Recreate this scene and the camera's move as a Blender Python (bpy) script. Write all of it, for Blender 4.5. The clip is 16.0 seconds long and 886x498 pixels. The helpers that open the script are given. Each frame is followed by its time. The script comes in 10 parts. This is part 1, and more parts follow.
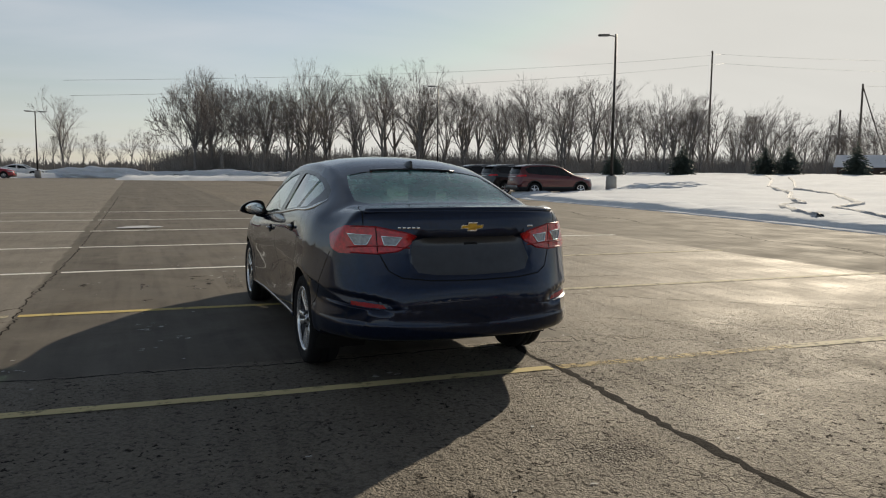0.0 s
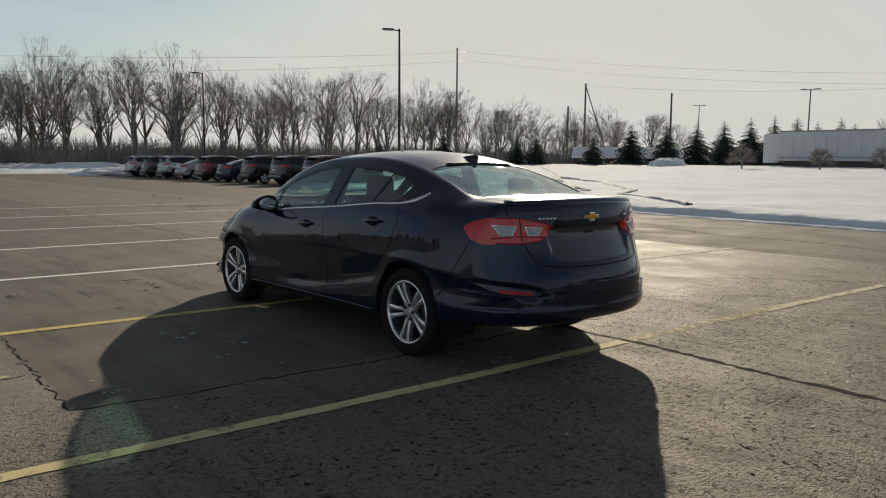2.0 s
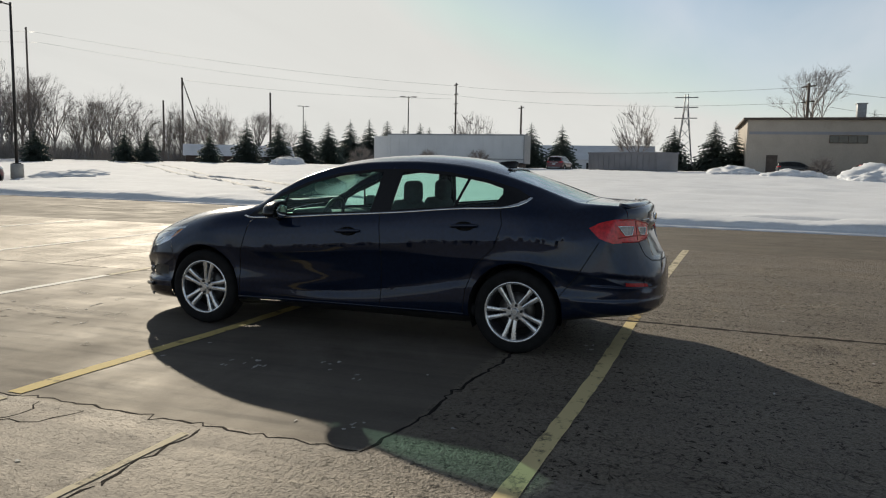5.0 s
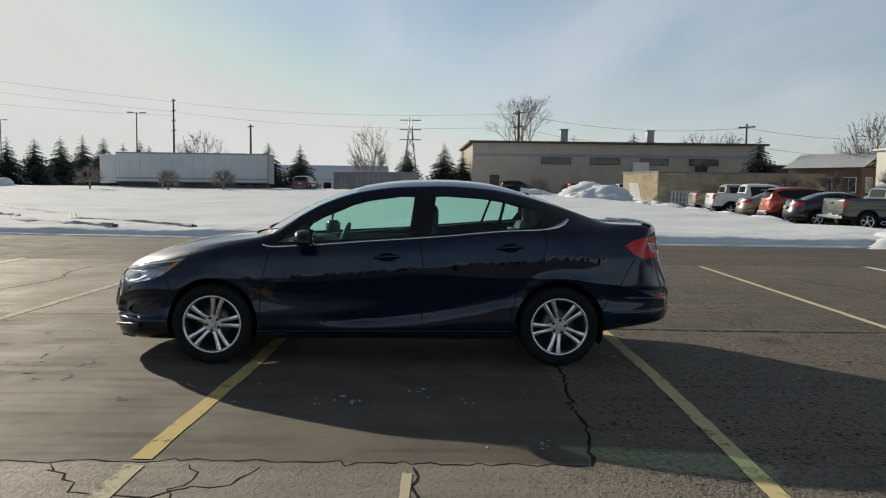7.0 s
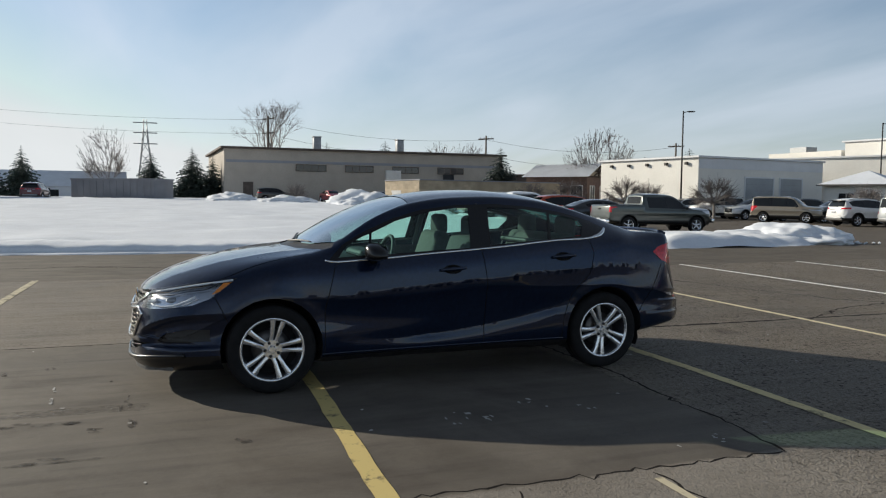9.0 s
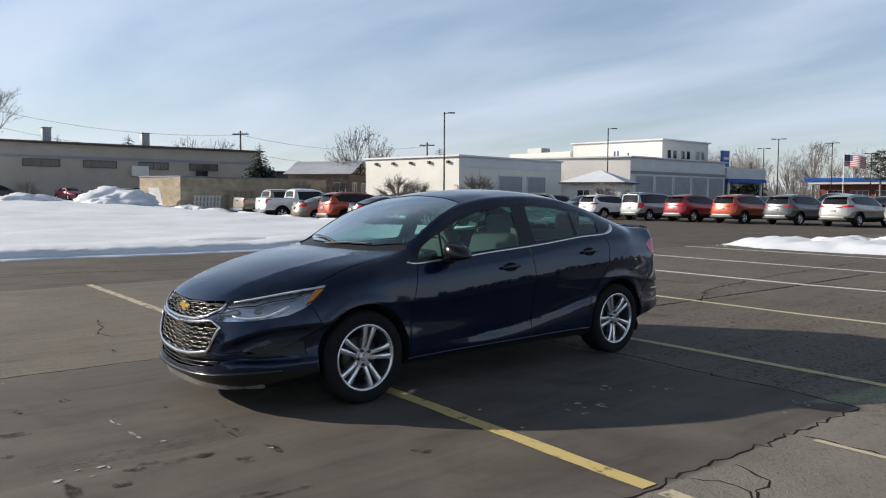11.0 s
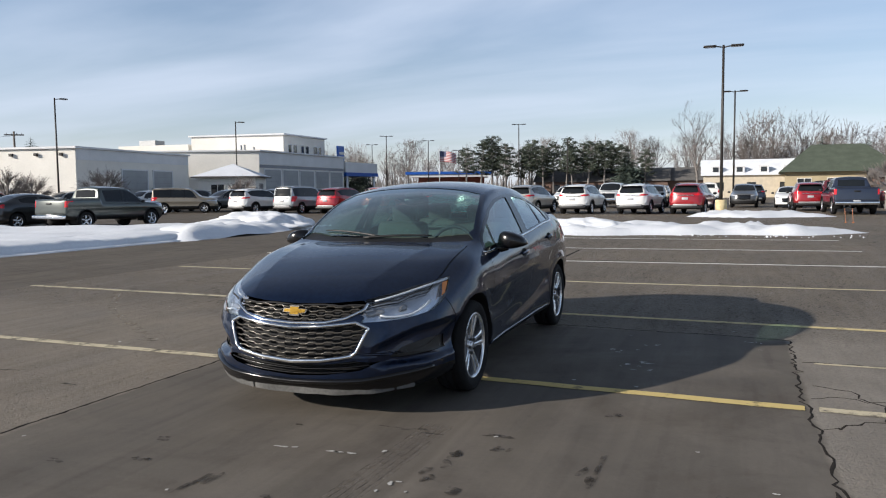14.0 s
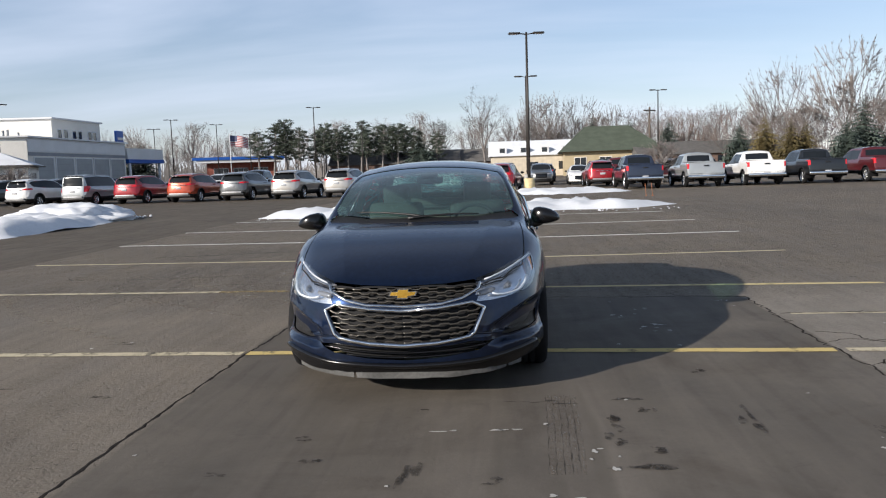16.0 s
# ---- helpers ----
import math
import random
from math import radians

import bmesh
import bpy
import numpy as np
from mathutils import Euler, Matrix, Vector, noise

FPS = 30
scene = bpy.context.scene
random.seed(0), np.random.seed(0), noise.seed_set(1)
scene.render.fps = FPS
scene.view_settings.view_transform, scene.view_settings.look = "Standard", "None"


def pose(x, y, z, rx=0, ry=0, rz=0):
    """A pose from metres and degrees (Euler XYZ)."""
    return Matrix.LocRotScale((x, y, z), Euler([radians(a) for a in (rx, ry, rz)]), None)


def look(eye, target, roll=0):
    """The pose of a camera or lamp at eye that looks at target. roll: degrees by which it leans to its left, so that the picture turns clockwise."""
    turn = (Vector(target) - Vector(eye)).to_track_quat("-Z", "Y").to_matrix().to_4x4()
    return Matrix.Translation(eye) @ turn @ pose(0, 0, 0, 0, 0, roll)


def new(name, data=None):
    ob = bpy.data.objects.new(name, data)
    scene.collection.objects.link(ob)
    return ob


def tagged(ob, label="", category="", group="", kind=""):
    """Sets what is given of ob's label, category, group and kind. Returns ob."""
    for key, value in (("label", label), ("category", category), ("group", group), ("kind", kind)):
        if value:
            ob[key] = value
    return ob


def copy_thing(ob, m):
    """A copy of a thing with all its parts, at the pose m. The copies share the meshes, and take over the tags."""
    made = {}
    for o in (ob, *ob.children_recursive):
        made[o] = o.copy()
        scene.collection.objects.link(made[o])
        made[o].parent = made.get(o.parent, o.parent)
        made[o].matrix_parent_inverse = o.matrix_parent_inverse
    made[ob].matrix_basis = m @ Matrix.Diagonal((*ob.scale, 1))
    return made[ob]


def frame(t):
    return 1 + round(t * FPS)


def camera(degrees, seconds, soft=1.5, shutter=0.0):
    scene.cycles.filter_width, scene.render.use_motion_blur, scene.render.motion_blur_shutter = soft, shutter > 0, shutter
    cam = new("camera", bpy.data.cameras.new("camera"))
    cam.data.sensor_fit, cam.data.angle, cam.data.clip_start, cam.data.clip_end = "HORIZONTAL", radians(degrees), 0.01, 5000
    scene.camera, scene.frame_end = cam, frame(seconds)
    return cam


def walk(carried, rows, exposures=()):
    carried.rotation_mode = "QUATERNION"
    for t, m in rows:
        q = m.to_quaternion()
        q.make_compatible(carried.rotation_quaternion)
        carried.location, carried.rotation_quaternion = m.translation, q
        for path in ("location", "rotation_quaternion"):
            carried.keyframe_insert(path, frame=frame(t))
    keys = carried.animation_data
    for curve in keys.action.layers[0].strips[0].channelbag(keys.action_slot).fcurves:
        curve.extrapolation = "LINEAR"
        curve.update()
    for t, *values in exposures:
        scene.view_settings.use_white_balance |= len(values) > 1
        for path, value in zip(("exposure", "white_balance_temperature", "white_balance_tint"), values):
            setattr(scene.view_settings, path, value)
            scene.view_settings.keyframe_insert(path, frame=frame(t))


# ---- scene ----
cam = camera(60.5, 16.0, soft=1.15)
PATH = [
    (0, (-1.912, -6.53, 1.356), (-1.17, -4.685, 1.147), 0.6),
    (0.5, (-2.475, -6.333, 1.356), (-1.576, -4.556, 1.168), 0.2),
    (1, (-3.031, -6.094, 1.367), (-1.991, -4.396, 1.183), 0.0),
    (1.5, (-3.583, -5.819, 1.368), (-2.413, -4.209, 1.169), 0.3),
    (2, (-4.078, -5.48, 1.357), (-2.785, -3.972, 1.13), 0.5),
    (2.5, (-4.537, -5.097, 1.342), (-3.125, -3.704, 1.085), 0.8),
    (3, (-4.951, -4.674, 1.339), (-3.424, -3.411, 1.064), 1.1),
    (3.5, (-5.346, -4.213, 1.345), (-3.717, -3.087, 1.071), 1.3),
    (4, (-5.679, -3.719, 1.353), (-3.953, -2.74, 1.095), 1.3),
    (6.5, (-6.65, -0.879, 1.378), (-4.661, -0.755, 1.209), 0.7),
    (7, (-6.697, -0.28, 1.372), (-4.704, -0.331, 1.215), 0.7),
    (7.5, (-6.652, 0.331, 1.37), (-4.67, 0.105, 1.225), 0.8),
    (8, (-6.536, 0.934, 1.374), (-4.58, 0.541, 1.236), 0.7),
    (10.5, (-5.362, 3.719, 1.371), (-3.734, 2.565, 1.24), 0.4),
    (11, (-5.017, 4.177, 1.376), (-3.491, 2.892, 1.242), 0.3),
    (11.5, (-4.637, 4.603, 1.362), (-3.224, 3.194, 1.227), 0.3),
    (12, (-4.234, 4.988, 1.348), (-2.947, 3.463, 1.211), 0.1),
    (12.5, (-3.839, 5.376, 1.35), (-2.69, 3.745, 1.209), -0.1),
    (13, (-3.425, 5.73, 1.354), (-2.424, 4.004, 1.207), -0.3),
    (13.5, (-2.972, 5.977, 1.378), (-2.115, 4.176, 1.229), -0.5),
    (14, (-2.471, 6.226, 1.366), (-1.771, 4.358, 1.214), -0.6),
    (14.5, (-1.958, 6.37, 1.36), (-1.412, 4.452, 1.204), -0.8),
    (15, (-1.478, 6.523, 1.352), (-1.072, 4.571, 1.188), -1.2),
    (15.5, (-1.034, 6.615, 1.352), (-0.759, 4.642, 1.171), -1.6),
    (16, (-0.6, 6.634, 1.365), (-0.441, 4.651, 1.159), -1.9),
]
walk(cam, [(t, look(eye, target, roll)) for t, eye, target, roll in PATH],
     exposures=[(0, -0.02, 6520, 9), (1.0, -0.12, 6520, 9), (1.7, -0.18, 6520, 8), (2.5, -0.04, 6460, 8), (3.5, 0.08, 6370, 8), (4.2, 0.08, 6370, 9), (7, -0.03, 6240, 8), (8.5, 0.10, 6020, 8), (10.5, 0.34, 5870, 11), (13, 0.38, 5800, 12), (16, 0.43, 5780, 13)])

# ---- light ----
SUN_AZ, SUN_EL = 50.5, 21.2          # degrees clockwise from +y, above the ground
sun_dir = Vector((math.sin(radians(SUN_AZ)) * math.cos(radians(SUN_EL)), math.cos(radians(SUN_AZ)) * math.cos(radians(SUN_EL)), math.sin(radians(SUN_EL))))
sun = new("sun", bpy.data.lights.new("sun", "SUN"))
sun.data.energy, sun.data.angle, sun.data.color = 5.0, radians(0.6), (1.0, 0.87, 0.68)
sun.matrix_world = look(sun_dir * 100, (0, 0, 0))

world = bpy.data.worlds.new("winter_sky")
scene.world = world
world.use_nodes = True
wn, wl = world.node_tree.nodes, world.node_tree.links
wn.clear()
w_out, w_bg = wn.new("ShaderNodeOutputWorld"), wn.new("ShaderNodeBackground")
w_sky = wn.new("ShaderNodeTexSky")
w_sky.sky_type, w_sky.sun_disc = "NISHITA", False
w_sky.sun_elevation, w_sky.sun_rotation = radians(SUN_EL), radians(SUN_AZ)
w_sky.air_density, w_sky.dust_density, w_sky.ozone_density = 1.0, 0.35, 1.0
w_co = wn.new("ShaderNodeTexCoord")
w_sep = wn.new("ShaderNodeSeparateXYZ")
wl.new(w_co.outputs["Generated"], w_sep.inputs[0])
# flat cloud layer: the sky direction laid onto a plane overhead
w_add = wn.new("ShaderNodeMath"); w_add.operation, w_add.inputs[1].default_value = "ADD", 0.16
wl.new(w_sep.outputs["Z"], w_add.inputs[0])
w_div = wn.new("ShaderNodeVectorMath"); w_div.operation = "DIVIDE"
w_com = wn.new("ShaderNodeCombineXYZ")
for k in ("X", "Y", "Z"):
    wl.new(w_add.outputs[0], w_com.inputs[k])
wl.new(w_co.outputs["Generated"], w_div.inputs[0]); wl.new(w_com.outputs[0], w_div.inputs[1])
w_map = wn.new("ShaderNodeMapping"); w_map.inputs["Rotation"].default_value = (0, 0, radians(25)); w_map.inputs["Scale"].default_value = (0.55, 1.5, 0.0)
wl.new(w_div.outputs[0], w_map.inputs[0])
w_noise = wn.new("ShaderNodeTexNoise"); w_noise.inputs["Scale"].default_value, w_noise.inputs["Detail"].default_value, w_noise.inputs["Roughness"].default_value = 0.85, 6.0, 0.50
w_noise.inputs["Distortion"].default_value = 0.4
wl.new(w_map.outputs[0], w_noise.inputs["Vector"])
w_ramp = wn.new("ShaderNodeMapRange"); w_ramp.inputs[1].default_value, w_ramp.inputs[2].default_value, w_ramp.inputs[3].default_value, w_ramp.inputs[4].default_value = 0.40, 0.68, 0.26, 0.80
wl.new(w_noise.outputs[0], w_ramp.inputs[0])
w_mix = wn.new("ShaderNodeMix"); w_mix.data_type = "RGBA"
wl.new(w_ramp.outputs[0], w_mix.inputs[0]); wl.new(w_sky.outputs[0], w_mix.inputs[6])
# the veil of thin cloud is as bright as the hazy sky round it, and whiter
w_veil = wn.new("ShaderNodeHueSaturation"); w_veil.inputs["Saturation"].default_value, w_veil.inputs["Value"].default_value = 0.35, 1.15
wl.new(w_sky.outputs[0], w_veil.inputs["Color"])
w_lift = wn.new("ShaderNodeMix"); w_lift.data_type = "RGBA"; w_lift.inputs[0].default_value = 0.72; w_lift.inputs[7].default_value = (6.1, 6.6, 7.2, 1)
wl.new(w_veil.outputs[0], w_lift.inputs[6])
wl.new(w_lift.outputs[2], w_mix.inputs[7])
# thin cloud evens out the glare round the sun
w_min = wn.new("ShaderNodeVectorMath"); w_min.operation = "MINIMUM"; w_min.inputs[1].default_value = (8.3, 8.1, 7.6)
# haze takes the colour out of the sky near the horizon
w_low = wn.new("ShaderNodeMapRange"); w_low.inputs[1].default_value, w_low.inputs[2].default_value, w_low.inputs[3].default_value, w_low.inputs[4].default_value = 0.0, 0.22, 0.55, 1.0
wl.new(w_sep.outputs["Z"], w_low.inputs[0])
w_haze = wn.new("ShaderNodeHueSaturation")
wl.new(w_mix.outputs[2], w_haze.inputs["Color"]); wl.new(w_low.outputs[0], w_haze.inputs["Saturation"])
wl.new(w_haze.outputs[0], w_min.inputs[0])
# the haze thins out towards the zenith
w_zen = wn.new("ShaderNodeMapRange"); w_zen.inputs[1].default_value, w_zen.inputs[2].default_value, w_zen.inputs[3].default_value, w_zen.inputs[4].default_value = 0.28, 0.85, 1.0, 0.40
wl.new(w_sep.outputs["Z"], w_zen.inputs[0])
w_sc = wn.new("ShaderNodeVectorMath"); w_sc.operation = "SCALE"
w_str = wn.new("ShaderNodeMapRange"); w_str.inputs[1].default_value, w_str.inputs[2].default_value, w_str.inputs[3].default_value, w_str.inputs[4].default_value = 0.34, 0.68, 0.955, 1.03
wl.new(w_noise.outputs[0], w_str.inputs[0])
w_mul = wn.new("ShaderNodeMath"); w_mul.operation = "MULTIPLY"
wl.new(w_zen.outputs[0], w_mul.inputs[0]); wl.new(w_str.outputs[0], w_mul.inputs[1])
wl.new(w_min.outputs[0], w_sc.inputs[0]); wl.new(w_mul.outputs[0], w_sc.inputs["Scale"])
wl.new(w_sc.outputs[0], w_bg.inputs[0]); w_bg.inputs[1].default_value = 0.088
wl.new(w_bg.outputs[0], w_out.inputs[0])

# ---- materials ----
def mat(name, color=(0.5, 0.5, 0.5), rough=0.5, metal=0.0, var=0.15, scale=8.0, bump=0.0, bump_scale=60.0, coat=0.0, spec=0.5, rand=0.0, fine=0.0):
    """A principled material with two scales of colour variation, optional relief and a per-object spread."""
    m = bpy.data.materials.new(name)
    m.use_nodes = True
    n, l = m.node_tree.nodes, m.node_tree.links
    p = n["Principled BSDF"]
    p.inputs["Roughness"].default_value, p.inputs["Metallic"].default_value = rough, metal
    p.inputs["Coat Weight"].default_value, p.inputs["Coat Roughness"].default_value = coat, 0.03
    p.inputs["Specular IOR Level"].default_value = spec
    co = n.new("ShaderNodeTexCoord")
    a = n.new("ShaderNodeTexNoise"); a.inputs["Scale"].default_value, a.inputs["Detail"].default_value = scale, 5
    l.new(co.outputs["Object"], a.inputs["Vector"])
    r = n.new("ShaderNodeMapRange"); r.inputs[1].default_value, r.inputs[2].default_value = 0.3, 0.7
    r.inputs[3].default_value, r.inputs[4].default_value = 1 - var, 1 + var
    l.new(a.outputs[0], r.inputs[0])
    last = r.outputs[0]
    if fine:
        b = n.new("ShaderNodeTexNoise"); b.inputs["Scale"].default_value, b.inputs["Detail"].default_value = scale * 14, 3
        l.new(co.outputs["Object"], b.inputs["Vector"])
        r2 = n.new("ShaderNodeMapRange"); r2.inputs[1].default_value, r2.inputs[2].default_value, r2.inputs[3].default_value, r2.inputs[4].default_value = 0.3, 0.7, 1 - fine, 1 + fine
        l.new(b.outputs[0], r2.inputs[0])
        mu = n.new("ShaderNodeMath"); mu.operation = "MULTIPLY"; l.new(last, mu.inputs[0]); l.new(r2.outputs[0], mu.inputs[1]); last = mu.outputs[0]
    if rand:
        oi = n.new("ShaderNodeObjectInfo")
        r3 = n.new("ShaderNodeMapRange"); r3.inputs[3].default_value, r3.inputs[4].default_value = 1 - rand, 1 + rand
        l.new(oi.outputs["Random"], r3.inputs[0])
        mu = n.new("ShaderNodeMath"); mu.operation = "MULTIPLY"; l.new(last, mu.inputs[0]); l.new(r3.outputs[0], mu.inputs[1]); last = mu.outputs[0]
    mx = n.new("ShaderNodeVectorMath"); mx.operation = "SCALE"; mx.inputs[0].default_value = color
    l.new(last, mx.inputs["Scale"]); l.new(mx.outputs[0], p.inputs["Base Color"])
    if bump:
        c = n.new("ShaderNodeTexNoise"); c.inputs["Scale"].default_value, c.inputs["Detail"].default_value = bump_scale, 4
        l.new(co.outputs["Object"], c.inputs["Vector"])
        bp = n.new("ShaderNodeBump"); bp.inputs["Strength"].default_value, bp.inputs["Distance"].default_value = bump, 0.02
        l.new(c.outputs[0], bp.inputs["Height"]); l.new(bp.outputs[0], p.inputs["Normal"])
    return m


def glass(name, tint, gloss=1.0, teal_scatter=0.0):
    """Thin pane: tinted see-through with a mirror gloss that grows at grazing angles."""
    m = bpy.data.materials.new(name)
    m.use_nodes = True
    n, l = m.node_tree.nodes, m.node_tree.links
    n.clear()
    o, t, g, x, f = (n.new(k) for k in ("ShaderNodeOutputMaterial", "ShaderNodeBsdfTransparent", "ShaderNodeBsdfGlossy", "ShaderNodeMixShader", "ShaderNodeLayerWeight"))
    t.inputs[0].default_value = (*tint, 1)
    g.inputs["Roughness"].default_value = 0.02
    f.inputs[0].default_value = 0.5
    pw = n.new("ShaderNodeMath"); pw.operation, pw.inputs[1].default_value = "POWER", 4.0
    l.new(f.outputs["Facing"], pw.inputs[0])
    ad = n.new("ShaderNodeMath"); ad.operation, ad.inputs[1].default_value, ad.inputs[2].default_value = "MULTIPLY_ADD", 0.95, 0.045
    l.new(pw.outputs[0], ad.inputs[0])
    sc = n.new("ShaderNodeMath"); sc.operation, sc.inputs[1].default_value, sc.use_clamp = "MULTIPLY", gloss, True
    l.new(ad.outputs[0], sc.inputs[0]); l.new(sc.outputs[0], x.inputs[0]); l.new(t.outputs[0], x.inputs[1]); l.new(g.outputs[0], x.inputs[2]); l.new(x.outputs[0], o.inputs[0])
    if teal_scatter:
        # teal scatter, both ways, paints reflected sky and backlight into the pane
        d, tr, h, y = (n.new(k) for k in ("ShaderNodeBsdfDiffuse", "ShaderNodeBsdfTranslucent", "ShaderNodeMixShader", "ShaderNodeMixShader"))
        for s in (d, tr): s.inputs[0].default_value = (0.26, 0.56, 0.54, 1)
        co, ns = n.new("ShaderNodeTexCoord"), n.new("ShaderNodeTexNoise"); ns.inputs["Scale"].default_value, ns.inputs["Detail"].default_value = 9, 6
        l.new(co.outputs["Object"], ns.inputs["Vector"])
        r = n.new("ShaderNodeMapRange"); r.inputs[1].default_value, r.inputs[2].default_value, r.inputs[3].default_value, r.inputs[4].default_value = 0.3, 0.7, teal_scatter * 0.6, teal_scatter * 1.4
        l.new(ns.outputs[0], r.inputs[0])
        l.new(d.outputs[0], h.inputs[1]); l.new(tr.outputs[0], h.inputs[2])
        l.new(r.outputs[0], y.inputs[0]); l.new(x.outputs[0], y.inputs[1]); l.new(h.outputs[0], y.inputs[2]); l.new(y.outputs[0], o.inputs[0])
    return m


M = {}
M["paint"] = mat("blue_black_metallic_paint", (0.0072, 0.0142, 0.0370), 0.28, 0.5, 0.10, 2.5, coat=1.0, fine=0.15, spec=0.0)
M["trim_black"] = mat("black_plastic", (0.012, 0.012, 0.013), 0.45, 0, 0.2, 20, 0.15, 300)
# near-black for shut lines, and for shade painted inside wheels and recesses
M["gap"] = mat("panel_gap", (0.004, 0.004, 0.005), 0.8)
M["gloss_black"] = mat("gloss_black", (0.006, 0.006, 0.007), 0.22, 0, 0.1, 10, coat=0.15, spec=0.4)
M["paint"].node_tree.nodes["Principled BSDF"].inputs["Coat IOR"].default_value = 1.45
M["paint"].node_tree.nodes["Principled BSDF"].inputs["Coat Roughness"].default_value = 0.05
M["chrome"] = mat("chrome", (0.78, 0.79, 0.80), 0.10, 1.0, 0.04, 6)
M["alloy"] = mat("silver_alloy", (0.80, 0.81, 0.83), 0.27, 0.85, 0.06, 9, coat=0.4)
M["alloy_dark"] = mat("shaded_alloy", (0.10, 0.10, 0.11), 0.5, 0.6, 0.2, 12)
M["tyre"] = mat("tyre_rubber", (0.013, 0.013, 0.014), 0.85, 0, 0.25, 14, 0.3, 120, spec=0.2)
M["brake"] = mat("brake_steel", (0.12, 0.115, 0.11), 0.4, 0.8, 0.2, 18)
M["glass"] = glass("car_glass", (0.68, 0.94, 0.87), 1.6, 0.02)
M["glass_front"] = glass("windshield_glass", (0.62, 0.88, 0.85), 3.0, 0.06)
M["glass_rear"] = glass("backlit_teal_glass", (0.66, 0.92, 0.87), 2.2, 0.34)
M["lens_clear"] = glass("lamp_lens", (0.92, 0.94, 0.96), 2.2)
M["lens_red"] = mat("red_lens", (0.56, 0.008, 0.014), 0.18, 0, 0.35, 40, coat=0.9, spec=0.3)
M["lens_dark_red"] = mat("red_reflector", (0.34, 0.006, 0.009), 0.3, 0, 0.2, 60, coat=0.2, spec=0.2)
M["lens_white"] = mat("clear_reversing_lens", (0.55, 0.56, 0.58), 0.18, 0.3, 0.15, 60, coat=0.8)
M["amber"] = mat("amber_marker", (0.62, 0.20, 0.02), 0.2, 0, 0.15, 40, coat=0.8)
M["lamp_bowl"] = mat("lamp_reflector", (0.60, 0.62, 0.66), 0.20, 0.85, 0.15, 25)
M["grille_bar"] = mat("dark_chrome_grille", (0.080, 0.073, 0.063), 0.30, 0.4, 0.15, 12)
M["lens_grey"] = mat("smoked_projector", (0.20, 0.21, 0.23), 0.14, 0.5, 0.1, 20, coat=1.0)
M["lamp_white"] = mat("frosted_light_bar", (0.80, 0.83, 0.88), 0.25, 0.0, 0.06, 40, coat=0.6)
M["lens_rev"] = mat("grey_reversing_lens", (0.26, 0.265, 0.28), 0.2, 0.3, 0.3, 70, coat=0.8)
# body paint lightened to grey, painting in the sky the recess reflects
M["plate_bay"] = mat("sky_lightened_plate_bay", (0.040, 0.042, 0.047), 0.30, 0.2, 0.15, 20, coat=0.6)
M["gold"] = mat("gold_badge", (0.75, 0.46, 0.07), 0.25, 0.7, 0.06, 30)
M["seat"] = mat("dark_seat_cloth", (0.045, 0.043, 0.042), 0.85, 0, 0.2, 30, 0.2, 200)
M["seat_light"] = mat("grey_seat_cloth", (0.045, 0.043, 0.040), 0.8, 0, 0.2, 30, 0.2, 200)
M["liner"] = mat("pale_headliner", (0.42, 0.41, 0.39), 0.9, 0, 0.08, 10, 0.1, 90)
M["dash"] = mat("dashboard_plastic", (0.02, 0.02, 0.022), 0.6, 0, 0.2, 15, 0.2, 150)
M["dirty_plastic"] = mat("salt_grey_plastic", (0.095, 0.095, 0.092), 0.75, 0, 0.45, 5, 0.2, 60, fine=0.2)
M["plate"] = mat("dealer_plate", (0.08, 0.083, 0.09), 0.14, 0, 0.15, 9, coat=1.0)
M["snow"] = mat("snow", (0.70, 0.725, 0.765), 0.9, 0, 0.06, 0.9, 0.45, 9, spec=0.1, fine=0.03)
M["snow_dirty"] = mat("grey_trodden_snow", (0.50, 0.51, 0.53), 0.8, 0, 0.2, 1.5, 0.5, 14, spec=0.3, fine=0.08)
M["concrete"] = mat("concrete", (0.36, 0.35, 0.33), 0.85, 0, 0.15, 2.0, 0.3, 40, fine=0.1)
M["yellow_base"] = mat("worn_yellow_concrete", (0.58, 0.48, 0.27), 0.8, 0, 0.25, 4, 0.3, 40, fine=0.1)
M["bronze"] = mat("bronze_pole_paint", (0.035, 0.031, 0.028), 0.5, 0.2, 0.15, 3)
M["grey_steel"] = mat("galvanised_steel", (0.30, 0.31, 0.32), 0.5, 0.5, 0.15, 4)
M["pole_wood"] = mat("weathered_pole_wood", (0.13, 0.105, 0.085), 0.85, 0, 0.25, 5, 0.3, 60, fine=0.15)
M["bark"] = mat("grey_brown_bark", (0.205, 0.187, 0.174), 0.9, 0, 0.25, 3, 0.3, 40, rand=0.2)
M["twig"] = mat("twig_bark", (0.215, 0.190, 0.177), 0.9, 0, 0.2, 2, rand=0.2)
M["red_twig"] = mat("reddish_twig_bark", (0.200, 0.150, 0.130), 0.9, 0, 0.2, 2, rand=0.2)
M["brush"] = mat("winter_brush", (0.25, 0.23, 0.215), 0.95, 0, 0.3, 0.25, rand=0.1)
M["needle"] = mat("spruce_needles", (0.068, 0.090, 0.074), 0.75, 0, 0.35, 1.2, rand=0.25)
M["pine"] = mat("pine_needles", (0.082, 0.100, 0.072), 0.8, 0, 0.35, 0.8, rand=0.25)
M["evergreen_gold"] = mat("yellow_green_arborvitae", (0.150, 0.118, 0.046), 0.8, 0, 0.3, 1.0, rand=0.15)
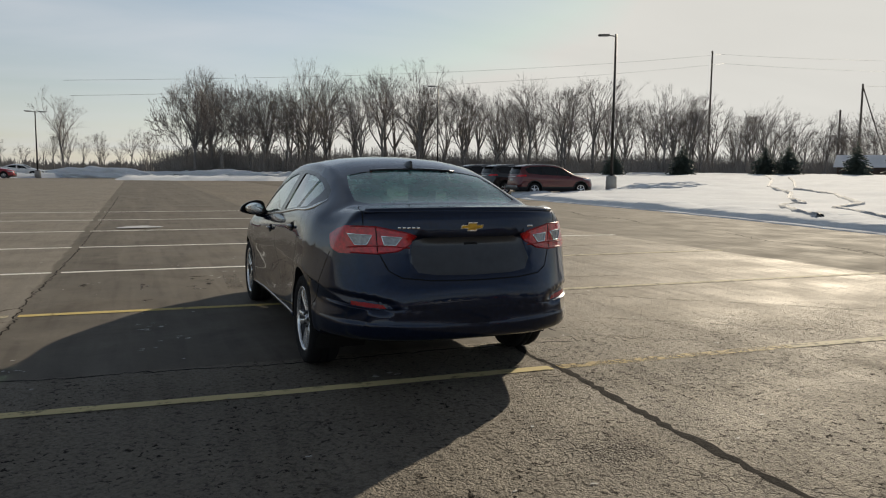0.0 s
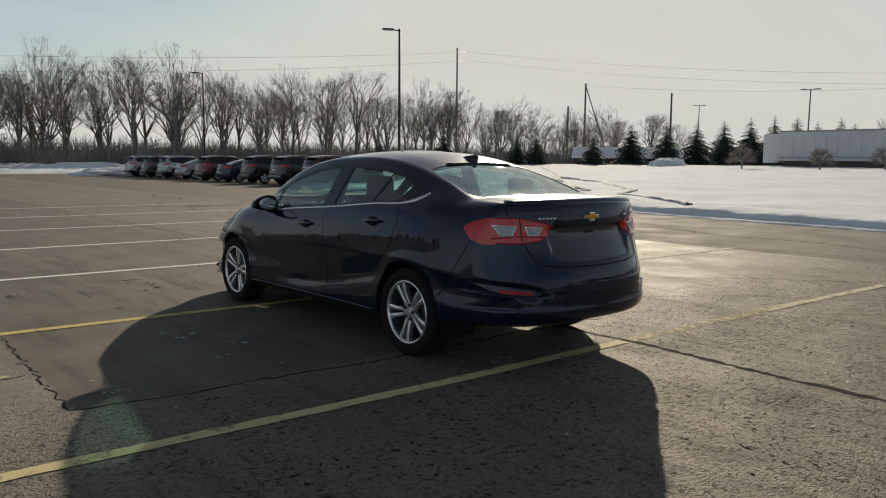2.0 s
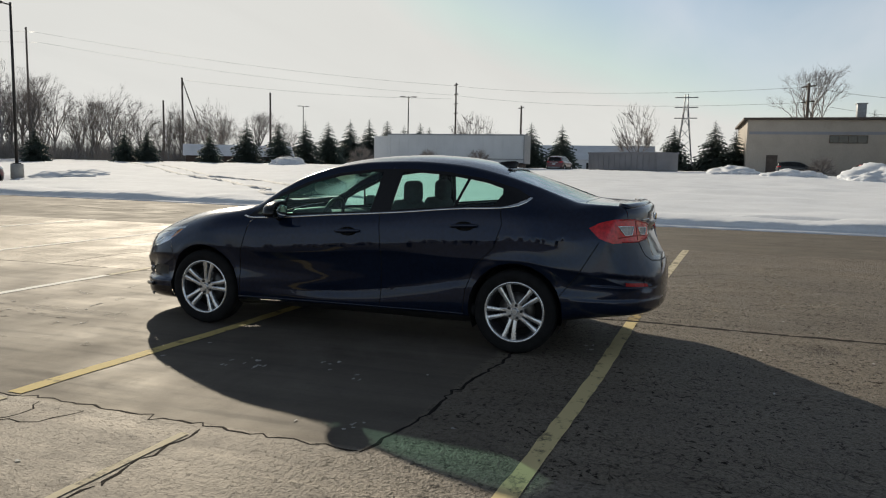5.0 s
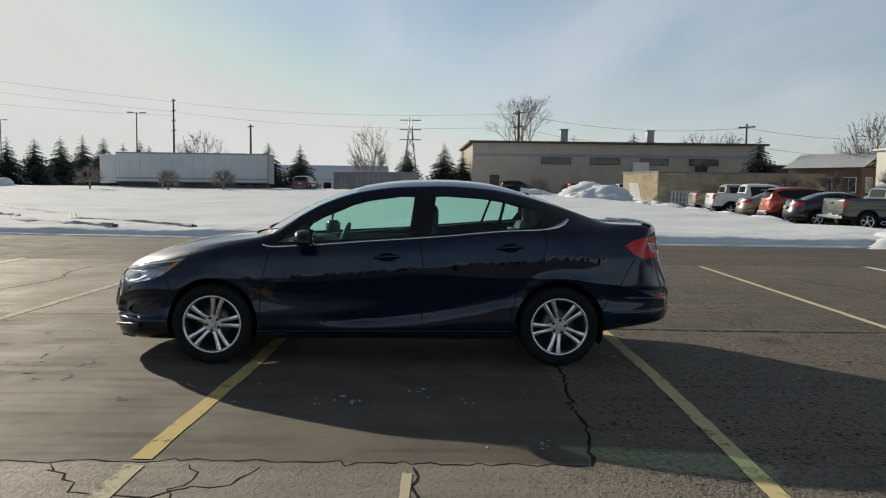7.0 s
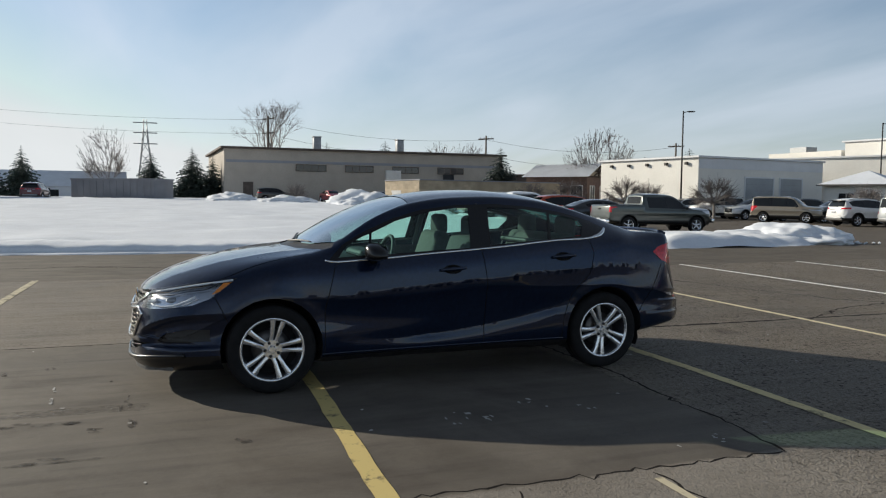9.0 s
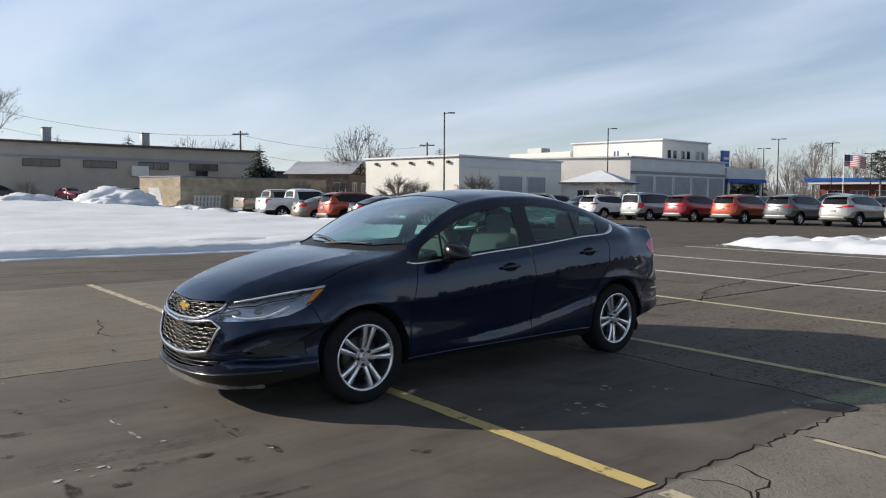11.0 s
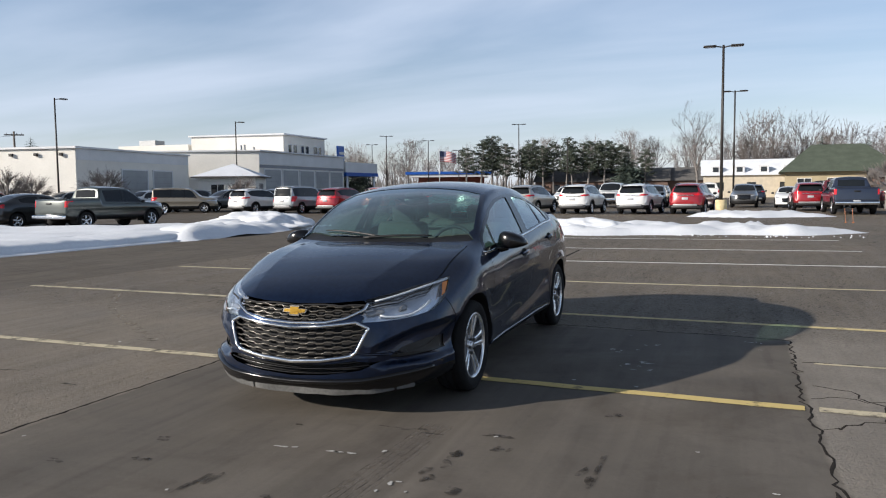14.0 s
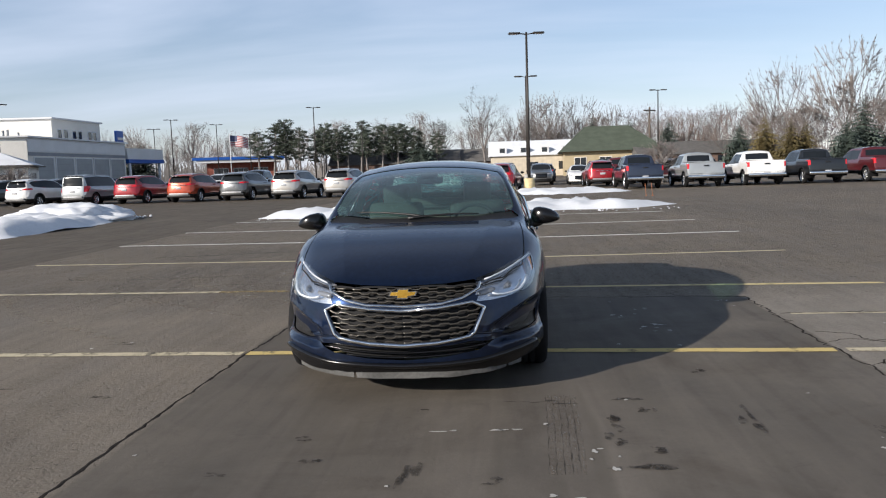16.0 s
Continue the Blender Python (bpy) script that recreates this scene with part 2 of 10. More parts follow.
M["tan_wall"] = mat("tan_painted_block", (0.42, 0.375, 0.32), 0.85, 0, 0.08, 0.6, 0.2, 12, fine=0.05)
M["tan_band"] = mat("blue_grey_fascia", (0.27, 0.28, 0.31), 0.7, 0, 0.08, 0.6)
M["block_wall"] = mat("tan_concrete_block", (0.45, 0.37, 0.26), 0.9, 0, 0.15, 1.2, 0.3, 14, rand=0.12)
M["white_wall"] = mat("cream_painted_block", (0.74, 0.72, 0.67), 0.8, 0, 0.05, 0.5, 0.15, 10, fine=0.03)
M["white_metal"] = mat("white_metal_panel", (0.66, 0.67, 0.69), 0.5, 0.0, 0.05, 0.7, fine=0.03)
M["grey_door"] = mat("grey_roller_door", (0.32, 0.34, 0.36), 0.5, 0.2, 0.08, 1.0)
M["dark_window"] = mat("dark_window_glass", (0.020, 0.024, 0.030), 0.08, 0, 0.2, 1.0, coat=0.5)
M["brick"] = mat("red_brown_brick", (0.135, 0.088, 0.070), 0.9, 0, 0.2, 3.0, 0.3, 20, fine=0.2)
M["timber"] = mat("dark_timber", (0.075, 0.050, 0.038), 0.8, 0, 0.2, 3)
M["stucco"] = mat("cream_stucco", (0.55, 0.49, 0.39), 0.9, 0, 0.1, 2, 0.2, 25)
M["shingle"] = mat("grey_shingles", (0.11, 0.105, 0.10), 0.9, 0, 0.2, 1.5, 0.4, 12, fine=0.15)
M["green_roof"] = mat("green_shingles", (0.066, 0.082, 0.060), 0.9, 0, 0.15, 1.2, 0.4, 12, fine=0.12)
M["yellow_wall"] = mat("pale_yellow_siding", (0.38, 0.315, 0.20), 0.8, 0, 0.08, 1.0)
M["blue"] = mat("blue_sign_paint", (0.02, 0.10, 0.42), 0.4, 0, 0.08, 1.0)
M["store_red"] = mat("red_brick_store", (0.26, 0.085, 0.06), 0.85, 0, 0.15, 1.5)
M["trailer"] = mat("white_trailer_skin", (0.60, 0.61, 0.62), 0.45, 0.1, 0.06, 0.6, fine=0.03)
M["rust"] = mat("brown_frame_paint", (0.09, 0.07, 0.058), 0.8, 0, 0.25, 2)
M["box_grey"] = mat("grey_container_paint", (0.20, 0.20, 0.215), 0.6, 0.1, 0.12, 1.0)
M["pallet"] = mat("pallet_wood", (0.34, 0.26, 0.17), 0.85, 0, 0.2, 4, rand=0.15)
M["white_board"] = mat("white_board", (0.72, 0.70, 0.66), 0.7, 0, 0.08, 2)
M["flag_red"] = mat("flag_red", (0.40, 0.10, 0.11), 0.8)
M["flag_white"] = mat("flag_white", (0.58, 0.56, 0.56), 0.8)
M["flag_blue"] = mat("flag_blue", (0.09, 0.10, 0.18), 0.8)
M["orange"] = mat("orange_marker", (0.40, 0.15, 0.06), 0.6)
M["car_glass_far"] = mat("dark_tinted_glass", (0.012, 0.014, 0.016), 0.07, 0, 0.2, 1.5, spec=0.35)


def paint(name, c, metal=0.2):
    return mat(name, c, 0.3, metal, 0.08, 2.0, coat=0.9, fine=0.04)


P = {"white": paint("white_car_paint", (0.74, 0.74, 0.73), 0.0), "silver": paint("champagne_silver_paint", (0.46, 0.44, 0.41), 0.5), "grey": paint("dark_grey_paint", (0.12, 0.125, 0.13), 0.4),
     "black": paint("black_car_paint", (0.012, 0.013, 0.015), 0.1), "red": paint("deep_red_paint", (0.28, 0.010, 0.016), 0.2), "orange": paint("copper_orange_paint", (0.42, 0.065, 0.022), 0.3),
     "maroon": paint("maroon_paint", (0.10, 0.014, 0.018), 0.3), "green": paint("dark_green_grey_paint", (0.045, 0.055, 0.050), 0.3), "navy": paint("navy_paint", (0.022, 0.030, 0.055), 0.3),
     "tan": paint("pewter_tan_paint", (0.30, 0.26, 0.20), 0.3), "lightgrey": paint("light_grey_paint", (0.38, 0.40, 0.41), 0.4)}


def ground_material():
    """Asphalt in three ages: a smooth dark patch, older pitted paving round it, a newer lane beside the snow."""
    m = bpy.data.materials.new("asphalt")
    m.use_nodes = True
    n, l = m.node_tree.nodes, m.node_tree.links
    p = n["Principled BSDF"]
    co = n.new("ShaderNodeTexCoord")

    def noise_of(scale, detail=4, rough=0.55, dist=0.0):
        k = n.new("ShaderNodeTexNoise"); k.inputs["Scale"].default_value, k.inputs["Detail"].default_value, k.inputs["Roughness"].default_value, k.inputs["Distortion"].default_value = scale, detail, rough, dist
        l.new(co.outputs["Object"], k.inputs["Vector"]); return k.outputs[0]

    def math_of(op, a, b=None, c=None):
        k = n.new("ShaderNodeMath"); k.operation = op
        for i, v in enumerate((a, b, c)):
            if v is None: continue
            if isinstance(v, (int, float)): k.inputs[i].default_value = v
            else: l.new(v, k.inputs[i])
        return k.outputs[0]

    def range_of(v, a, b, c, d):
        k = n.new("ShaderNodeMapRange"); l.new(v, k.inputs[0])
        for i, u in enumerate((a, b, c, d)): k.inputs[i + 1].default_value = u
        return k.outputs[0]

    def mix_of(f, a, b):
        k = n.new("ShaderNodeMix"); k.data_type = "RGBA"
        if isinstance(f, (int, float)): k.inputs[0].default_value = f
        else: l.new(f, k.inputs[0])
        for i, v in ((6, a), (7, b)):
            if isinstance(v, tuple): k.inputs[i].default_value = (*v, 1)
            else: l.new(v, k.inputs[i])
        return k.outputs[2]
    sep = n.new("ShaderNodeSeparateXYZ"); l.new(co.outputs["Object"], sep.inputs[0])
    wob = math_of("MULTIPLY", math_of("SUBTRACT", noise_of(1.3, 5), 0.5), 0.16)
    x, y = math_of("ADD", sep.outputs[0], wob), math_of("ADD", sep.outputs[1], wob)

    def step_of(v, e, w=0.02): return range_of(v, e - w, e + w, 0, 1)
    patch = math_of("MULTIPLY", math_of("MULTIPLY", step_of(x, -2.98), math_of("SUBTRACT", 1, step_of(x, 1.40))), step_of(y, -1.22))
    lane = step_of(x, 7.4, 0.05)
    west = math_of("MULTIPLY", math_of("SUBTRACT", 1, step_of(x, -2.98, 0.03)), range_of(y, -3.4, -0.8, 0, 1))
    smooth = math_of("MAXIMUM", patch, lane)
    big, mid, fine, grit = noise_of(0.16, 5, 0.6, 0.5), noise_of(1.1, 6, 0.6), noise_of(38, 4, 0.7), noise_of(170, 2)
    rough_ = math_of("SUBTRACT", 1, smooth)
    south = range_of(y, -1.6, -0.6, 1.0, 0.35)
    # old paving: ragged dark pits where stones have gone, pale stones between
    rag = noise_of(25, 5, 0.62, 0.6)
    web = n.new("ShaderNodeTexVoronoi"); web.feature = "DISTANCE_TO_EDGE"; web.inputs["Scale"].default_value = 7.5
    wv = n.new("ShaderNodeVectorMath"); wv.operation = "ADD"; nz = n.new("ShaderNodeTexNoise"); nz.inputs["Scale"].default_value = 6.0; l.new(co.outputs["Object"], nz.inputs["Vector"])
    ws = n.new("ShaderNodeVectorMath"); ws.operation = "SCALE"; ws.inputs["Scale"].default_value = 0.14; l.new(nz.outputs["Color"], ws.inputs[0])
    l.new(co.outputs["Object"], wv.inputs[0]); l.new(ws.outputs[0], wv.inputs[1]); l.new(wv.outputs[0], web.inputs["Vector"])
    pit = math_of("MULTIPLY", range_of(rag, 0.38, 0.43, 1, 0), math_of("MULTIPLY", range_of(noise_of(2.3, 4, 0.6), 0.36, 0.56, 0.35, 1), south))
    craze = math_of("MULTIPLY", math_of("MULTIPLY", range_of(web.outputs["Distance"], 0.015, 0.05, 1, 0), range_of(noise_of(1.0, 4, 0.6, 0.4), 0.53, 0.62, 0, 0.8)), range_of(y, -2.6, -2.0, 1.0, 0.0))
    pit = math_of("MAXIMUM", pit, math_of("MULTIPLY", craze, range_of(rag, 0.35, 0.6, 1, 0.3)))
    vor2 = n.new("ShaderNodeTexVoronoi"); vor2.inputs["Scale"].default_value = 75; l.new(co.outputs["Object"], vor2.inputs["Vector"])
    old = mix_of(range_of(mid, 0.3, 0.7, 0, 1), (0.142, 0.122, 0.098), (0.216, 0.188, 0.153))
    old = mix_of(range_of(big, 0.4, 0.62, 0, 0.6), old, (0.115, 0.103, 0.090))
    # a bay of bare rubble beside the joint
    dx, dy = math_of("SUBTRACT", x, 0.28), math_of("SUBTRACT", y, -3.55)
    far = math_of("ADD", math_of("MULTIPLY", math_of("MULTIPLY", dx, dx), 6.0), math_of("MULTIPLY", math_of("MULTIPLY", dy, dy), 9.0))
    rubble = math_of("MULTIPLY", range_of(math_of("ADD", far, math_of("MULTIPLY", mid, 1.4)), 0.75, 1.15, 1, 0), rough_)
    stones = mix_of(range_of(vor2.outputs["Distance"], 0.25, 0.55, 0, 1), (0.150, 0.140, 0.135), (0.028, 0.025, 0.024))
    old = mix_of(math_of("MULTIPLY", pit, 0.92), old, (0.020, 0.018, 0.016))
    old = mix_of(math_of("MULTIPLY", rubble, 0.85), old, stones)
    old = mix_of(math_of("MULTIPLY", west, range_of(mid, 0.35, 0.6, 0.2, 0.7)), old, (0.270, 0.248, 0.218))
    old = mix_of(range_of(grit, 0.60, 0.70, 0.0, 0.35), old, (0.30, 0.275, 0.24))
    # newer paving: smooth and brown, smeared and stained
    new_ = mix_of(range_of(mid, 0.3, 0.7, 0, 1), (0.086, 0.077, 0.068), (0.128, 0.115, 0.101))
    new_ = mix_of(range_of(noise_of(0.45, 6, 0.65, 1.2), 0.50, 0.72, 0, 0.7), new_, (0.168, 0.151, 0.132))
    new_ = mix_of(range_of(noise_of(0.75, 6, 0.62, 0.9), 0.50, 0.66, 0, 0.6), new_, (0.062, 0.053, 0.046))
    new_ = mix_of(range_of(noise_of(4.5, 6, 0.7, 1.5), 0.58, 0.72, 0, 0.35), new_, (0.056, 0.050, 0.045))
    col = mix_of(smooth, old, new_)
    # streaks of salt and wheel wear along the lanes
    mp = n.new("ShaderNodeMapping"); mp.inputs["Scale"].default_value = (2.2, 0.10, 1); mp.inputs["Rotation"].default_value = (0, 0, radians(8)); l.new(co.outputs["Object"], mp.inputs[0])
    st = n.new("ShaderNodeTexNoise"); st.inputs["Scale"].default_value, st.inputs["Detail"].default_value = 1.0, 6; l.new(mp.outputs[0], st.inputs["Vector"])
    col = mix_of(range_of(st.outputs[0], 0.48, 0.68, 0, 0.42), col, (0.195, 0.174, 0.150))
    mp2 = n.new("ShaderNodeMapping"); mp2.inputs["Scale"].default_value = (9.0, 0.7, 1); mp2.inputs["Rotation"].default_value = (0, 0, radians(-14)); l.new(co.outputs["Object"], mp2.inputs[0])
    st2 = n.new("ShaderNodeTexNoise"); st2.inputs["Scale"].default_value, st2.inputs["Detail"].default_value = 1.0, 6; l.new(mp2.outputs[0], st2.inputs["Vector"])
    col = mix_of(math_of("MULTIPLY", range_of(st2.outputs[0], 0.50, 0.70, 0, 0.55), smooth), col, (0.066, 0.060, 0.054))
    col = mix_of(math_of("MULTIPLY", range_of(fine, 0.38, 0.55, 0.4, 0.0), math_of("MULTIPLY", south, range_of(smooth, 0, 1, 1, 0.5))), col, (0.034, 0.030, 0.027))
    col = mix_of(math_of("MULTIPLY", lane, 0.45), col, (0.064, 0.054, 0.045))
    l.new(col, p.inputs["Base Color"])
    l.new(math_of("ADD", range_of(mid, 0.3, 0.7, 0.64, 0.82), math_of("ADD", math_of("MULTIPLY", patch, 0.06), math_of("MULTIPLY", lane, 0.14))), p.inputs["Roughness"])
    l.new(math_of("MULTIPLY", math_of("SUBTRACT", 1, math_of("MULTIPLY", math_of("MAXIMUM", pit, math_of("MULTIPLY", range_of(fine, 0.36, 0.52, 1, 0), 0.6)), rough_)), math_of("MULTIPLY", range_of(math_of("ADD", math_of("MULTIPLY", st2.outputs[0], 0.6), math_of("MULTIPLY", noise_of(2.0, 6, 0.7, 0.8), 0.4)), 0.40, 0.62, 0.14, 0.60), 1.0)), p.inputs["Specular IOR Level"])
    # golden tint puts the low sun's warm glare into the asphalt's gloss
    p.inputs["Specular Tint"].default_value = (1.0, 0.84, 0.58, 1)
    b1 = n.new("ShaderNodeBump"); b1.inputs["Strength"].default_value, b1.inputs["Distance"].default_value = 0.9, 0.020
    h = math_of("SUBTRACT", math_of("ADD", math_of("MULTIPLY", fine, 0.7), math_of("MULTIPLY", vor2.outputs["Distance"], math_of("MULTIPLY_ADD", rubble, -1.2, -0.3))), math_of("MULTIPLY", pit, 1.1))
    h = math_of("MULTIPLY", math_of("MULTIPLY", h, range_of(smooth, 0, 1, 1.0, 0.12)), math_of("MULTIPLY_ADD", south, 1.15, -0.05))
    l.new(h, b1.inputs["Height"]); l.new(b1.outputs[0], p.inputs["Normal"])
    return m


def line_paint(name, c, wear):
    """Road paint worn through to the asphalt in flecks."""
    m = bpy.data.materials.new(name)
    m.use_nodes = True
    n, l = m.node_tree.nodes, m.node_tree.links
    p = n["Principled BSDF"]; p.inputs["Roughness"].default_value = 0.8; p.inputs["Specular IOR Level"].default_value = 0.1
    co = n.new("ShaderNodeTexCoord")
    a = n.new("ShaderNodeTexNoise"); a.inputs["Scale"].default_value, a.inputs["Detail"].default_value, a.inputs["Roughness"].default_value = 7, 8, 0.75
    l.new(co.outputs["Object"], a.inputs["Vector"])
    r = n.new("ShaderNodeMapRange"); r.inputs[1].default_value, r.inputs[2].default_value = wear - 0.03, wear + 0.10; l.new(a.outputs[0], r.inputs[0])
    x = n.new("ShaderNodeMix"); x.data_type = "RGBA"; x.inputs[6].default_value, x.inputs[7].default_value = (0.075, 0.070, 0.063, 1), (*c, 1)
    l.new(r.outputs[0], x.inputs[0]); l.new(x.outputs[2], p.inputs["Base Color"])
    return m


def stain_paint(name, c, scale, cover):
    """A thin stain that breaks up into ragged, half-covering flecks."""
    m = bpy.data.materials.new(name)
    m.use_nodes = True
    n, l = m.node_tree.nodes, m.node_tree.links
    p, o = n["Principled BSDF"], n["Material Output"]
    p.inputs["Base Color"].default_value, p.inputs["Roughness"].default_value = (*c, 1), 0.75
    p.inputs["Specular IOR Level"].default_value = 0.2
    co, a, r, t, x = (n.new(k) for k in ("ShaderNodeTexCoord", "ShaderNodeTexNoise", "ShaderNodeMapRange", "ShaderNodeBsdfTransparent", "ShaderNodeMixShader"))
    a.inputs["Scale"].default_value, a.inputs["Detail"].default_value, a.inputs["Roughness"].default_value = scale, 7, 0.7
    r.inputs[1].default_value, r.inputs[2].default_value, r.inputs[3].default_value, r.inputs[4].default_value = cover, cover + 0.25, 0.0, 0.8
    l.new(co.outputs["Object"], a.inputs["Vector"]); l.new(a.outputs[0], r.inputs[0])
    l.new(r.outputs[0], x.inputs[0]); l.new(t.outputs[0], x.inputs[1]); l.new(p.outputs[0], x.inputs[2]); l.new(x.outputs[0], o.inputs["Surface"])
    return m


M["asphalt"] = ground_material()
M["line_yellow"] = line_paint("worn_yellow_line", (0.58, 0.46, 0.19), 0.36)
M["line_pale"] = line_paint("pale_yellow_line", (0.62, 0.52, 0.28), 0.36)
M["line_cream"] = line_paint("cream_yellow_line", (0.64, 0.57, 0.38), 0.33)
# worn paint, dulled further for the glare that hides the eastern lines
M["line_worn_glare"] = line_paint("worn_glare_dulled_line", (0.54, 0.48, 0.34), 0.40)

M["line_white"] = line_paint("worn_white_line", (0.80, 0.79, 0.74), 0.27)
M["tar"] = mat("black_crack_filler", (0.028, 0.025, 0.023), 0.95, 0, 0.3, 12, 0.4, 50, spec=0.05)
M["oil"] = stain_paint("dark_oil_stain", (0.040, 0.036, 0.033), 11, 0.40)
# line paint thinned to flecks to imitate sun glare washing it out
M["line_in_glare"] = stain_paint("glare_hidden_line", (0.42, 0.32, 0.14), 9, 0.36)
M["scuff"] = stain_paint("pale_wheel_scuff", (0.30, 0.262, 0.205), 6, 0.44)
M["dust"] = stain_paint("pale_dust_streak", (0.185, 0.163, 0.140), 16, 0.42)
M["salt"] = mat("dried_salt", (0.42, 0.41, 0.39), 0.9, 0, 0.3, 6, 0.2, 60)

# ---- geometry helpers ----
from mathutils.bvhtree import BVHTree


def finish(bm, name, smooth=True, normals=None):
    me = bpy.data.meshes.new(name)
    bm.to_mesh(me)
    bm.free()
    if smooth:
        me.polygons.foreach_set("use_smooth", [True] * len(me.polygons))
    return me


def part(name, bm, material, parent=None, label="", smooth=True, angle=None):
    """One mesh object from a bmesh, under a thing or under a part."""
    me = finish(bm, name, smooth) if isinstance(bm, bmesh.types.BMesh) else bm
    if smooth and angle and me.users == 0:
        me.set_sharp_from_angle(angle=radians(angle))
    if not me.materials:
        me.materials.append(material)
    ob = new(name, me)
    if parent:
        ob.parent = parent
    if label:
        tagged(ob, label)
    return ob


def thing(name, label, category, group="", kind="", at=None):
    ob = new(name)
    ob.empty_display_size = 0.2
    if at is not None:
        ob.matrix_world = at
    return tagged(ob, label, category, group, kind)


def box_bm(a, b, bevel=0.0, bm=None, segs=2, rot=0.0):
    own = bmesh.new()
    bmesh.ops.create_cube(own, size=1)
    for v in own.verts:
        v.co = Vector([a[i] + (v.co[i] + 0.5) * (b[i] - a[i]) for i in range(3)])
    if bevel:
        bmesh.ops.bevel(own, geom=own.edges[:], offset=bevel, segments=segs, affect="EDGES", profile=0.5)
    if rot:
        c = Vector(((a[0] + b[0]) / 2, (a[1] + b[1]) / 2, 0))
        bmesh.ops.rotate(own, verts=own.verts, cent=c, matrix=Matrix.Rotation(radians(rot), 3, "Z"))
    return joined(bm, own)


def joined(bm, own):
    """Adds own to bm, or returns own where there is none."""
    if bm is None:
        return own
    me = bpy.data.meshes.new("tmp")
    own.to_mesh(me)
    own.free()
    bm.from_mesh(me)
    bpy.data.meshes.remove(me)
    return bm


def tube_bm(pts, radii, n=6, bm=None, caps=True, flat=1.0, up=(0, 0, 1)):
    """A tube along points; radii one number or one for each point; flat squashes it across up."""
    bm = bm or bmesh.new()
    pts = [Vector(p) for p in pts]
    if not hasattr(radii, "__len__"):
        radii = [radii] * len(pts)
    rings = []
    for i, p in enumerate(pts):
        d = (pts[min(i + 1, len(pts) - 1)] - pts[max(i - 1, 0)]).normalized()
        u = Vector(up)
        if abs(d.dot(u)) > 0.95:
            u = Vector((1, 0, 0))
        a = d.cross(u).normalized()
        b = a.cross(d).normalized()
        rings.append([bm.verts.new(p + (a * math.cos(t) * flat + b * math.sin(t)) * radii[i]) for t in [math.tau * k / n for k in range(n)]])
    for r0, r1 in zip(rings, rings[1:]):
        for k in range(n):
            bm.faces.new((r0[k], r0[(k + 1) % n], r1[(k + 1) % n], r1[k]))
    if caps:
        bm.faces.new(rings[0][::-1]); bm.faces.new(rings[-1])
    return bm


def lathe_bm(profile, n=32, axis="x", bm=None, sweep=1.0):
    """Turns a profile of (along the axis, radius) round the axis."""
    bm = bm or bmesh.new()
    rings = []
    for k in range(n):
        t = math.tau * k / n
        ring = []
        for a, r in profile:
            c = {"x": (a, r * math.cos(t), r * math.sin(t)), "z": (r * math.cos(t), r * math.sin(t), a), "y": (r * math.cos(t), a, r * math.sin(t))}[axis]
            ring.append(bm.verts.new(c))
        rings.append(ring)
    for k in range(n):
        r0, r1 = rings[k], rings[(k + 1) % n]
        for i in range(len(profile) - 1):
            if profile[i][1] < 1e-6 and profile[i + 1][1] < 1e-6:
                continue
            bm.faces.new((r0[i], r0[i + 1], r1[i + 1], r1[i]))
    bmesh.ops.remove_doubles(bm, verts=bm.verts, dist=1e-5)
    bmesh.ops.recalc_face_normals(bm, faces=bm.faces)
    return bm


def prism_bm(poly, z0, z1, bm=None):
    """A flat polygon (x, y) raised from z0 to z1."""
    own = bmesh.new()
    lo = [own.verts.new((x, y, z0)) for x, y in poly]
    hi = [own.verts.new((x, y, z1)) for x, y in poly]
    k = len(poly)
    own.faces.new(hi); own.faces.new(lo[::-1])
    for i in range(k):
        own.faces.new((lo[i], lo[(i + 1) % k], hi[(i + 1) % k], hi[i]))
    bmesh.ops.recalc_face_normals(own, faces=own.faces)
    return joined(bm, own)


def curve(*table):
    """A smooth curve that never overshoots, through (place, value) pairs."""
    t = sorted(table)
    xs, ys = np.array([a for a, _ in t], float), np.array([b for _, b in t], float)
    h, d = np.diff(xs), np.diff(ys) / np.diff(xs)
    m = np.zeros(len(xs))
    m[0], m[-1] = d[0], d[-1]
    for i in range(1, len(xs) - 1):
        if d[i - 1] * d[i] > 0:
            w1, w2 = 2 * h[i] + h[i - 1], h[i] + 2 * h[i - 1]
            m[i] = (w1 + w2) / (w1 / d[i - 1] + w2 / d[i])

    def f(x):
        x = min(max(x, xs[0]), xs[-1])
        i = min(max(int(np.searchsorted(xs, x)) - 1, 0), len(xs) - 2)
        u = (x - xs[i]) / h[i]
        return float((1 + 2 * u) * (1 - u) ** 2 * ys[i] + u * (1 - u) ** 2 * h[i] * m[i] + u * u * (3 - 2 * u) * ys[i + 1] + u * u * (u - 1) * h[i] * m[i + 1])
    return f


def inside(poly, p):
    r, k = False, len(poly)
    for i in range(k):
        (x0, y0), (x1, y1) = poly[i], poly[(i + 1) % k]
        if (y0 > p[1]) != (y1 > p[1]) and p[0] < (x1 - x0) * (p[1] - y0) / (y1 - y0) + x0:
            r = not r
    return r


AX = {"side": (1, 2, 0), "front": (0, 2, 1), "top": (0, 1, 2)}


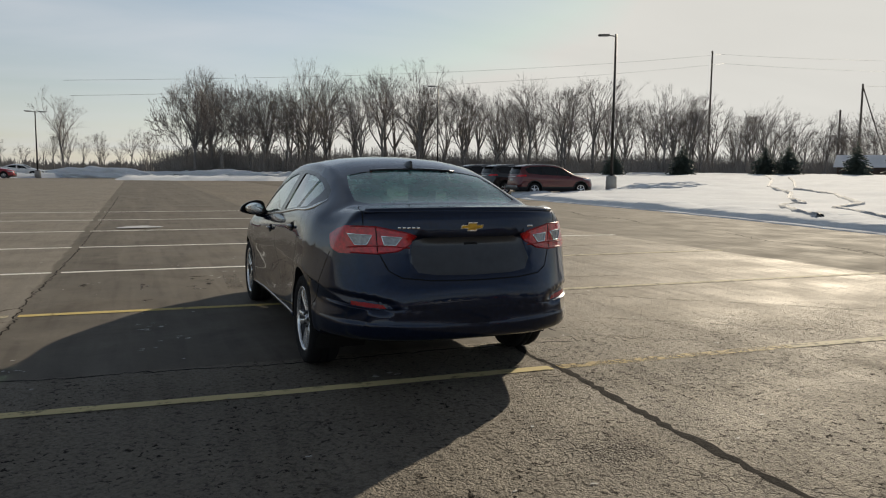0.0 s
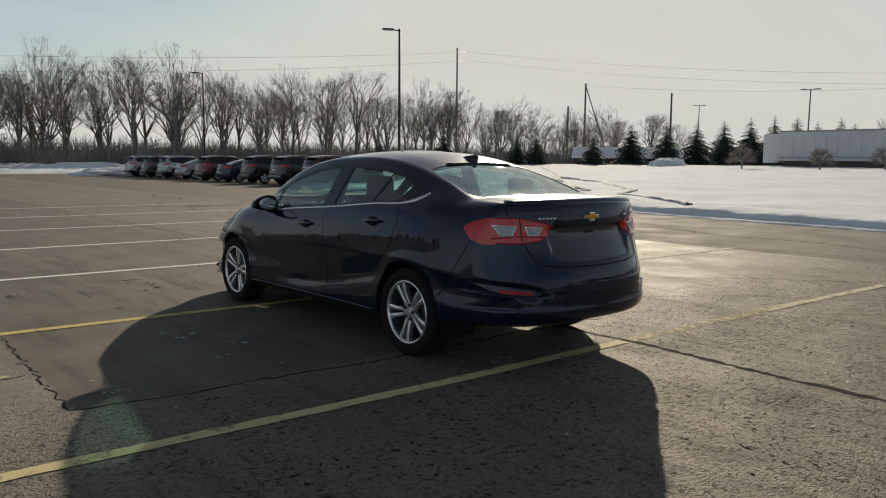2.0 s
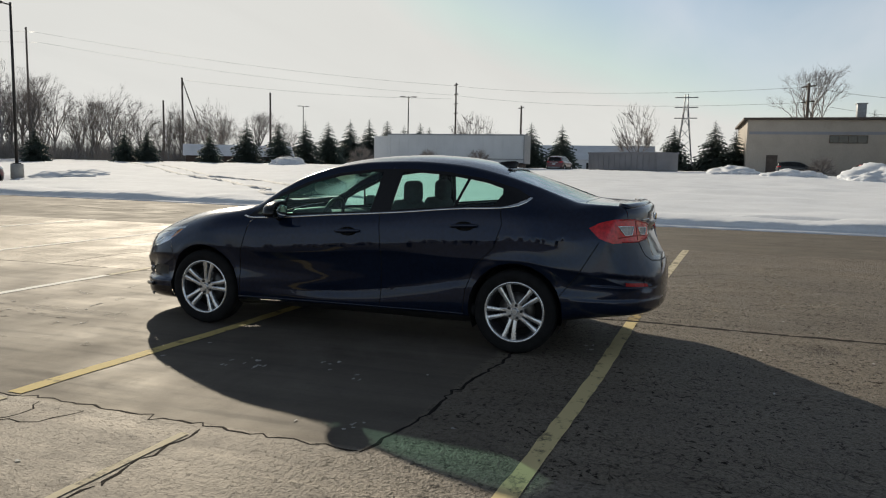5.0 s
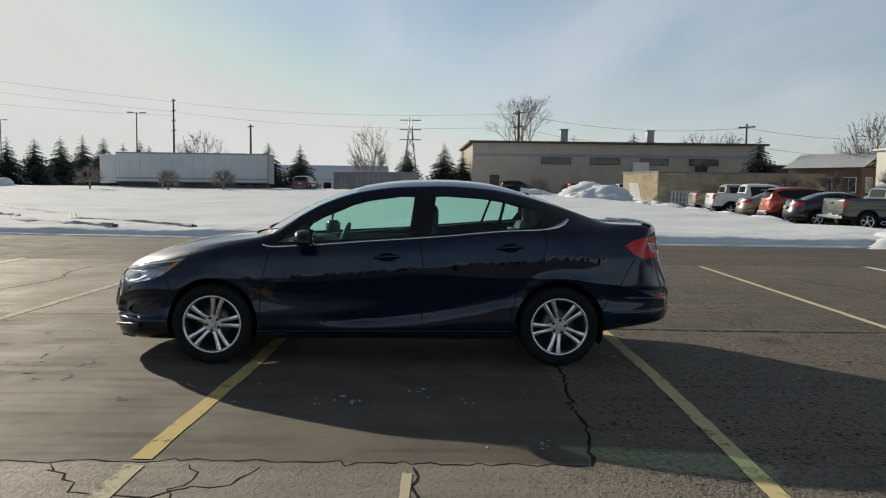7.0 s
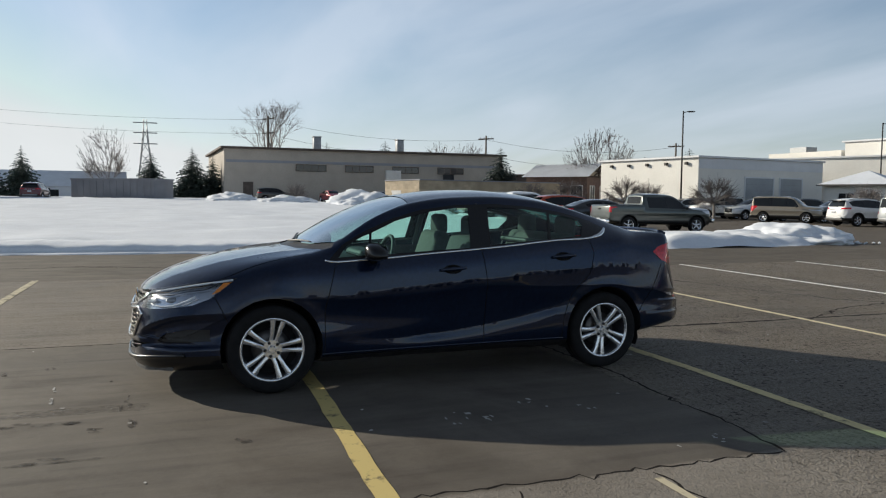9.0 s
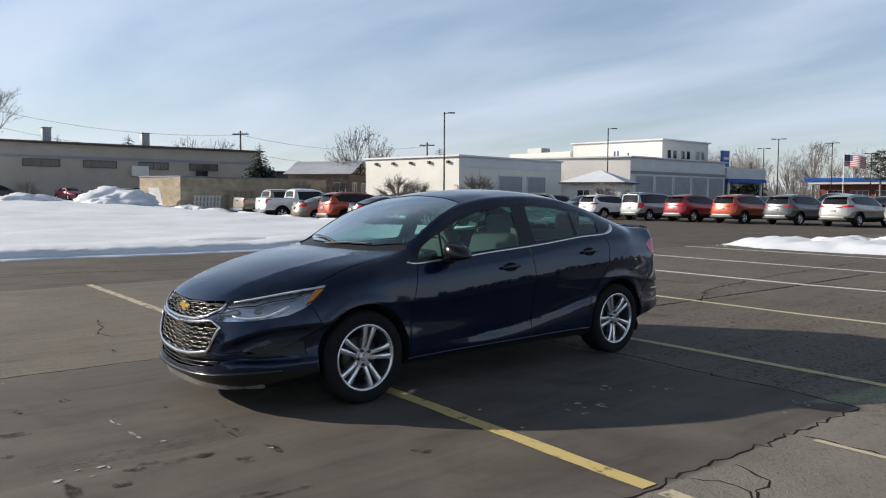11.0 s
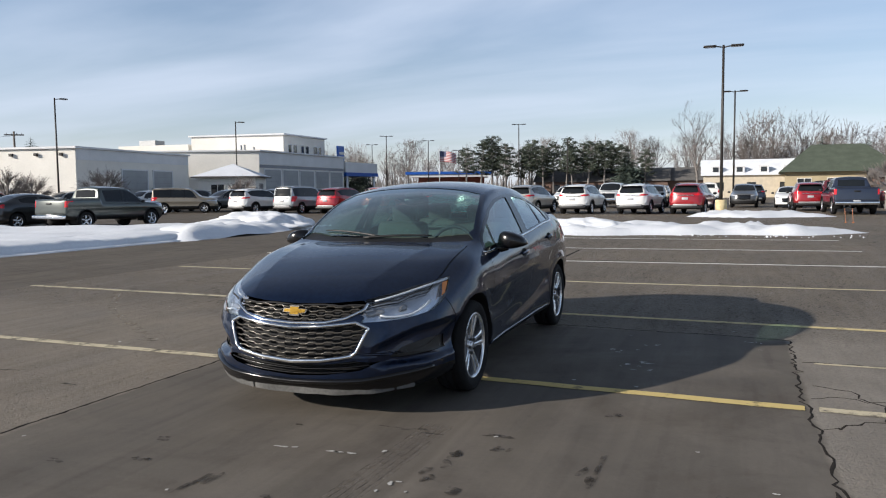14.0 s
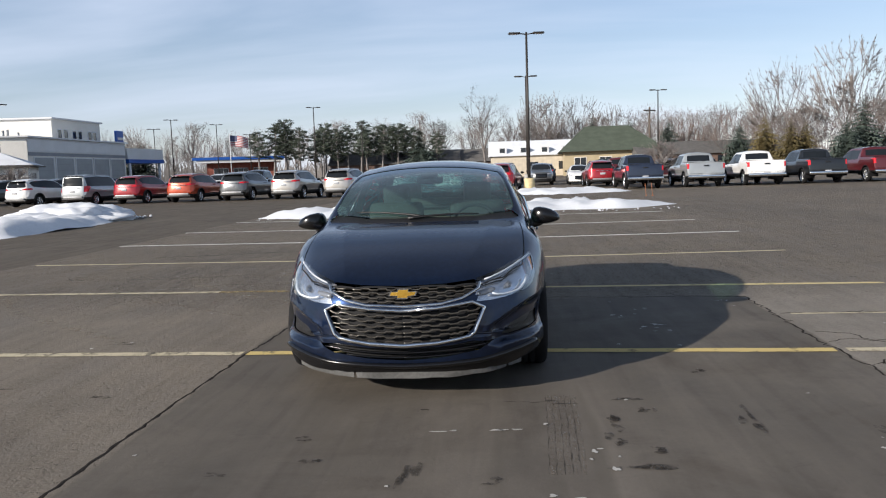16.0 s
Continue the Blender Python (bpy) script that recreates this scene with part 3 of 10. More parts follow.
def cut(bm, poly, view, where, layer, tag):
    """Cuts the outline of poly, seen from the side, front or top, into the faces for which where(centre) holds, and tags those inside."""
    i, j, k = AX[view]
    lo = [min(p[q] for p in poly) - 0.004 for q in (0, 1)]
    hi = [max(p[q] for p in poly) + 0.004 for q in (0, 1)]

    def near():
        out = []
        for f in bm.faces:
            vs = [v.co for v in f.verts]
            if max(v[i] for v in vs) < lo[0] or min(v[i] for v in vs) > hi[0] or max(v[j] for v in vs) < lo[1] or min(v[j] for v in vs) > hi[1]:
                continue
            if where(f.calc_center_median()):
                out.append(f)
        return out
    for a, b in zip(poly, poly[1:] + poly[:1]):
        no = [0, 0, 0]
        no[i], no[j] = b[1] - a[1], -(b[0] - a[0])
        co = [0, 0, 0]
        co[i], co[j] = a
        faces = near()
        geom = list({e for f in faces for e in (*f.verts, *f.edges)}) + faces
        bmesh.ops.bisect_plane(bm, geom=geom, dist=1e-5, plane_co=co, plane_no=Vector(no).normalized())
    for f in near():
        c = f.calc_center_median()
        if inside(poly, (c[i], c[j])):
            f[layer] = tag


def strip(pts, w):
    """A thin outline round a polyline, for shut lines."""
    out = []
    for (a, b) in zip(pts, pts[1:]):
        d = Vector((b[0] - a[0], b[1] - a[1])).normalized() * w
        o = Vector((-d.y, d.x))
        out.append([(a[0] - o.x, a[1] - o.y), (b[0] - o.x, b[1] - o.y), (b[0] + o.x, b[1] + o.y), (a[0] + o.x, a[1] + o.y)])
    return out


def loft_half(c, stations, per=5):
    """Half a car's skin (x >= 0) from longitudinal curves: bottom, sill, widest line, belt, rail, crown; bowed at both ends."""
    bm = bmesh.new()
    rows = []
    for s in stations:
        zb, zc = c["zb"](s), c["zc"](s)
        top = zc - 0.004
        zr = min(c["zr"](s), top)
        zbelt = min(c["zbelt"](s), zr - 0.004 if zr < top else top - 0.004)
        zm = max(min(c["zm"](s), zbelt - 0.006), zb + 0.012)
        zl = max(min(c["zl"](s), zm - 0.004), zb + 0.008)
        zs = max(min(c["zs"](s), zl - 0.003), zb + 0.004)
        xm, xb, xr = c["xm"](s), c["xb"](s), c["xr"](s)
        xs, xl = c["xs"](s), c["xl"](s)
        zsh = zm + (zbelt - zm) * 0.62
        xsh = xb + (xm - xb) * 0.55 + 0.012
        mid = zm - zl
        ctrl = [(0, zb), (xs * 0.72, zb), (xs, zs), (xl, zl), (0.5 * (xl + xm) - 0.10 * min(mid, 0.16), zl + 0.45 * mid), (xm - 0.04 * min(mid, 0.16), zm - 0.12 * mid), (xm, zm), (xsh, zsh), (xb, zbelt), (xr, zr), (xr * 0.86, zr + (zc - zr) * 0.42), (xr * 0.55, zr + (zc - zr) * 0.80), (0, zc)]
        pts = []
        q = [Vector(p) for p in ctrl]
        q = [Vector((-q[1].x, q[1].y))] + q + [Vector((-q[-2].x, q[-2].y))]
        for i in range(1, len(q) - 2):
            p0, p1, p2, p3 = q[i - 1:i + 3]
            t1, t2 = (p2 - p0) * 0.5, (p3 - p1) * 0.5
            n12 = (p2 - p1).length
            for tv in (t1, t2):
                if tv.length > n12 * 1.1:
                    tv *= n12 * 1.1 / tv.length
            for k in range(per):
                u = k / per
                pts.append(p1 * (2 * u ** 3 - 3 * u * u + 1) + t1 * (u ** 3 - 2 * u * u + u) + p2 * (3 * u * u - 2 * u ** 3) + t2 * (u ** 3 - u * u))
        pts.append(q[-2])
        row = []
        for p in pts:
            x = max(p.x, 0.0)
            row.append(bm.verts.new((x, s - c["bow"](s, x), p.y)))
        rows.append(row)
    for r0, r1 in zip(rows, rows[1:]):
        for k in range(len(r0) - 1):
            try:
                bm.faces.new((r0[k], r0[k + 1], r1[k + 1], r1[k]))
            except ValueError:
                pass
    for r in (rows[0], rows[-1]):
        for k in range((len(r) - 1) // 2):
            q = [r[k], r[k + 1], r[len(r) - 2 - k], r[len(r) - 1 - k]]
            q = [v for i, v in enumerate(q) if v not in q[:i]]
            if len(q) > 2:
                bm.faces.new(q)
    bmesh.ops.recalc_face_normals(bm, faces=bm.faces)
    cen = sum(((f.calc_center_median() - Vector((0, 0, 0.6))).dot(f.normal) for f in bm.faces), 0.0)
    if cen < 0:
        bmesh.ops.reverse_faces(bm, faces=bm.faces)
    return bm


def split_half(bm, layer):
    """Meshes of the tagged face groups, with the whole skin's normals: {tag: (verts, normals, faces)}."""
    bm.normal_update()
    out = {}
    for f in bm.faces:
        vs, ns, fs, at = out.setdefault(f[layer], ([], [], [], {}))
        ids = []
        for v in f.verts:
            if v.index not in at:
                at[v.index] = len(vs)
                vs.append(v.co.copy()); ns.append(v.normal.copy())
            ids.append(at[v.index])
        fs.append(ids)
    return out


def skin(name, data, sides, push=0.0, merge=True):
    """A mesh from one group of the half skin, on the right (+1), the left (-1) or both sides, pushed out along its normals."""
    vs, ns, fs, _ = data
    V, N, F = [], [], []
    for sd in sides:
        o = len(V)
        V += [((v + n * push).x * sd, (v + n * push).y, (v + n * push).z) for v, n in zip(vs, ns)]
        N += [(n.x * sd, n.y, n.z) for n in ns]
        F += [[o + i for i in (f if sd > 0 else f[::-1])] for f in fs]
    me = bpy.data.meshes.new(name)
    me.from_pydata(V, [], F)
    me.polygons.foreach_set("use_smooth", [True] * len(F))
    fixed = [(0.0, n[1], n[2]) if abs(v[0]) < 1e-5 else n for v, n in zip(V, N)]
    me.normals_split_custom_set_from_vertices([Vector(n).normalized() if Vector(n).length > 0 else (0, 0, 1) for n in fixed])
    return me


def thick_ribbon(pts, outs, half, depth, bm=None):
    """A strip along points on a surface; outs are the surface's normals there; half its half width, depth how far it stands out."""
    bm = bm or bmesh.new()
    rings = []
    pts, outs = [Vector(p) for p in pts], [Vector(o).normalized() for o in outs]
    for i, p in enumerate(pts):
        d = (pts[min(i + 1, len(pts) - 1)] - pts[max(i - 1, 0)]).normalized()
        w = d.cross(outs[i]).normalized()
        hw = half(i / (len(pts) - 1)) if callable(half) else half
        o = outs[i]
        rings.append([bm.verts.new(p + w * hw - o * 0.006), bm.verts.new(p + w * hw * 0.9 + o * depth * 0.7), bm.verts.new(p + o * depth), bm.verts.new(p - w * hw * 0.9 + o * depth * 0.7), bm.verts.new(p - w * hw - o * 0.006)])
    for r0, r1 in zip(rings, rings[1:]):
        for k in range(5):
            bm.faces.new((r0[k], r0[(k + 1) % 5], r1[(k + 1) % 5], r1[k]))
    bm.faces.new(rings[0][::-1]); bm.faces.new(rings[-1])
    bmesh.ops.recalc_face_normals(bm, faces=bm.faces)
    return bm

# ---- the parked sedan ----
def bow_of(front, rear, nose, tail, pf=3.2, pr=3.0, cowl=0.0, cowl_at=1.0):
    def bow(s, x):
        u = x / 0.88
        rf = min(max((s - (nose - 1.25)) / 1.1, 0), 1)
        rr = min(max((tail + 1.0 - s) / 0.9, 0), 1)
        rf, rr = rf * rf * (3 - 2 * rf), rr * rr * (3 - 2 * rr)
        cw = math.exp(-((s - cowl_at) / 0.38) ** 2) * cowl * u * u
        return front * rf * u ** pf - rear * rr * u ** pr + cw
    return bow


HUB_Y, HUB_Z, TYRE_R = 1.345, 0.312, 0.312

sedan_curves = {
    "zc": curve((2.285, 0.41), (2.28, 0.47), (2.262, 0.56), (2.235, 0.64), (2.19, 0.705), (2.12, 0.755), (2.01, 0.81), (1.87, 0.86), (1.63, 0.925), (1.35, 0.972), (1.12, 1.0), (1.06, 1.02), (0.92, 1.105), (0.73, 1.21), (0.54, 1.295), (0.37, 1.36), (0.16, 1.41), (-0.13, 1.445), (-0.42, 1.455), (-0.72, 1.44), (-0.99, 1.395), (-1.24, 1.32), (-1.48, 1.228), (-1.70, 1.148), (-1.82, 1.122), (-1.97, 1.115), (-2.12, 1.11), (-2.20, 1.105), (-2.235, 1.08), (-2.25, 1.0), (-2.275, 0.85), (-2.31, 0.74), (-2.345, 0.67), (-2.365, 0.60), (-2.37, 0.53)),
    "zb": curve((2.285, 0.38), (2.28, 0.24), (2.24, 0.175), (2.1, 0.155), (1.8, 0.16), (1.0, 0.165), (-1.0, 0.17), (-1.7, 0.235), (-2.1, 0.290), (-2.28, 0.312), (-2.338, 0.335), (-2.360, 0.385), (-2.367, 0.45), (-2.37, 0.51)),
    "zr": curve((2.285, 0.40), (2.26, 0.545), (2.19, 0.675), (2.01, 0.765), (1.87, 0.815), (1.63, 0.88), (1.35, 0.935), (1.15, 0.965), (1.02, 0.998), (0.9, 1.06), (0.72, 1.15), (0.5, 1.24), (0.2, 1.325), (-0.1, 1.362), (-0.45, 1.372), (-0.8, 1.352), (-1.1, 1.30), (-1.4, 1.222), (-1.65, 1.148), (-1.82, 1.108), (-2.0, 1.10), (-2.2, 1.092), (-2.24, 1.05), (-2.28, 0.82), (-2.37, 0.52)),
    "zbelt": curve((2.285, 0.395), (2.24, 0.60), (2.19, 0.65), (2.0, 0.735), (1.85, 0.785), (1.6, 0.845), (1.35, 0.885), (1.1, 0.903), (0.9, 0.912), (0.5, 0.937), (-0.2, 0.987), (-0.72, 1.035), (-1.2, 1.062), (-1.5, 1.062), (-1.8, 1.04), (-2.1, 1.02), (-2.23, 1.01), (-2.27, 0.82), (-2.37, 0.52)),
    "zm": curve((2.285, 0.393), (2.2, 0.50), (2.0, 0.60), (1.7, 0.66), (1.35, 0.68), (0.9, 0.655), (0.3, 0.675), (-0.3, 0.72), (-0.9, 0.70), (-1.35, 0.70), (-1.8, 0.66), (-2.1, 0.64), (-2.3, 0.58), (-2.37, 0.52)),
    "zl": curve((2.285, 0.39), (2.2, 0.33), (2.0, 0.36), (1.0, 0.38), (0.0, 0.36), (-0.9, 0.44), (-1.6, 0.42), (-2.1, 0.42), (-2.3, 0.46), (-2.37, 0.518)),
    "zs": curve((2.285, 0.385), (2.26, 0.24), (2.0, 0.21), (1.0, 0.22), (-1.0, 0.23), (-1.8, 0.285), (-2.28, 0.340), (-2.345, 0.365), (-2.364, 0.43), (-2.37, 0.516)),
    "xm": curve((2.285, 0.62), (2.27, 0.74), (2.22, 0.80), (2.1, 0.845), (1.9, 0.87), (1.6, 0.888), (1.3, 0.894), (0.5, 0.880), (-0.3, 0.882), (-1.0, 0.890), (-1.4, 0.897), (-1.8, 0.887), (-2.1, 0.865), (-2.25, 0.835), (-2.33, 0.78), (-2.37, 0.66)),
    "xl": curve((2.285, 0.64), (2.27, 0.76), (2.2, 0.825), (2.0, 0.852), (1.6, 0.885), (1.3, 0.888), (0.9, 0.864), (0.5, 0.852), (0.0, 0.848), (-0.6, 0.852), (-0.95, 0.868), (-1.35, 0.89), (-1.8, 0.88), (-2.1, 0.86), (-2.3, 0.79), (-2.37, 0.65)),
    "xs": curve((2.285, 0.64), (2.26, 0.76), (2.1, 0.82), (1.6, 0.85), (0.9, 0.836), (0.5, 0.826), (-0.5, 0.826), (-0.9, 0.838), (-1.6, 0.85), (-2.1, 0.825), (-2.3, 0.765), (-2.37, 0.65)),
    "xb": curve((2.285, 0.60), (2.2, 0.74), (2.0, 0.80), (1.6, 0.825), (1.3, 0.83), (0.9, 0.825), (-0.3, 0.822), (-1.2, 0.815), (-1.6, 0.79), (-1.9, 0.765), (-2.15, 0.745), (-2.25, 0.74), (-2.37, 0.64)),
    "xr": curve((2.285, 0.58), (2.2, 0.69), (2.0, 0.735), (1.6, 0.75), (1.2, 0.745), (0.95, 0.73), (0.6, 0.675), (0.2, 0.628), (-0.4, 0.605), (-0.9, 0.590), (-1.4, 0.60), (-1.75, 0.64), (-2.0, 0.665), (-2.2, 0.67), (-2.25, 0.68), (-2.37, 0.62)),
    "bow": bow_of(0.50, 0.34, 2.285, -2.37, cowl=0.16, cowl_at=0.98),
}
stations = [-2.37, -2.365, -2.355, -2.34, -2.325, -2.31, -2.29, -2.275, -2.262, -2.25, -2.243, -2.235, -2.22, -2.19, -2.15, -2.10] + [-2.05 + 0.05 * i for i in range(79)] + [1.90, 1.94, 1.98, 2.02, 2.06, 2.10, 2.13, 2.16, 2.19, 2.21, 2.23, 2.245, 2.255, 2.262, 2.268, 2.274, 2.278, 2.281, 2.2835, 2.285]
stations = sorted(set(round(s, 4) for s in stations))

TAGS = {"paint": 0, "arch": 1, "trim": 2, "pane_a": 3, "pane_b": 4, "pane_c": 5, "pane_d": 6, "windshield": 7, "rear_window": 8, "headlight": 9, "taillight": 10, "grille_up": 11, "grille_low": 12, "intake": 13, "fog": 14, "gap": 15, "plate": 16, "valance": 17, "cowl": 18, "reflector": 19, "amber": 20, "front_door": 21, "rear_door": 22, "hood": 23, "trunk": 24, "rev_a": 25, "rev_b": 26, "sill": 27, "bumper": 28}


def ease(a, b, v):
    """Smooth step of v from 0 at a to 1 at b."""
    u = min(max((v - a) / (b - a), 0.0), 1.0)
    return u * u * (3 - 2 * u)


def score(bm, pts, view, where):
    """Adds an edge loop along a polyline seen from the side, front or top, so that a crease can be pressed along it."""
    i, j, k = AX[view]
    for a, b in zip(pts, pts[1:]):
        lo = [min(a[q], b[q]) - 0.002 for q in (0, 1)]
        hi = [max(a[q], b[q]) + 0.002 for q in (0, 1)]
        faces = []
        for f in bm.faces:
            vs = [v.co for v in f.verts]
            if max(v[i] for v in vs) < lo[0] or min(v[i] for v in vs) > hi[0] or max(v[j] for v in vs) < lo[1] or min(v[j] for v in vs) > hi[1]:
                continue
            if where(f.calc_center_median()):
                faces.append(f)
        no, co = [0, 0, 0], [0, 0, 0]
        no[i], no[j] = b[1] - a[1], -(b[0] - a[0])
        co[i], co[j] = a
        geom = list({e for f in faces for e in (*f.verts, *f.edges)}) + faces
        bmesh.ops.bisect_plane(bm, geom=geom, dist=1e-5, plane_co=co, plane_no=Vector(no).normalized())


def press_panels(bm):
    """Presses the creases, ledges and pockets of the sheet metal and bumpers into the half skin."""
    finer = [f for f in bm.faces if (lambda c: (c.y > 1.55 and 0.24 < c.z < 0.66 and c.x > 0.35) or (c.y < -1.75 and 0.30 < c.z < 0.98))(f.calc_center_median())]
    bmesh.ops.subdivide_edges(bm, edges=list({e for f in finer for e in f.edges}), cuts=1, use_grid_fill=True)
    shoulder = curve((1.05, 0.655), (0.85, 0.672), (0.3, 0.715), (-0.3, 0.765), (-0.9, 0.812), (-1.4, 0.842), (-1.9, 0.860))
    swoosh = curve((0.75, 0.335), (0.40, 0.345), (0.0, 0.375), (-0.5, 0.440), (-0.98, 0.530))
    cheek = curve((0.40, 0.40), (0.46, 0.425), (0.60, 0.500), (0.74, 0.560), (0.90, 0.590))
    hood = curve((1.0, 0.53), (1.4, 0.50), (1.8, 0.435), (2.1, 0.365), (2.22, 0.34))
    ys = [1.05 - 2.95 * i / 24 for i in range(25)]
    score(bm, [(y, shoulder(y)) for y in ys], "side", lambda c: c.x > 0.6)
    ys = [0.75 - 1.73 * i / 16 for i in range(17)]
    score(bm, [(y, swoosh(y)) for y in ys], "side", lambda c: c.x > 0.6)
    score(bm, [(x, cheek(x)) for x in [0.42 + 0.42 * i / 12 for i in range(13)]], "front", lambda c: c.y > 1.5)
    for z in (0.328, 0.350):
        score(bm, [(0.44, z - 0.012), (0.65, z), (0.86, z + 0.022)], "front", lambda c: c.y > 1.5)
    for z in (0.418, 0.436):
        score(bm, [(0.0, z - 0.012), (0.5, z - 0.006), (0.88, z + 0.020)], "front", lambda c: c.y < -1.6)
    score(bm, [(hood(y), y) for y in [1.02 + 1.16 * i / 10 for i in range(11)]], "top", lambda c: c.z > 0.66)
    bay = [(0, 0.945), (0.30, 0.943), (0.378, 0.918), (0.403, 0.80), (0.362, 0.732), (0.25, 0.716), (0, 0.711)]
    for a, b in zip(bay, bay[1:]):
        score(bm, [a, b], "front", lambda c: c.y < -2.0)
    for a, b in (((0.50, 0.500), (0.84, 0.545)), ((0.50, 0.556), (0.84, 0.612))):
        score(bm, [a, b], "front", lambda c: c.y < -1.75)
    bm.normal_update()
    for v in bm.verts:
        x, y, z = v.co
        if x > 0.6 and abs(v.normal.x) > 0.5:
            if -1.95 < y < 1.08:
                d = z - shoulder(y)
                a = 0.0085 * ease(1.08, 0.75, y) * ease(-1.98, -1.6, y)
                v.co.x += a * (math.exp(-abs(d) / 0.055) - (0.55 * math.exp(-((d + 0.10) / 0.055) ** 2) if d < 0 else 0))
            if -1.0 < y < 0.8:
                d = z - swoosh(y)
                a = 0.013 * ease(0.80, 0.1, y) * ease(-1.0, -0.86, y)
                v.co.x -= a * math.exp(-(d / (0.07 if d > 0 else 0.035)) ** 2)
            r = math.hypot((y - 0.20) / 0.13, (z - 0.355) / 0.030)
            if r < 1.6:
                v.co.x += 0.010 * math.exp(-r * r * 1.5) * (noise.noise(Vector((y * 22, z * 40, 4.0))) - 0.3)
            for cy in (HUB_Y, -HUB_Y):
                r = math.hypot(y - cy, z - HUB_Z - 0.012)
                if z > 0.25:
                    v.co.x += 0.007 * ease(0.43, 0.372, r)
        if y > 1.55 and 0.30 < z < 0.62 and x > 0.40:
            d = cheek(x) - z
            w = ease(0.485, 0.57, x) * ease(0.875, 0.80, x)
            ledge = ease(0.322 + 0.06 * (x - 0.65), 0.350 + 0.06 * (x - 0.65), z)
            k = w * (0.055 * ease(0.0, 0.055, d) * ledge - 0.008 * math.exp(-abs(d) / 0.03))
            v.co.y -= k
            v.co.x -= 0.25 * k
        if y < -1.6 and v.normal.y < -0.15 or (y < -1.75 and x > 0.6):
            zl = 0.436 + 0.024 * (x - 0.5)
            out = Vector((0.35 if x > 0.6 else 0.0, -1, 0)) * ease(-1.55, -1.9, y)
            if z < zl + 0.06:
                v.co += out * 0.009 * ease(zl, zl - 0.018, z) * ease(0.30, 0.36, z)
            lo, hi = 0.500 + 0.13 * (x - 0.50), 0.556 + 0.165 * (x - 0.50)
            pocket = ease(0.49, 0.56, x) * ease(lo - 0.006, lo + 0.004, z) * ease(hi + 0.010, hi - 0.004, z) * ease(0.86, 0.80, x)
            v.co -= out * 0.020 * pocket
        if y < -2.0 and z < 0.97 and v.normal.y < -0.5:
            edge = min(ease(0.408, 0.385, x - 0.0), ease(0.706, 0.728, z), ease(0.948, 0.936, z))
            v.co.y += (0.006 + 0.030 * ease(0.715, 0.94, z)) * edge
        if y > 1.0 and z > 0.66 and v.normal.z > 0.5:
            d = x - hood(y)
            v.co.z += 0.006 * ease(1.0, 1.2, y) * ease(2.22, 2.05, y) * math.exp(-abs(d) / 0.05)


def circle(cy, cz, r, n=26):
    return [(cy + r * math.cos(math.tau * k / n), cz + r * math.sin(math.tau * k / n)) for k in range(n)]


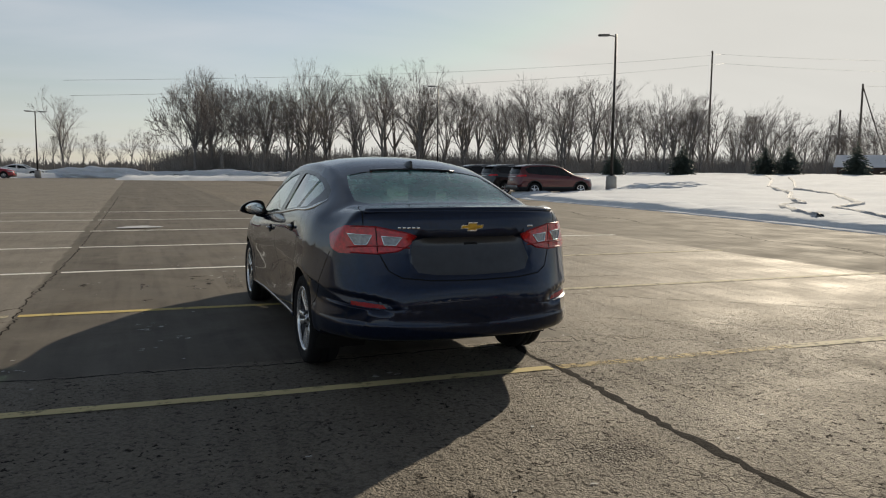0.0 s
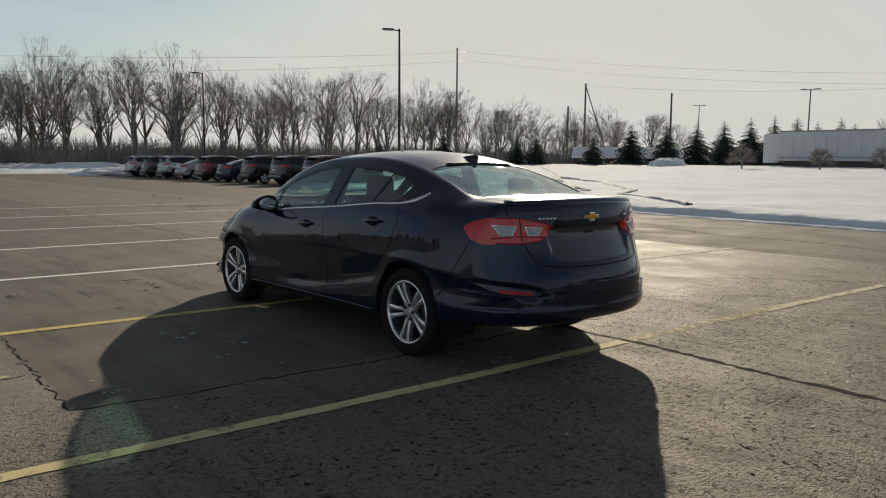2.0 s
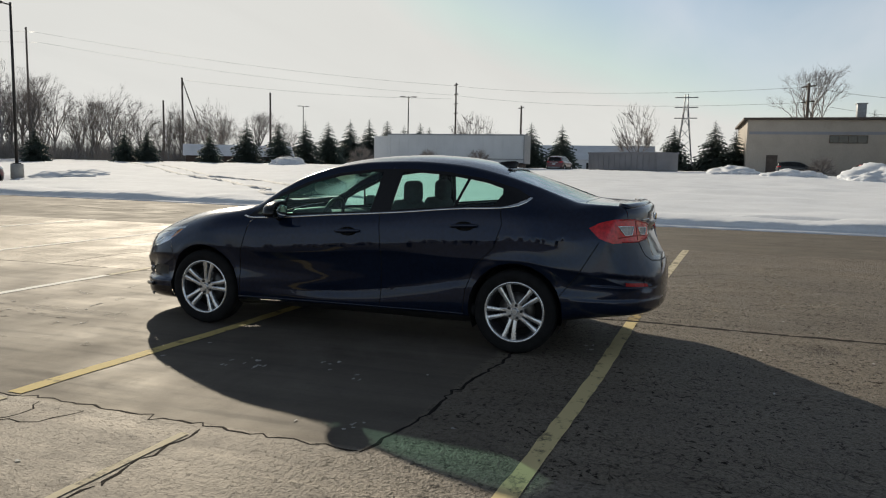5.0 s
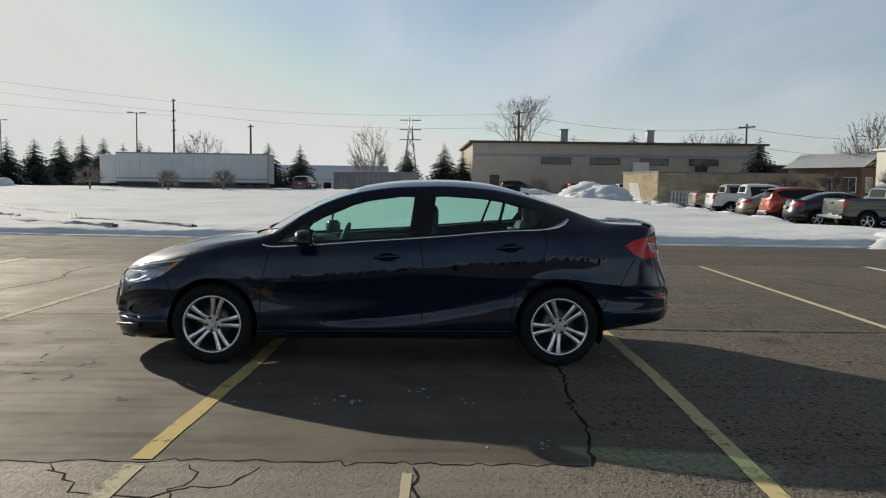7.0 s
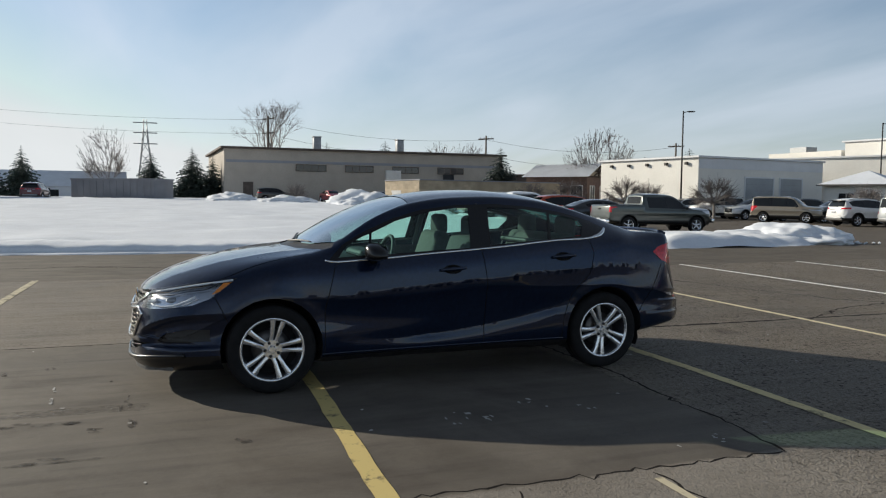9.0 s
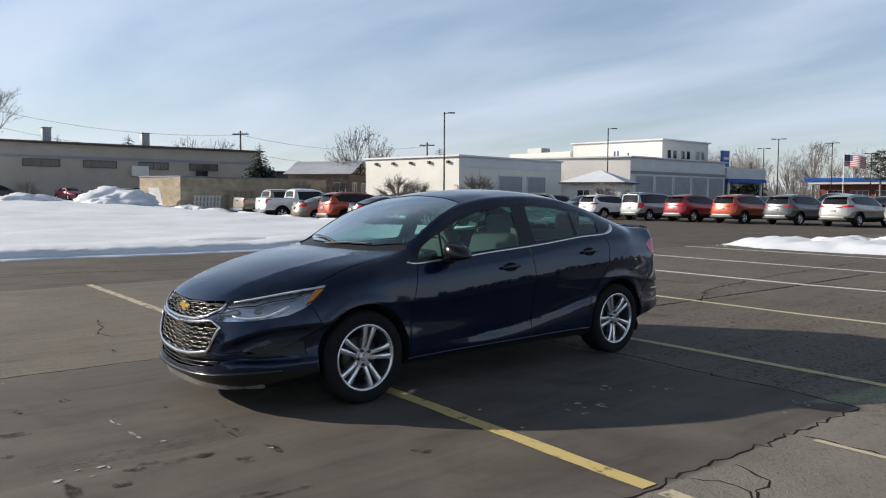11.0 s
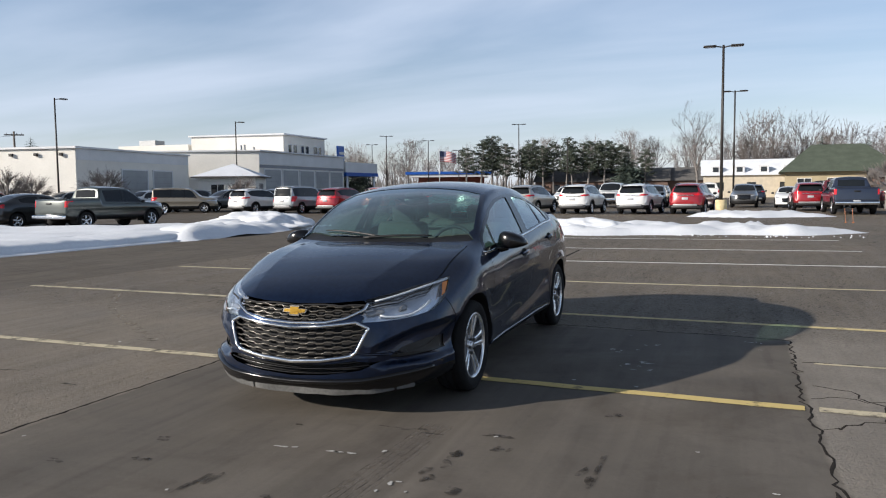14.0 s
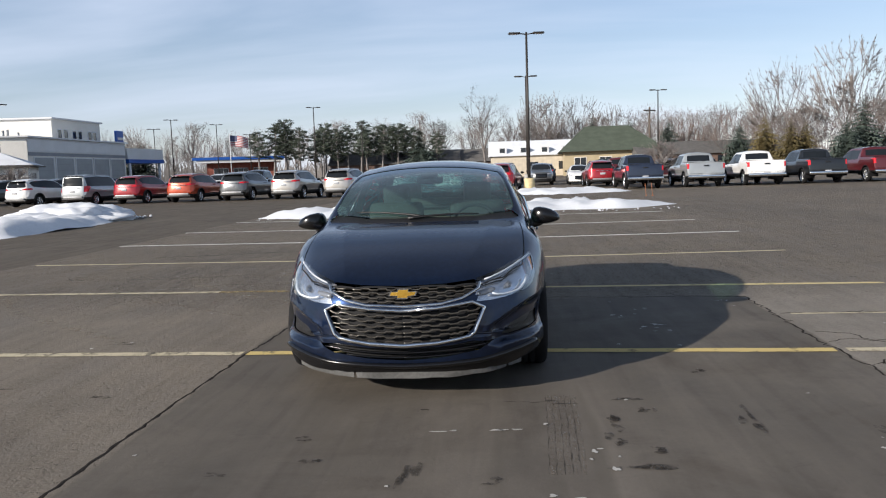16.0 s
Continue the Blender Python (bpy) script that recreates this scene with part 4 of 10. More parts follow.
def build_sedan():
    bm = loft_half(sedan_curves, stations, 5)
    press_panels(bm)
    L = bm.faces.layers.int.new("tag")
    side = lambda c: c.x > 0.30
    outer = lambda c: c.x > 0.45
    front = lambda c: c.y > 1.75 and c.z < 0.80
    rear = lambda c: c.y < -1.9
    T = TAGS
    # lower panels and doors
    cut(bm, [(0.98, 0.245), (0.975, 0.60), (0.90, 0.88), (0.83, 0.915), (0.52, 0.936), (-0.255, 0.992), (-0.29, 0.70), (-0.27, 0.255)], "side", outer, L, T["front_door"])
    cut(bm, [(-0.262, 0.255), (-0.282, 0.70), (-0.248, 0.992), (-0.72, 1.037), (-1.20, 1.063), (-1.23, 0.95), (-1.18, 0.78), (-1.03, 0.63), (-0.965, 0.45), (-0.94, 0.27)], "side", outer, L, T["rear_door"])
    for pl in ([(0.98, 0.245), (0.975, 0.60), (0.90, 0.88), (0.86, 0.91)], [(-0.268, 0.25), (-0.286, 0.70), (-0.252, 0.992)], [(-1.21, 1.064), (-1.235, 0.95), (-1.185, 0.78), (-1.035, 0.63), (-0.968, 0.45), (-0.945, 0.26)], [(0.98, 0.245), (0.3, 0.247), (-0.27, 0.254), (-0.945, 0.264)], [(1.60, 0.40), (1.68, 0.60), (1.73, 0.695)], [(-1.66, 0.44), (-1.80, 0.62), (-1.93, 0.845)]):
        for s_ in strip(pl, 0.0032):
            cut(bm, s_, "side", outer, L, T["gap"])
    # side glass with its black surround
    cut(bm, [(0.94, 0.922), (0.60, 0.942), (0.0, 0.978), (-0.72, 1.045), (-1.18, 1.070), (-1.31, 1.085), (-1.385, 1.118), (-1.415, 1.145), (-1.30, 1.205), (-1.05, 1.273), (-0.75, 1.318), (-0.45, 1.338), (-0.12, 1.330), (0.18, 1.292), (0.42, 1.225), (0.66, 1.125), (0.82, 1.035)], "side", side, L, T["trim"])
    cut(bm, [(0.86, 0.945), (0.645, 0.958), (0.615, 1.11), (0.66, 1.095), (0.80, 1.02)], "side", side, L, T["pane_a"])
    cut(bm, [(0.625, 0.958), (-0.165, 1.003), (-0.205, 1.305), (-0.10, 1.305), (0.16, 1.268), (0.40, 1.205), (0.595, 1.118)], "side", side, L, T["pane_b"])
    cut(bm, [(-0.335, 1.020), (-0.84, 1.062), (-0.905, 1.268), (-0.75, 1.293), (-0.46, 1.312), (-0.375, 1.308)], "side", side, L, T["pane_c"])
    cut(bm, [(-0.865, 1.064), (-1.15, 1.085), (-1.20, 1.165), (-1.19, 1.205), (-1.05, 1.245), (-0.93, 1.265)], "side", side, L, T["pane_d"])
    # lamps
    head = [(2.30, 0.585), (2.30, 0.665), (2.05, 0.735), (1.86, 0.775), (1.57, 0.815), (1.66, 0.74), (1.76, 0.675), (1.87, 0.632), (2.05, 0.602), (2.16, 0.590)]
    cut(bm, head, "side", lambda c: c.x > 0.30 and c.y > 1.4, L, T["headlight"])
    for f in bm.faces:
        c = f.calc_center_median()
        if f[L] == T["headlight"] and c.x < 0.435:
            f[L] = T["paint"]
    cut(bm, [(1.665, 0.783), (1.61, 0.789), (1.70, 0.722), (1.745, 0.705)], "side", lambda c: c.x > 0.6, L, T["amber"])
    tail = [(-1.855, 0.945), (-1.93, 0.985), (-2.03, 1.01), (-2.6, 1.012), (-2.6, 0.842), (-2.02, 0.842), (-1.93, 0.875)]
    cut(bm, [(0.355, 0.950), (0.42, 0.972), (0.59, 1.006), (0.90, 1.010), (0.90, 0.866), (0.76, 0.852), (0.588, 0.846), (0.47, 0.862), (0.395, 0.902)], "front", lambda c: c.y < -2.06 and c.z < 1.03, L, T["taillight"])
    for f in bm.faces:
        c = f.calc_center_median()
        if f[L] == T["taillight"] and c.y > -2.06 and not inside(tail, (c.y, c.z)):
            f[L] = T["paint"]
    cut(bm, [(-1.855, 0.945), (-1.93, 0.985), (-2.03, 1.01), (-2.08, 1.012), (-2.08, 0.842), (-2.02, 0.842), (-1.93, 0.875)], "side", lambda c: c.x > 0.6, L, T["taillight"])
    cut(bm, [(0.610, 0.955), (0.735, 0.962), (0.700, 0.897), (0.640, 0.897)], "front", lambda c: c.y < -1.9, L, T["rev_a"])
    cut(bm, [(0.445, 0.942), (0.558, 0.950), (0.545, 0.898), (0.482, 0.894)], "front", lambda c: c.y < -1.9, L, T["rev_b"])
    for s_ in strip([(0.588, 1.012), (0.582, 0.84)], 0.003):
        cut(bm, s_, "front", lambda c: c.y < -1.9, L, T["gap"])
    cut(bm, [(0.555, 0.524), (0.572, 0.546), (0.66, 0.556), (0.735, 0.560), (0.735, 0.538), (0.65, 0.528)], "front", lambda c: c.y < -1.95, L, T["reflector"])
    # front openings
    cut(bm, [(0, 0.585), (0.22, 0.595), (0.345, 0.622), (0.43, 0.640), (0.44, 0.695), (0.42, 0.712), (0.25, 0.698), (0, 0.690)], "front", front, L, T["grille_up"])
    cut(bm, [(0, 0.540), (0.20, 0.552), (0.395, 0.582), (0.44, 0.572), (0.462, 0.545), (0.41, 0.435), (0.36, 0.392), (0.20, 0.362), (0, 0.350)], "front", front, L, T["grille_low"])
    cut(bm, [(0, 0.328), (0.22, 0.338), (0.40, 0.362), (0.53, 0.350), (0.44, 0.305), (0.22, 0.272), (0, 0.258)], "front", front, L, T["intake"])
    cut(bm, [(0.57, 0.368), (0.63, 0.425), (0.74, 0.462), (0.825, 0.466), (0.835, 0.392), (0.74, 0.372), (0.62, 0.362)], "front", front, L, T["fog"])
    cut(bm, [(0, 0.05), (0, 0.215), (0.45, 0.235), (0.80, 0.285), (0.95, 0.30), (0.95, 0.05)], "front", lambda c: c.y > 1.55, L, T["valance"])
    # hood, boot lid and plate recess
    hood_edge = [(0.0, 2.212), (0.30, 2.19), (0.47, 2.135), (0.60, 2.02), (0.715, 1.80), (0.735, 1.60), (0.735, 1.30), (0.72, 1.06)]
    for s_ in strip(hood_edge, 0.0035):
        cut(bm, s_, "top", lambda c: c.z > 0.68 and c.y > 0.98, L, T["gap"])
    for s_ in strip([(0.0, -1.80), (0.50, -1.785), (0.60, -1.80), (0.64, -1.95), (0.655, -2.10), (0.66, -2.20)], 0.003):
        cut(bm, s_, "top", lambda c: c.z > 1.03 and c.y < -1.7, L, T["gap"])
    for s_ in strip([(0.575, 0.845), (0.53, 0.745), (0.46, 0.705), (0.30, 0.69), (0, 0.684)], 0.004):
        cut(bm, s_, "front", lambda c: c.y < -2.0, L, T["gap"])
    cut(bm, [(0, 0.942), (0.30, 0.940), (0.375, 0.915), (0.40, 0.80), (0.36, 0.735), (0.25, 0.72), (0, 0.715)], "front", lambda c: c.y < -2.0, L, T["plate"])
    # glass at both ends, cowl, sill
    rail = sedan_curves["zr"]
    cut(bm, [(0, 1.03), (0.20, 1.026), (0.42, 0.985), (0.665, 0.86), (0.685, 0.80), (0.61, 0.42), (0.565, 0.262), (0.30, 0.236), (0, 0.228)], "top", lambda c: c.z > 0.98 and -0.2 < c.y < 1.2, L, T["windshield"])
    cut(bm, [(0, 1.15), (0.42, 1.10), (0.70, 0.96), (0.72, 0.90), (0.665, 0.86), (0.42, 0.988), (0.20, 1.03), (0, 1.034)], "top", lambda c: c.z > 0.96, L, T["cowl"])
    cut(bm, [(0, -1.155), (0.40, -1.165), (0.515, -1.19), (0.565, -1.45), (0.585, -1.66), (0.50, -1.735), (0.30, -1.755), (0, -1.76)], "top", lambda c: c.z > 1.10, L, T["rear_window"])
    cut(bm, [(1.05, 0.0), (1.05, 0.235), (-1.02, 0.255), (-1.02, 0.0)], "side", lambda c: c.x > 0.3, L, T["sill"])
    # wheel openings
    for cy in (HUB_Y, -HUB_Y):
        cut(bm, circle(cy, HUB_Z + 0.012, 0.352), "side", lambda c: c.x > 0.45, L, T["arch"])
    doomed = [f for f in bm.faces if f[L] == T["arch"]]
    bmesh.ops.delete(bm, geom=doomed, context="FACES")
    for f in bm.faces:
        if f[L] == T["trim"] and (f.normal.z > 0.80 or f.calc_center_median().z > rail(f.calc_center_median().y) - 0.012):
            f[L] = T["paint"]
    bm.verts.index_update()
    tree = BVHTree.FromBMesh(bm)
    g = split_half(bm, L)
    g = {k: g[v] for k, v in T.items() if v in g}
    bm.free()

    def cast(o, way, guess):
        p, n, *_ = tree.ray_cast(Vector(o), Vector(way))
        return (p, n) if p is not None and (p - Vector(guess)).length < 0.9 else tree.find_nearest(Vector(guess))[:2]

    def on_front(x, z, d=0.0):
        p, n = cast((abs(x), 4, z), (0, -1, 0), (abs(x), 2.2, z))
        p = p + n * d
        return (Vector((p.x * (1 if x >= 0 else -1), p.y, p.z)), Vector((n.x * (1 if x >= 0 else -1), n.y, n.z)))

    def on_rear(x, z, d=0.0):
        p, n = cast((abs(x), -4, z), (0, 1, 0), (abs(x), -2.3, z))
        p = p + n * d
        return (Vector((p.x * (1 if x >= 0 else -1), p.y, p.z)), Vector((n.x * (1 if x >= 0 else -1), n.y, n.z)))

    def on_side(y, z, sd, d=0.0):
        p, n = cast((3, y, z), (-1, 0, 0), (0.87, y, z))
        p = p + n * d
        return (Vector((p.x * sd, p.y, p.z)), Vector((n.x * sd, n.y, n.z)))

    def on_top(x, y, d=0.0):
        p, n = cast((abs(x), y, 3), (0, 0, -1), (abs(x), y, 1.2))
        p = p + n * d
        return (Vector((p.x * (1 if x >= 0 else -1), p.y, p.z)), Vector((n.x * (1 if x >= 0 else -1), n.y, n.z)))

    car = thing("sedan", "dark blue-black four-door sedan parked across the painted lines", "car")
    part("body", skin("body", g["paint"], (1, -1)), M["paint"], car)
    part("panel_gap", skin("panel_gap", g["gap"], (1, -1), -0.004), M["gap"], car, "black shut lines")
    for sd, nm in ((-1, "left"), (1, "right")):
        for k in ("front_door", "rear_door"):
            d = part(k, skin(k, g[k], (sd,)), M["paint"], car)
            # handle: a raised bar over a flat dark disc painting the cup's shade
            hy, hz = (-0.0, 0.845) if k == "front_door" else (-0.95, 0.925)
            pts = [on_side(hy + 0.105 - 0.21 * i / 10, hz - 0.006 + 0.012 * i / 10, sd, 0.022 * math.sin(math.pi * (0.12 + 0.76 * i / 10)) ** 0.5) for i in range(11)]
            part("door_handle", tube_bm([p for p, _ in pts], [0.010 + 0.006 * math.sin(math.pi * i / 10) for i in range(11)], 8, flat=0.7), M["paint"], d)
            b = bmesh.new()
            cen = on_side(hy, hz, sd, 0.002)
            ring = [b.verts.new(on_side(hy + 0.075 * math.cos(a), hz + 0.034 * math.sin(a), sd, 0.0025)[0]) for a in [math.tau * i / 20 for i in range(20)]]
            f = b.faces.new(ring if sd < 0 else ring[::-1])
            bmesh.ops.solidify(b, geom=[f], thickness=0.002)
            part("handle_cup", b, M["gap"], d, "black recess behind the handle")
        part("window_surround", skin("window_surround", g["trim"], (sd,), 0.0), M["gloss_black"], car, "gloss black window frame")
        for k in ("pane_a", "pane_b", "pane_c", "pane_d"):
            ob = part("side_window", skin("side_window", g[k], (sd,), -0.006), M["glass"], car, "tinted side glass")
        # headlight: bowl, projector, bright strip, lens
        hl = part("headlight", skin("headlight", g["headlight"], (sd,), -0.035), M["lamp_bowl"], car, "clear headlight with a chrome brow")
        part("headlight_lens", skin("headlight_lens", g["headlight"], (sd,), 0.001), M["lens_clear"], hl).visible_shadow = False
        if "amber" in g:
            part("side_marker", skin("side_marker", g["amber"], (sd,), -0.006), M["amber"], hl, "amber side marker")
        for (x, z, r) in ((0.64, 0.668, 0.020),):
            p, n = on_front(x * sd, z, -0.028)
            b = lathe_bm([(0.03, 0.001), (0.026, r * 0.5), (0.012, r * 0.85), (0.0, r), (-0.012, r * 1.12), (-0.03, r * 1.1)], 20, "y")
            bmesh.ops.translate(b, verts=b.verts, vec=p)
            part("projector", b, M["lens_grey"], hl, "dark projector bowl")
        brow = [on_side(1.60 + 0.50 * i / 14, 0.803 - 0.074 * (i / 14) - 0.02 * (i / 14) ** 3, sd, -0.004) for i in range(15)]
        part("chrome_brow", thick_ribbon([p for p, _ in brow], [n for _, n in brow], lambda u: 0.0075 - 0.003 * u, 0.002), M["lamp_white"], hl, "bright upper light bar")
        # inner reflector cup, then a pale light line along the lower edge that turns up beside the amber marker
        cup = [on_front(sd * (0.455 + 0.095 * i / 6), 0.640 + 0.014 * i / 6, -0.020) for i in range(7)]
        part("inner_reflector", thick_ribbon([p for p, _ in cup], [n for _, n in cup], lambda u: 0.008 + 0.010 * math.sin(math.pi * min(u * 0.8 + 0.15, 1)), 0.006), M["lens_rev"], hl, "grey inner reflector")
        drl = [on_front(sd * x, z, -0.006) for x, z in ((0.53, 0.628), (0.56, 0.618), (0.60, 0.614), (0.645, 0.616), (0.685, 0.624), (0.715, 0.640), (0.735, 0.662), (0.747, 0.690))]
        part("daytime_strip", thick_ribbon([p for p, _ in drl], [n for _, n in drl], lambda u: 0.0050 + 0.003 * u, 0.004), M["lamp_white"], hl, "pale daytime light strip")
        # tail light
        tl = part("taillight", skin("taillight", g["taillight"], (sd,), 0.003), M["lens_red"], car, "red wraparound tail light")
        rim_ = [(0.72, 1.007), (0.66, 1.008), (0.59, 1.006), (0.42, 0.972), (0.355, 0.950), (0.395, 0.902), (0.47, 0.862), (0.588, 0.846), (0.66, 0.848), (0.74, 0.851)]
        pts = [on_rear(sd * (a[0] + (b_[0] - a[0]) * i / 5), a[1] + (b_[1] - a[1]) * i / 5, 0.002) for a, b_ in zip(rim_, rim_[1:]) for i in range(5)]
        part("lamp_rim", thick_ribbon([p for p, _ in pts], [n for _, n in pts], 0.0045, 0.004), M["lens_dark_red"], tl, "darker red moulded rim")
        bar = [on_rear(sd * (0.40 + 0.34 * i / 12), 0.880 + 0.012 * math.sin(math.pi * i / 12), 0.004) for i in range(13)]
        part("lamp_bar", thick_ribbon([p for p, _ in bar], [n for _, n in bar], 0.004, 0.003), M["lens_dark_red"], tl, "darker red bar across the lens")
        for k in ("rev_a", "rev_b"):
            part("reversing_lens", skin("reversing_lens", g[k], (sd,), 0.001), M["lens_rev"], tl, "clear reversing lens")
        for quad in ([(0.610, 0.955), (0.735, 0.962), (0.700, 0.897), (0.640, 0.897)], [(0.445, 0.942), (0.558, 0.950), (0.545, 0.898), (0.482, 0.894)]):
            pts = [on_rear(x * sd, z, 0.004) for a, b_ in zip(quad, quad[1:] + quad[:1]) for x, z in [(a[0] + (b_[0] - a[0]) * i / 4, a[1] + (b_[1] - a[1]) * i / 4) for i in range(4)]]
            pts.append(pts[0])
            part("lens_frame", thick_ribbon([p for p, _ in pts], [n for _, n in pts], 0.004, 0.003), M["chrome"], tl)
        part("rear_reflector", skin("rear_reflector", g["reflector"], (sd,), 0.001), M["lens_dark_red"], car, "red bumper reflector")
        part("fog_recess", skin("fog_recess", g["fog"], (sd,), -0.010), M["trim_black"], car, "black blanked fog lamp recess")
        # bright line under the windows, ending in a hook at the rear pillar
        belt = curve((0.965, 0.925), (0.90, 0.913), (0.70, 0.923), (0.5, 0.935), (0.2, 0.960), (-0.2, 0.988), (-0.5, 1.012), (-0.72, 1.034), (-0.94, 1.052), (-1.2, 1.064), (-1.31, 1.082))
        pts = [on_side(y, belt(y), sd, 0.003) for y in [0.965 - 2.245 * i / 60 for i in range(61)]]
        pts += [on_side(y, z, sd, 0.003) for y, z in ((-1.33, 1.090), (-1.38, 1.112), (-1.42, 1.142))]
        part("chrome_strip", thick_ribbon([p for p, _ in pts], [n for _, n in pts], lambda u: 0.0075 + 0.015 * max(0, (u - 0.93) / 0.07) * (1 - max(0, (u - 0.975) / 0.025) * 0.85), 0.006), M["chrome"], car, "thin chrome strip under the side windows")
        # door mirror
        b = bmesh.new()
        bmesh.ops.create_icosphere(b, subdivisions=3, radius=1.0)
        for v in b.verts:
            x, y, z = (math.copysign(abs(q) ** 0.62, q) for q in v.co)
            z = z * (1 - 0.42 * max(x, 0)) if z < 0 else z * (1 - 0.12 * x * x)
            y = y if y > -0.35 else -0.35 - (y + 0.35) * 0.06
            v.co = (sd * (0.935 + 0.112 * x * (1 - 0.16 * z)), 0.590 + 0.085 * y + 0.03 * (1 - min(abs(x), 1)), 0.985 + 0.064 * z * (1 - 0.2 * x) - 0.012 * x)
        if sd < 0:
            bmesh.ops.reverse_faces(b, faces=b.faces)
        mir = part("door_mirror", b, M["gloss_black"], car, "gloss black door mirror")
        b = bmesh.new()
        bmesh.ops.create_uvsphere(b, u_segments=20, v_segments=10, radius=1.0)
        for v in b.verts:
            v.co = (sd * (0.925 + 0.080 * v.co.x), 0.555 - 0.004 + 0.004 * v.co.y, 0.985 + 0.052 * v.co.z)
        part("mirror_glass", b, M["chrome"], mir, "mirror glass")
        part("mirror_stalk", tube_bm([(sd * 0.80, 0.63, 0.935), (sd * 0.85, 0.625, 0.925), (sd * 0.90, 0.61, 0.935)], [0.035, 0.03, 0.026], 8, flat=0.6), M["gloss_black"], mir)
        # wheel arch liner
        for cy in (HUB_Y, -HUB_Y):
            b = bmesh.new()
            n_ = 24
            ro = [b.verts.new((sd * 0.885, cy + 0.354 * math.cos(a), HUB_Z + 0.012 + 0.354 * math.sin(a))) for a in [-0.45 + (math.pi + 0.9) * i / n_ for i in range(n_ + 1)]]
            for v in ro:
                q = tree.ray_cast(Vector((3, v.co.y, v.co.z)), Vector((-1, 0, 0)))[0] if True else None
                v.co.x = sd * ((q.x if q is not None and q.x > 0.6 else 0.86) - 0.004)
            ri = [b.verts.new((sd * 0.52, v.co.y, v.co.z)) for v in ro]
            for i in range(n_):
                b.faces.new((ro[i], ro[i + 1], ri[i + 1], ri[i]))
            b.faces.new(ri)
            part("wheel_arch_liner", b, M["gap"], car)
    for k, ob_name, m_, push, lab in (("windshield", "windshield", "glass_front", -0.004, "green-tinted windshield"), ("rear_window", "rear_window", "glass_rear", -0.004, "green-tinted rear window with light frost"), ("cowl", "cowl_panel", "trim_black", -0.012, "black wiper cowl"), ("valance", "front_valance", "gloss_black", 0.0, ""), ("plate", "plate_recess", "plate_bay", 0.0, "pressed recess for the plate in the boot lid"), ("sill", "underbody", "trim_black", 0.0, "")):
        ob = part(ob_name, skin(ob_name, g[k], (1, -1), push), M[m_], car, lab)
    for k in ("grille_up", "grille_low", "intake"):
        part("grille_backing", skin("grille_backing", g[k], (1, -1), -0.045), M["gap"], car)

    # grilles: rows of dashes, gold badge, chrome frames
    def half_path(pts, n=8):
        out = []
        for a, b_ in zip(pts, pts[1:]):
            out += [(a[0] + (b_[0] - a[0]) * i / n, a[1] + (b_[1] - a[1]) * i / n) for i in range(n)]
        return out + [pts[-1]]

    def front_ribbon(name, pts, half, depth, m_, closed=False, lift=0.002):
        q = half_path(pts)
        if closed:
            q.append(q[0])
        q = [on_front(x, z, lift) for x, z in q]
        return part(name, thick_ribbon([p for p, _ in q], [n for _, n in q], half, depth), m_, car)
    low = [(0.0, 0.549), (0.20, 0.562), (0.405, 0.588), (0.478, 0.553), (0.418, 0.415), (0.385, 0.390), (0.20, 0.360), (0.0, 0.345)]
    front_ribbon("lower_grille_frame", low + [(-x, z) for x, z in low[-2:0:-1]], lambda u: 0.009 + 0.006 * math.exp(-((u - 0.5) / 0.16) ** 2), 0.012, M["chrome"], True)
    up = [(0.452, 0.692), (0.442, 0.660), (0.345, 0.612), (0.22, 0.585), (0, 0.575)]
    front_ribbon("upper_grille_frame", up + [(-x, z) for x, z in up[-2::-1]], 0.0080, 0.010, M["chrome"])
    for k, (zlo, zhi, wide, rows, outline) in enumerate(((0.595, 0.692, 0.43, 4, [(0, 0.585), (0.22, 0.595), (0.345, 0.622), (0.43, 0.640), (0.44, 0.695), (0.42, 0.712), (0.25, 0.698), (0, 0.690)]), (0.36, 0.575, 0.46, 7, low), (0.262, 0.345, 0.52, 3, [(0, 0.328), (0.22, 0.338), (0.40, 0.362), (0.53, 0.350), (0.44, 0.305), (0.22, 0.272), (0, 0.258)]))):
        poly = outline + [(-x, z) for x, z in outline[::-1]]
        b = bmesh.new()
        for r in range(rows):
            for sd in (-1, 1):
                run = []
                for i in range(0, 42):
                    x = i * wide / 41
                    sag = (0.030 if k else 0.012) * (x / 0.45) ** 1.6
                    z = zlo + (zhi - zlo) * (r + 0.5) / rows + sag - (0.012 if k == 1 else 0.004)
                    wave = 0.0 if k == 2 else 0.0040 * (1 if (int(i / 5) + r) % 2 else -1)
                    if inside(poly, (x * sd, z + wave)):
                        p, n = on_front(x * sd, z + wave, -0.016)
                        run.append((p, n))
                if len(run) > 2:
                    thick_ribbon([p for p, _ in run], [n for _, n in run], 0.0045, 0.010, b)
        part(("upper_grille", "lower_grille", "intake_grille")[k], b, M["gloss_black"] if k == 2 else M["grille_bar"], car, "black grille mesh of dashed bars")
    lip = [(-0.78, 0.292), (-0.70, 0.280), (-0.45, 0.245), (-0.2, 0.232), (0, 0.226), (0.2, 0.232), (0.45, 0.245), (0.70, 0.280), (0.78, 0.292)]
    front_ribbon("front_splitter", lip, 0.014, 0.022, M["gloss_black"])
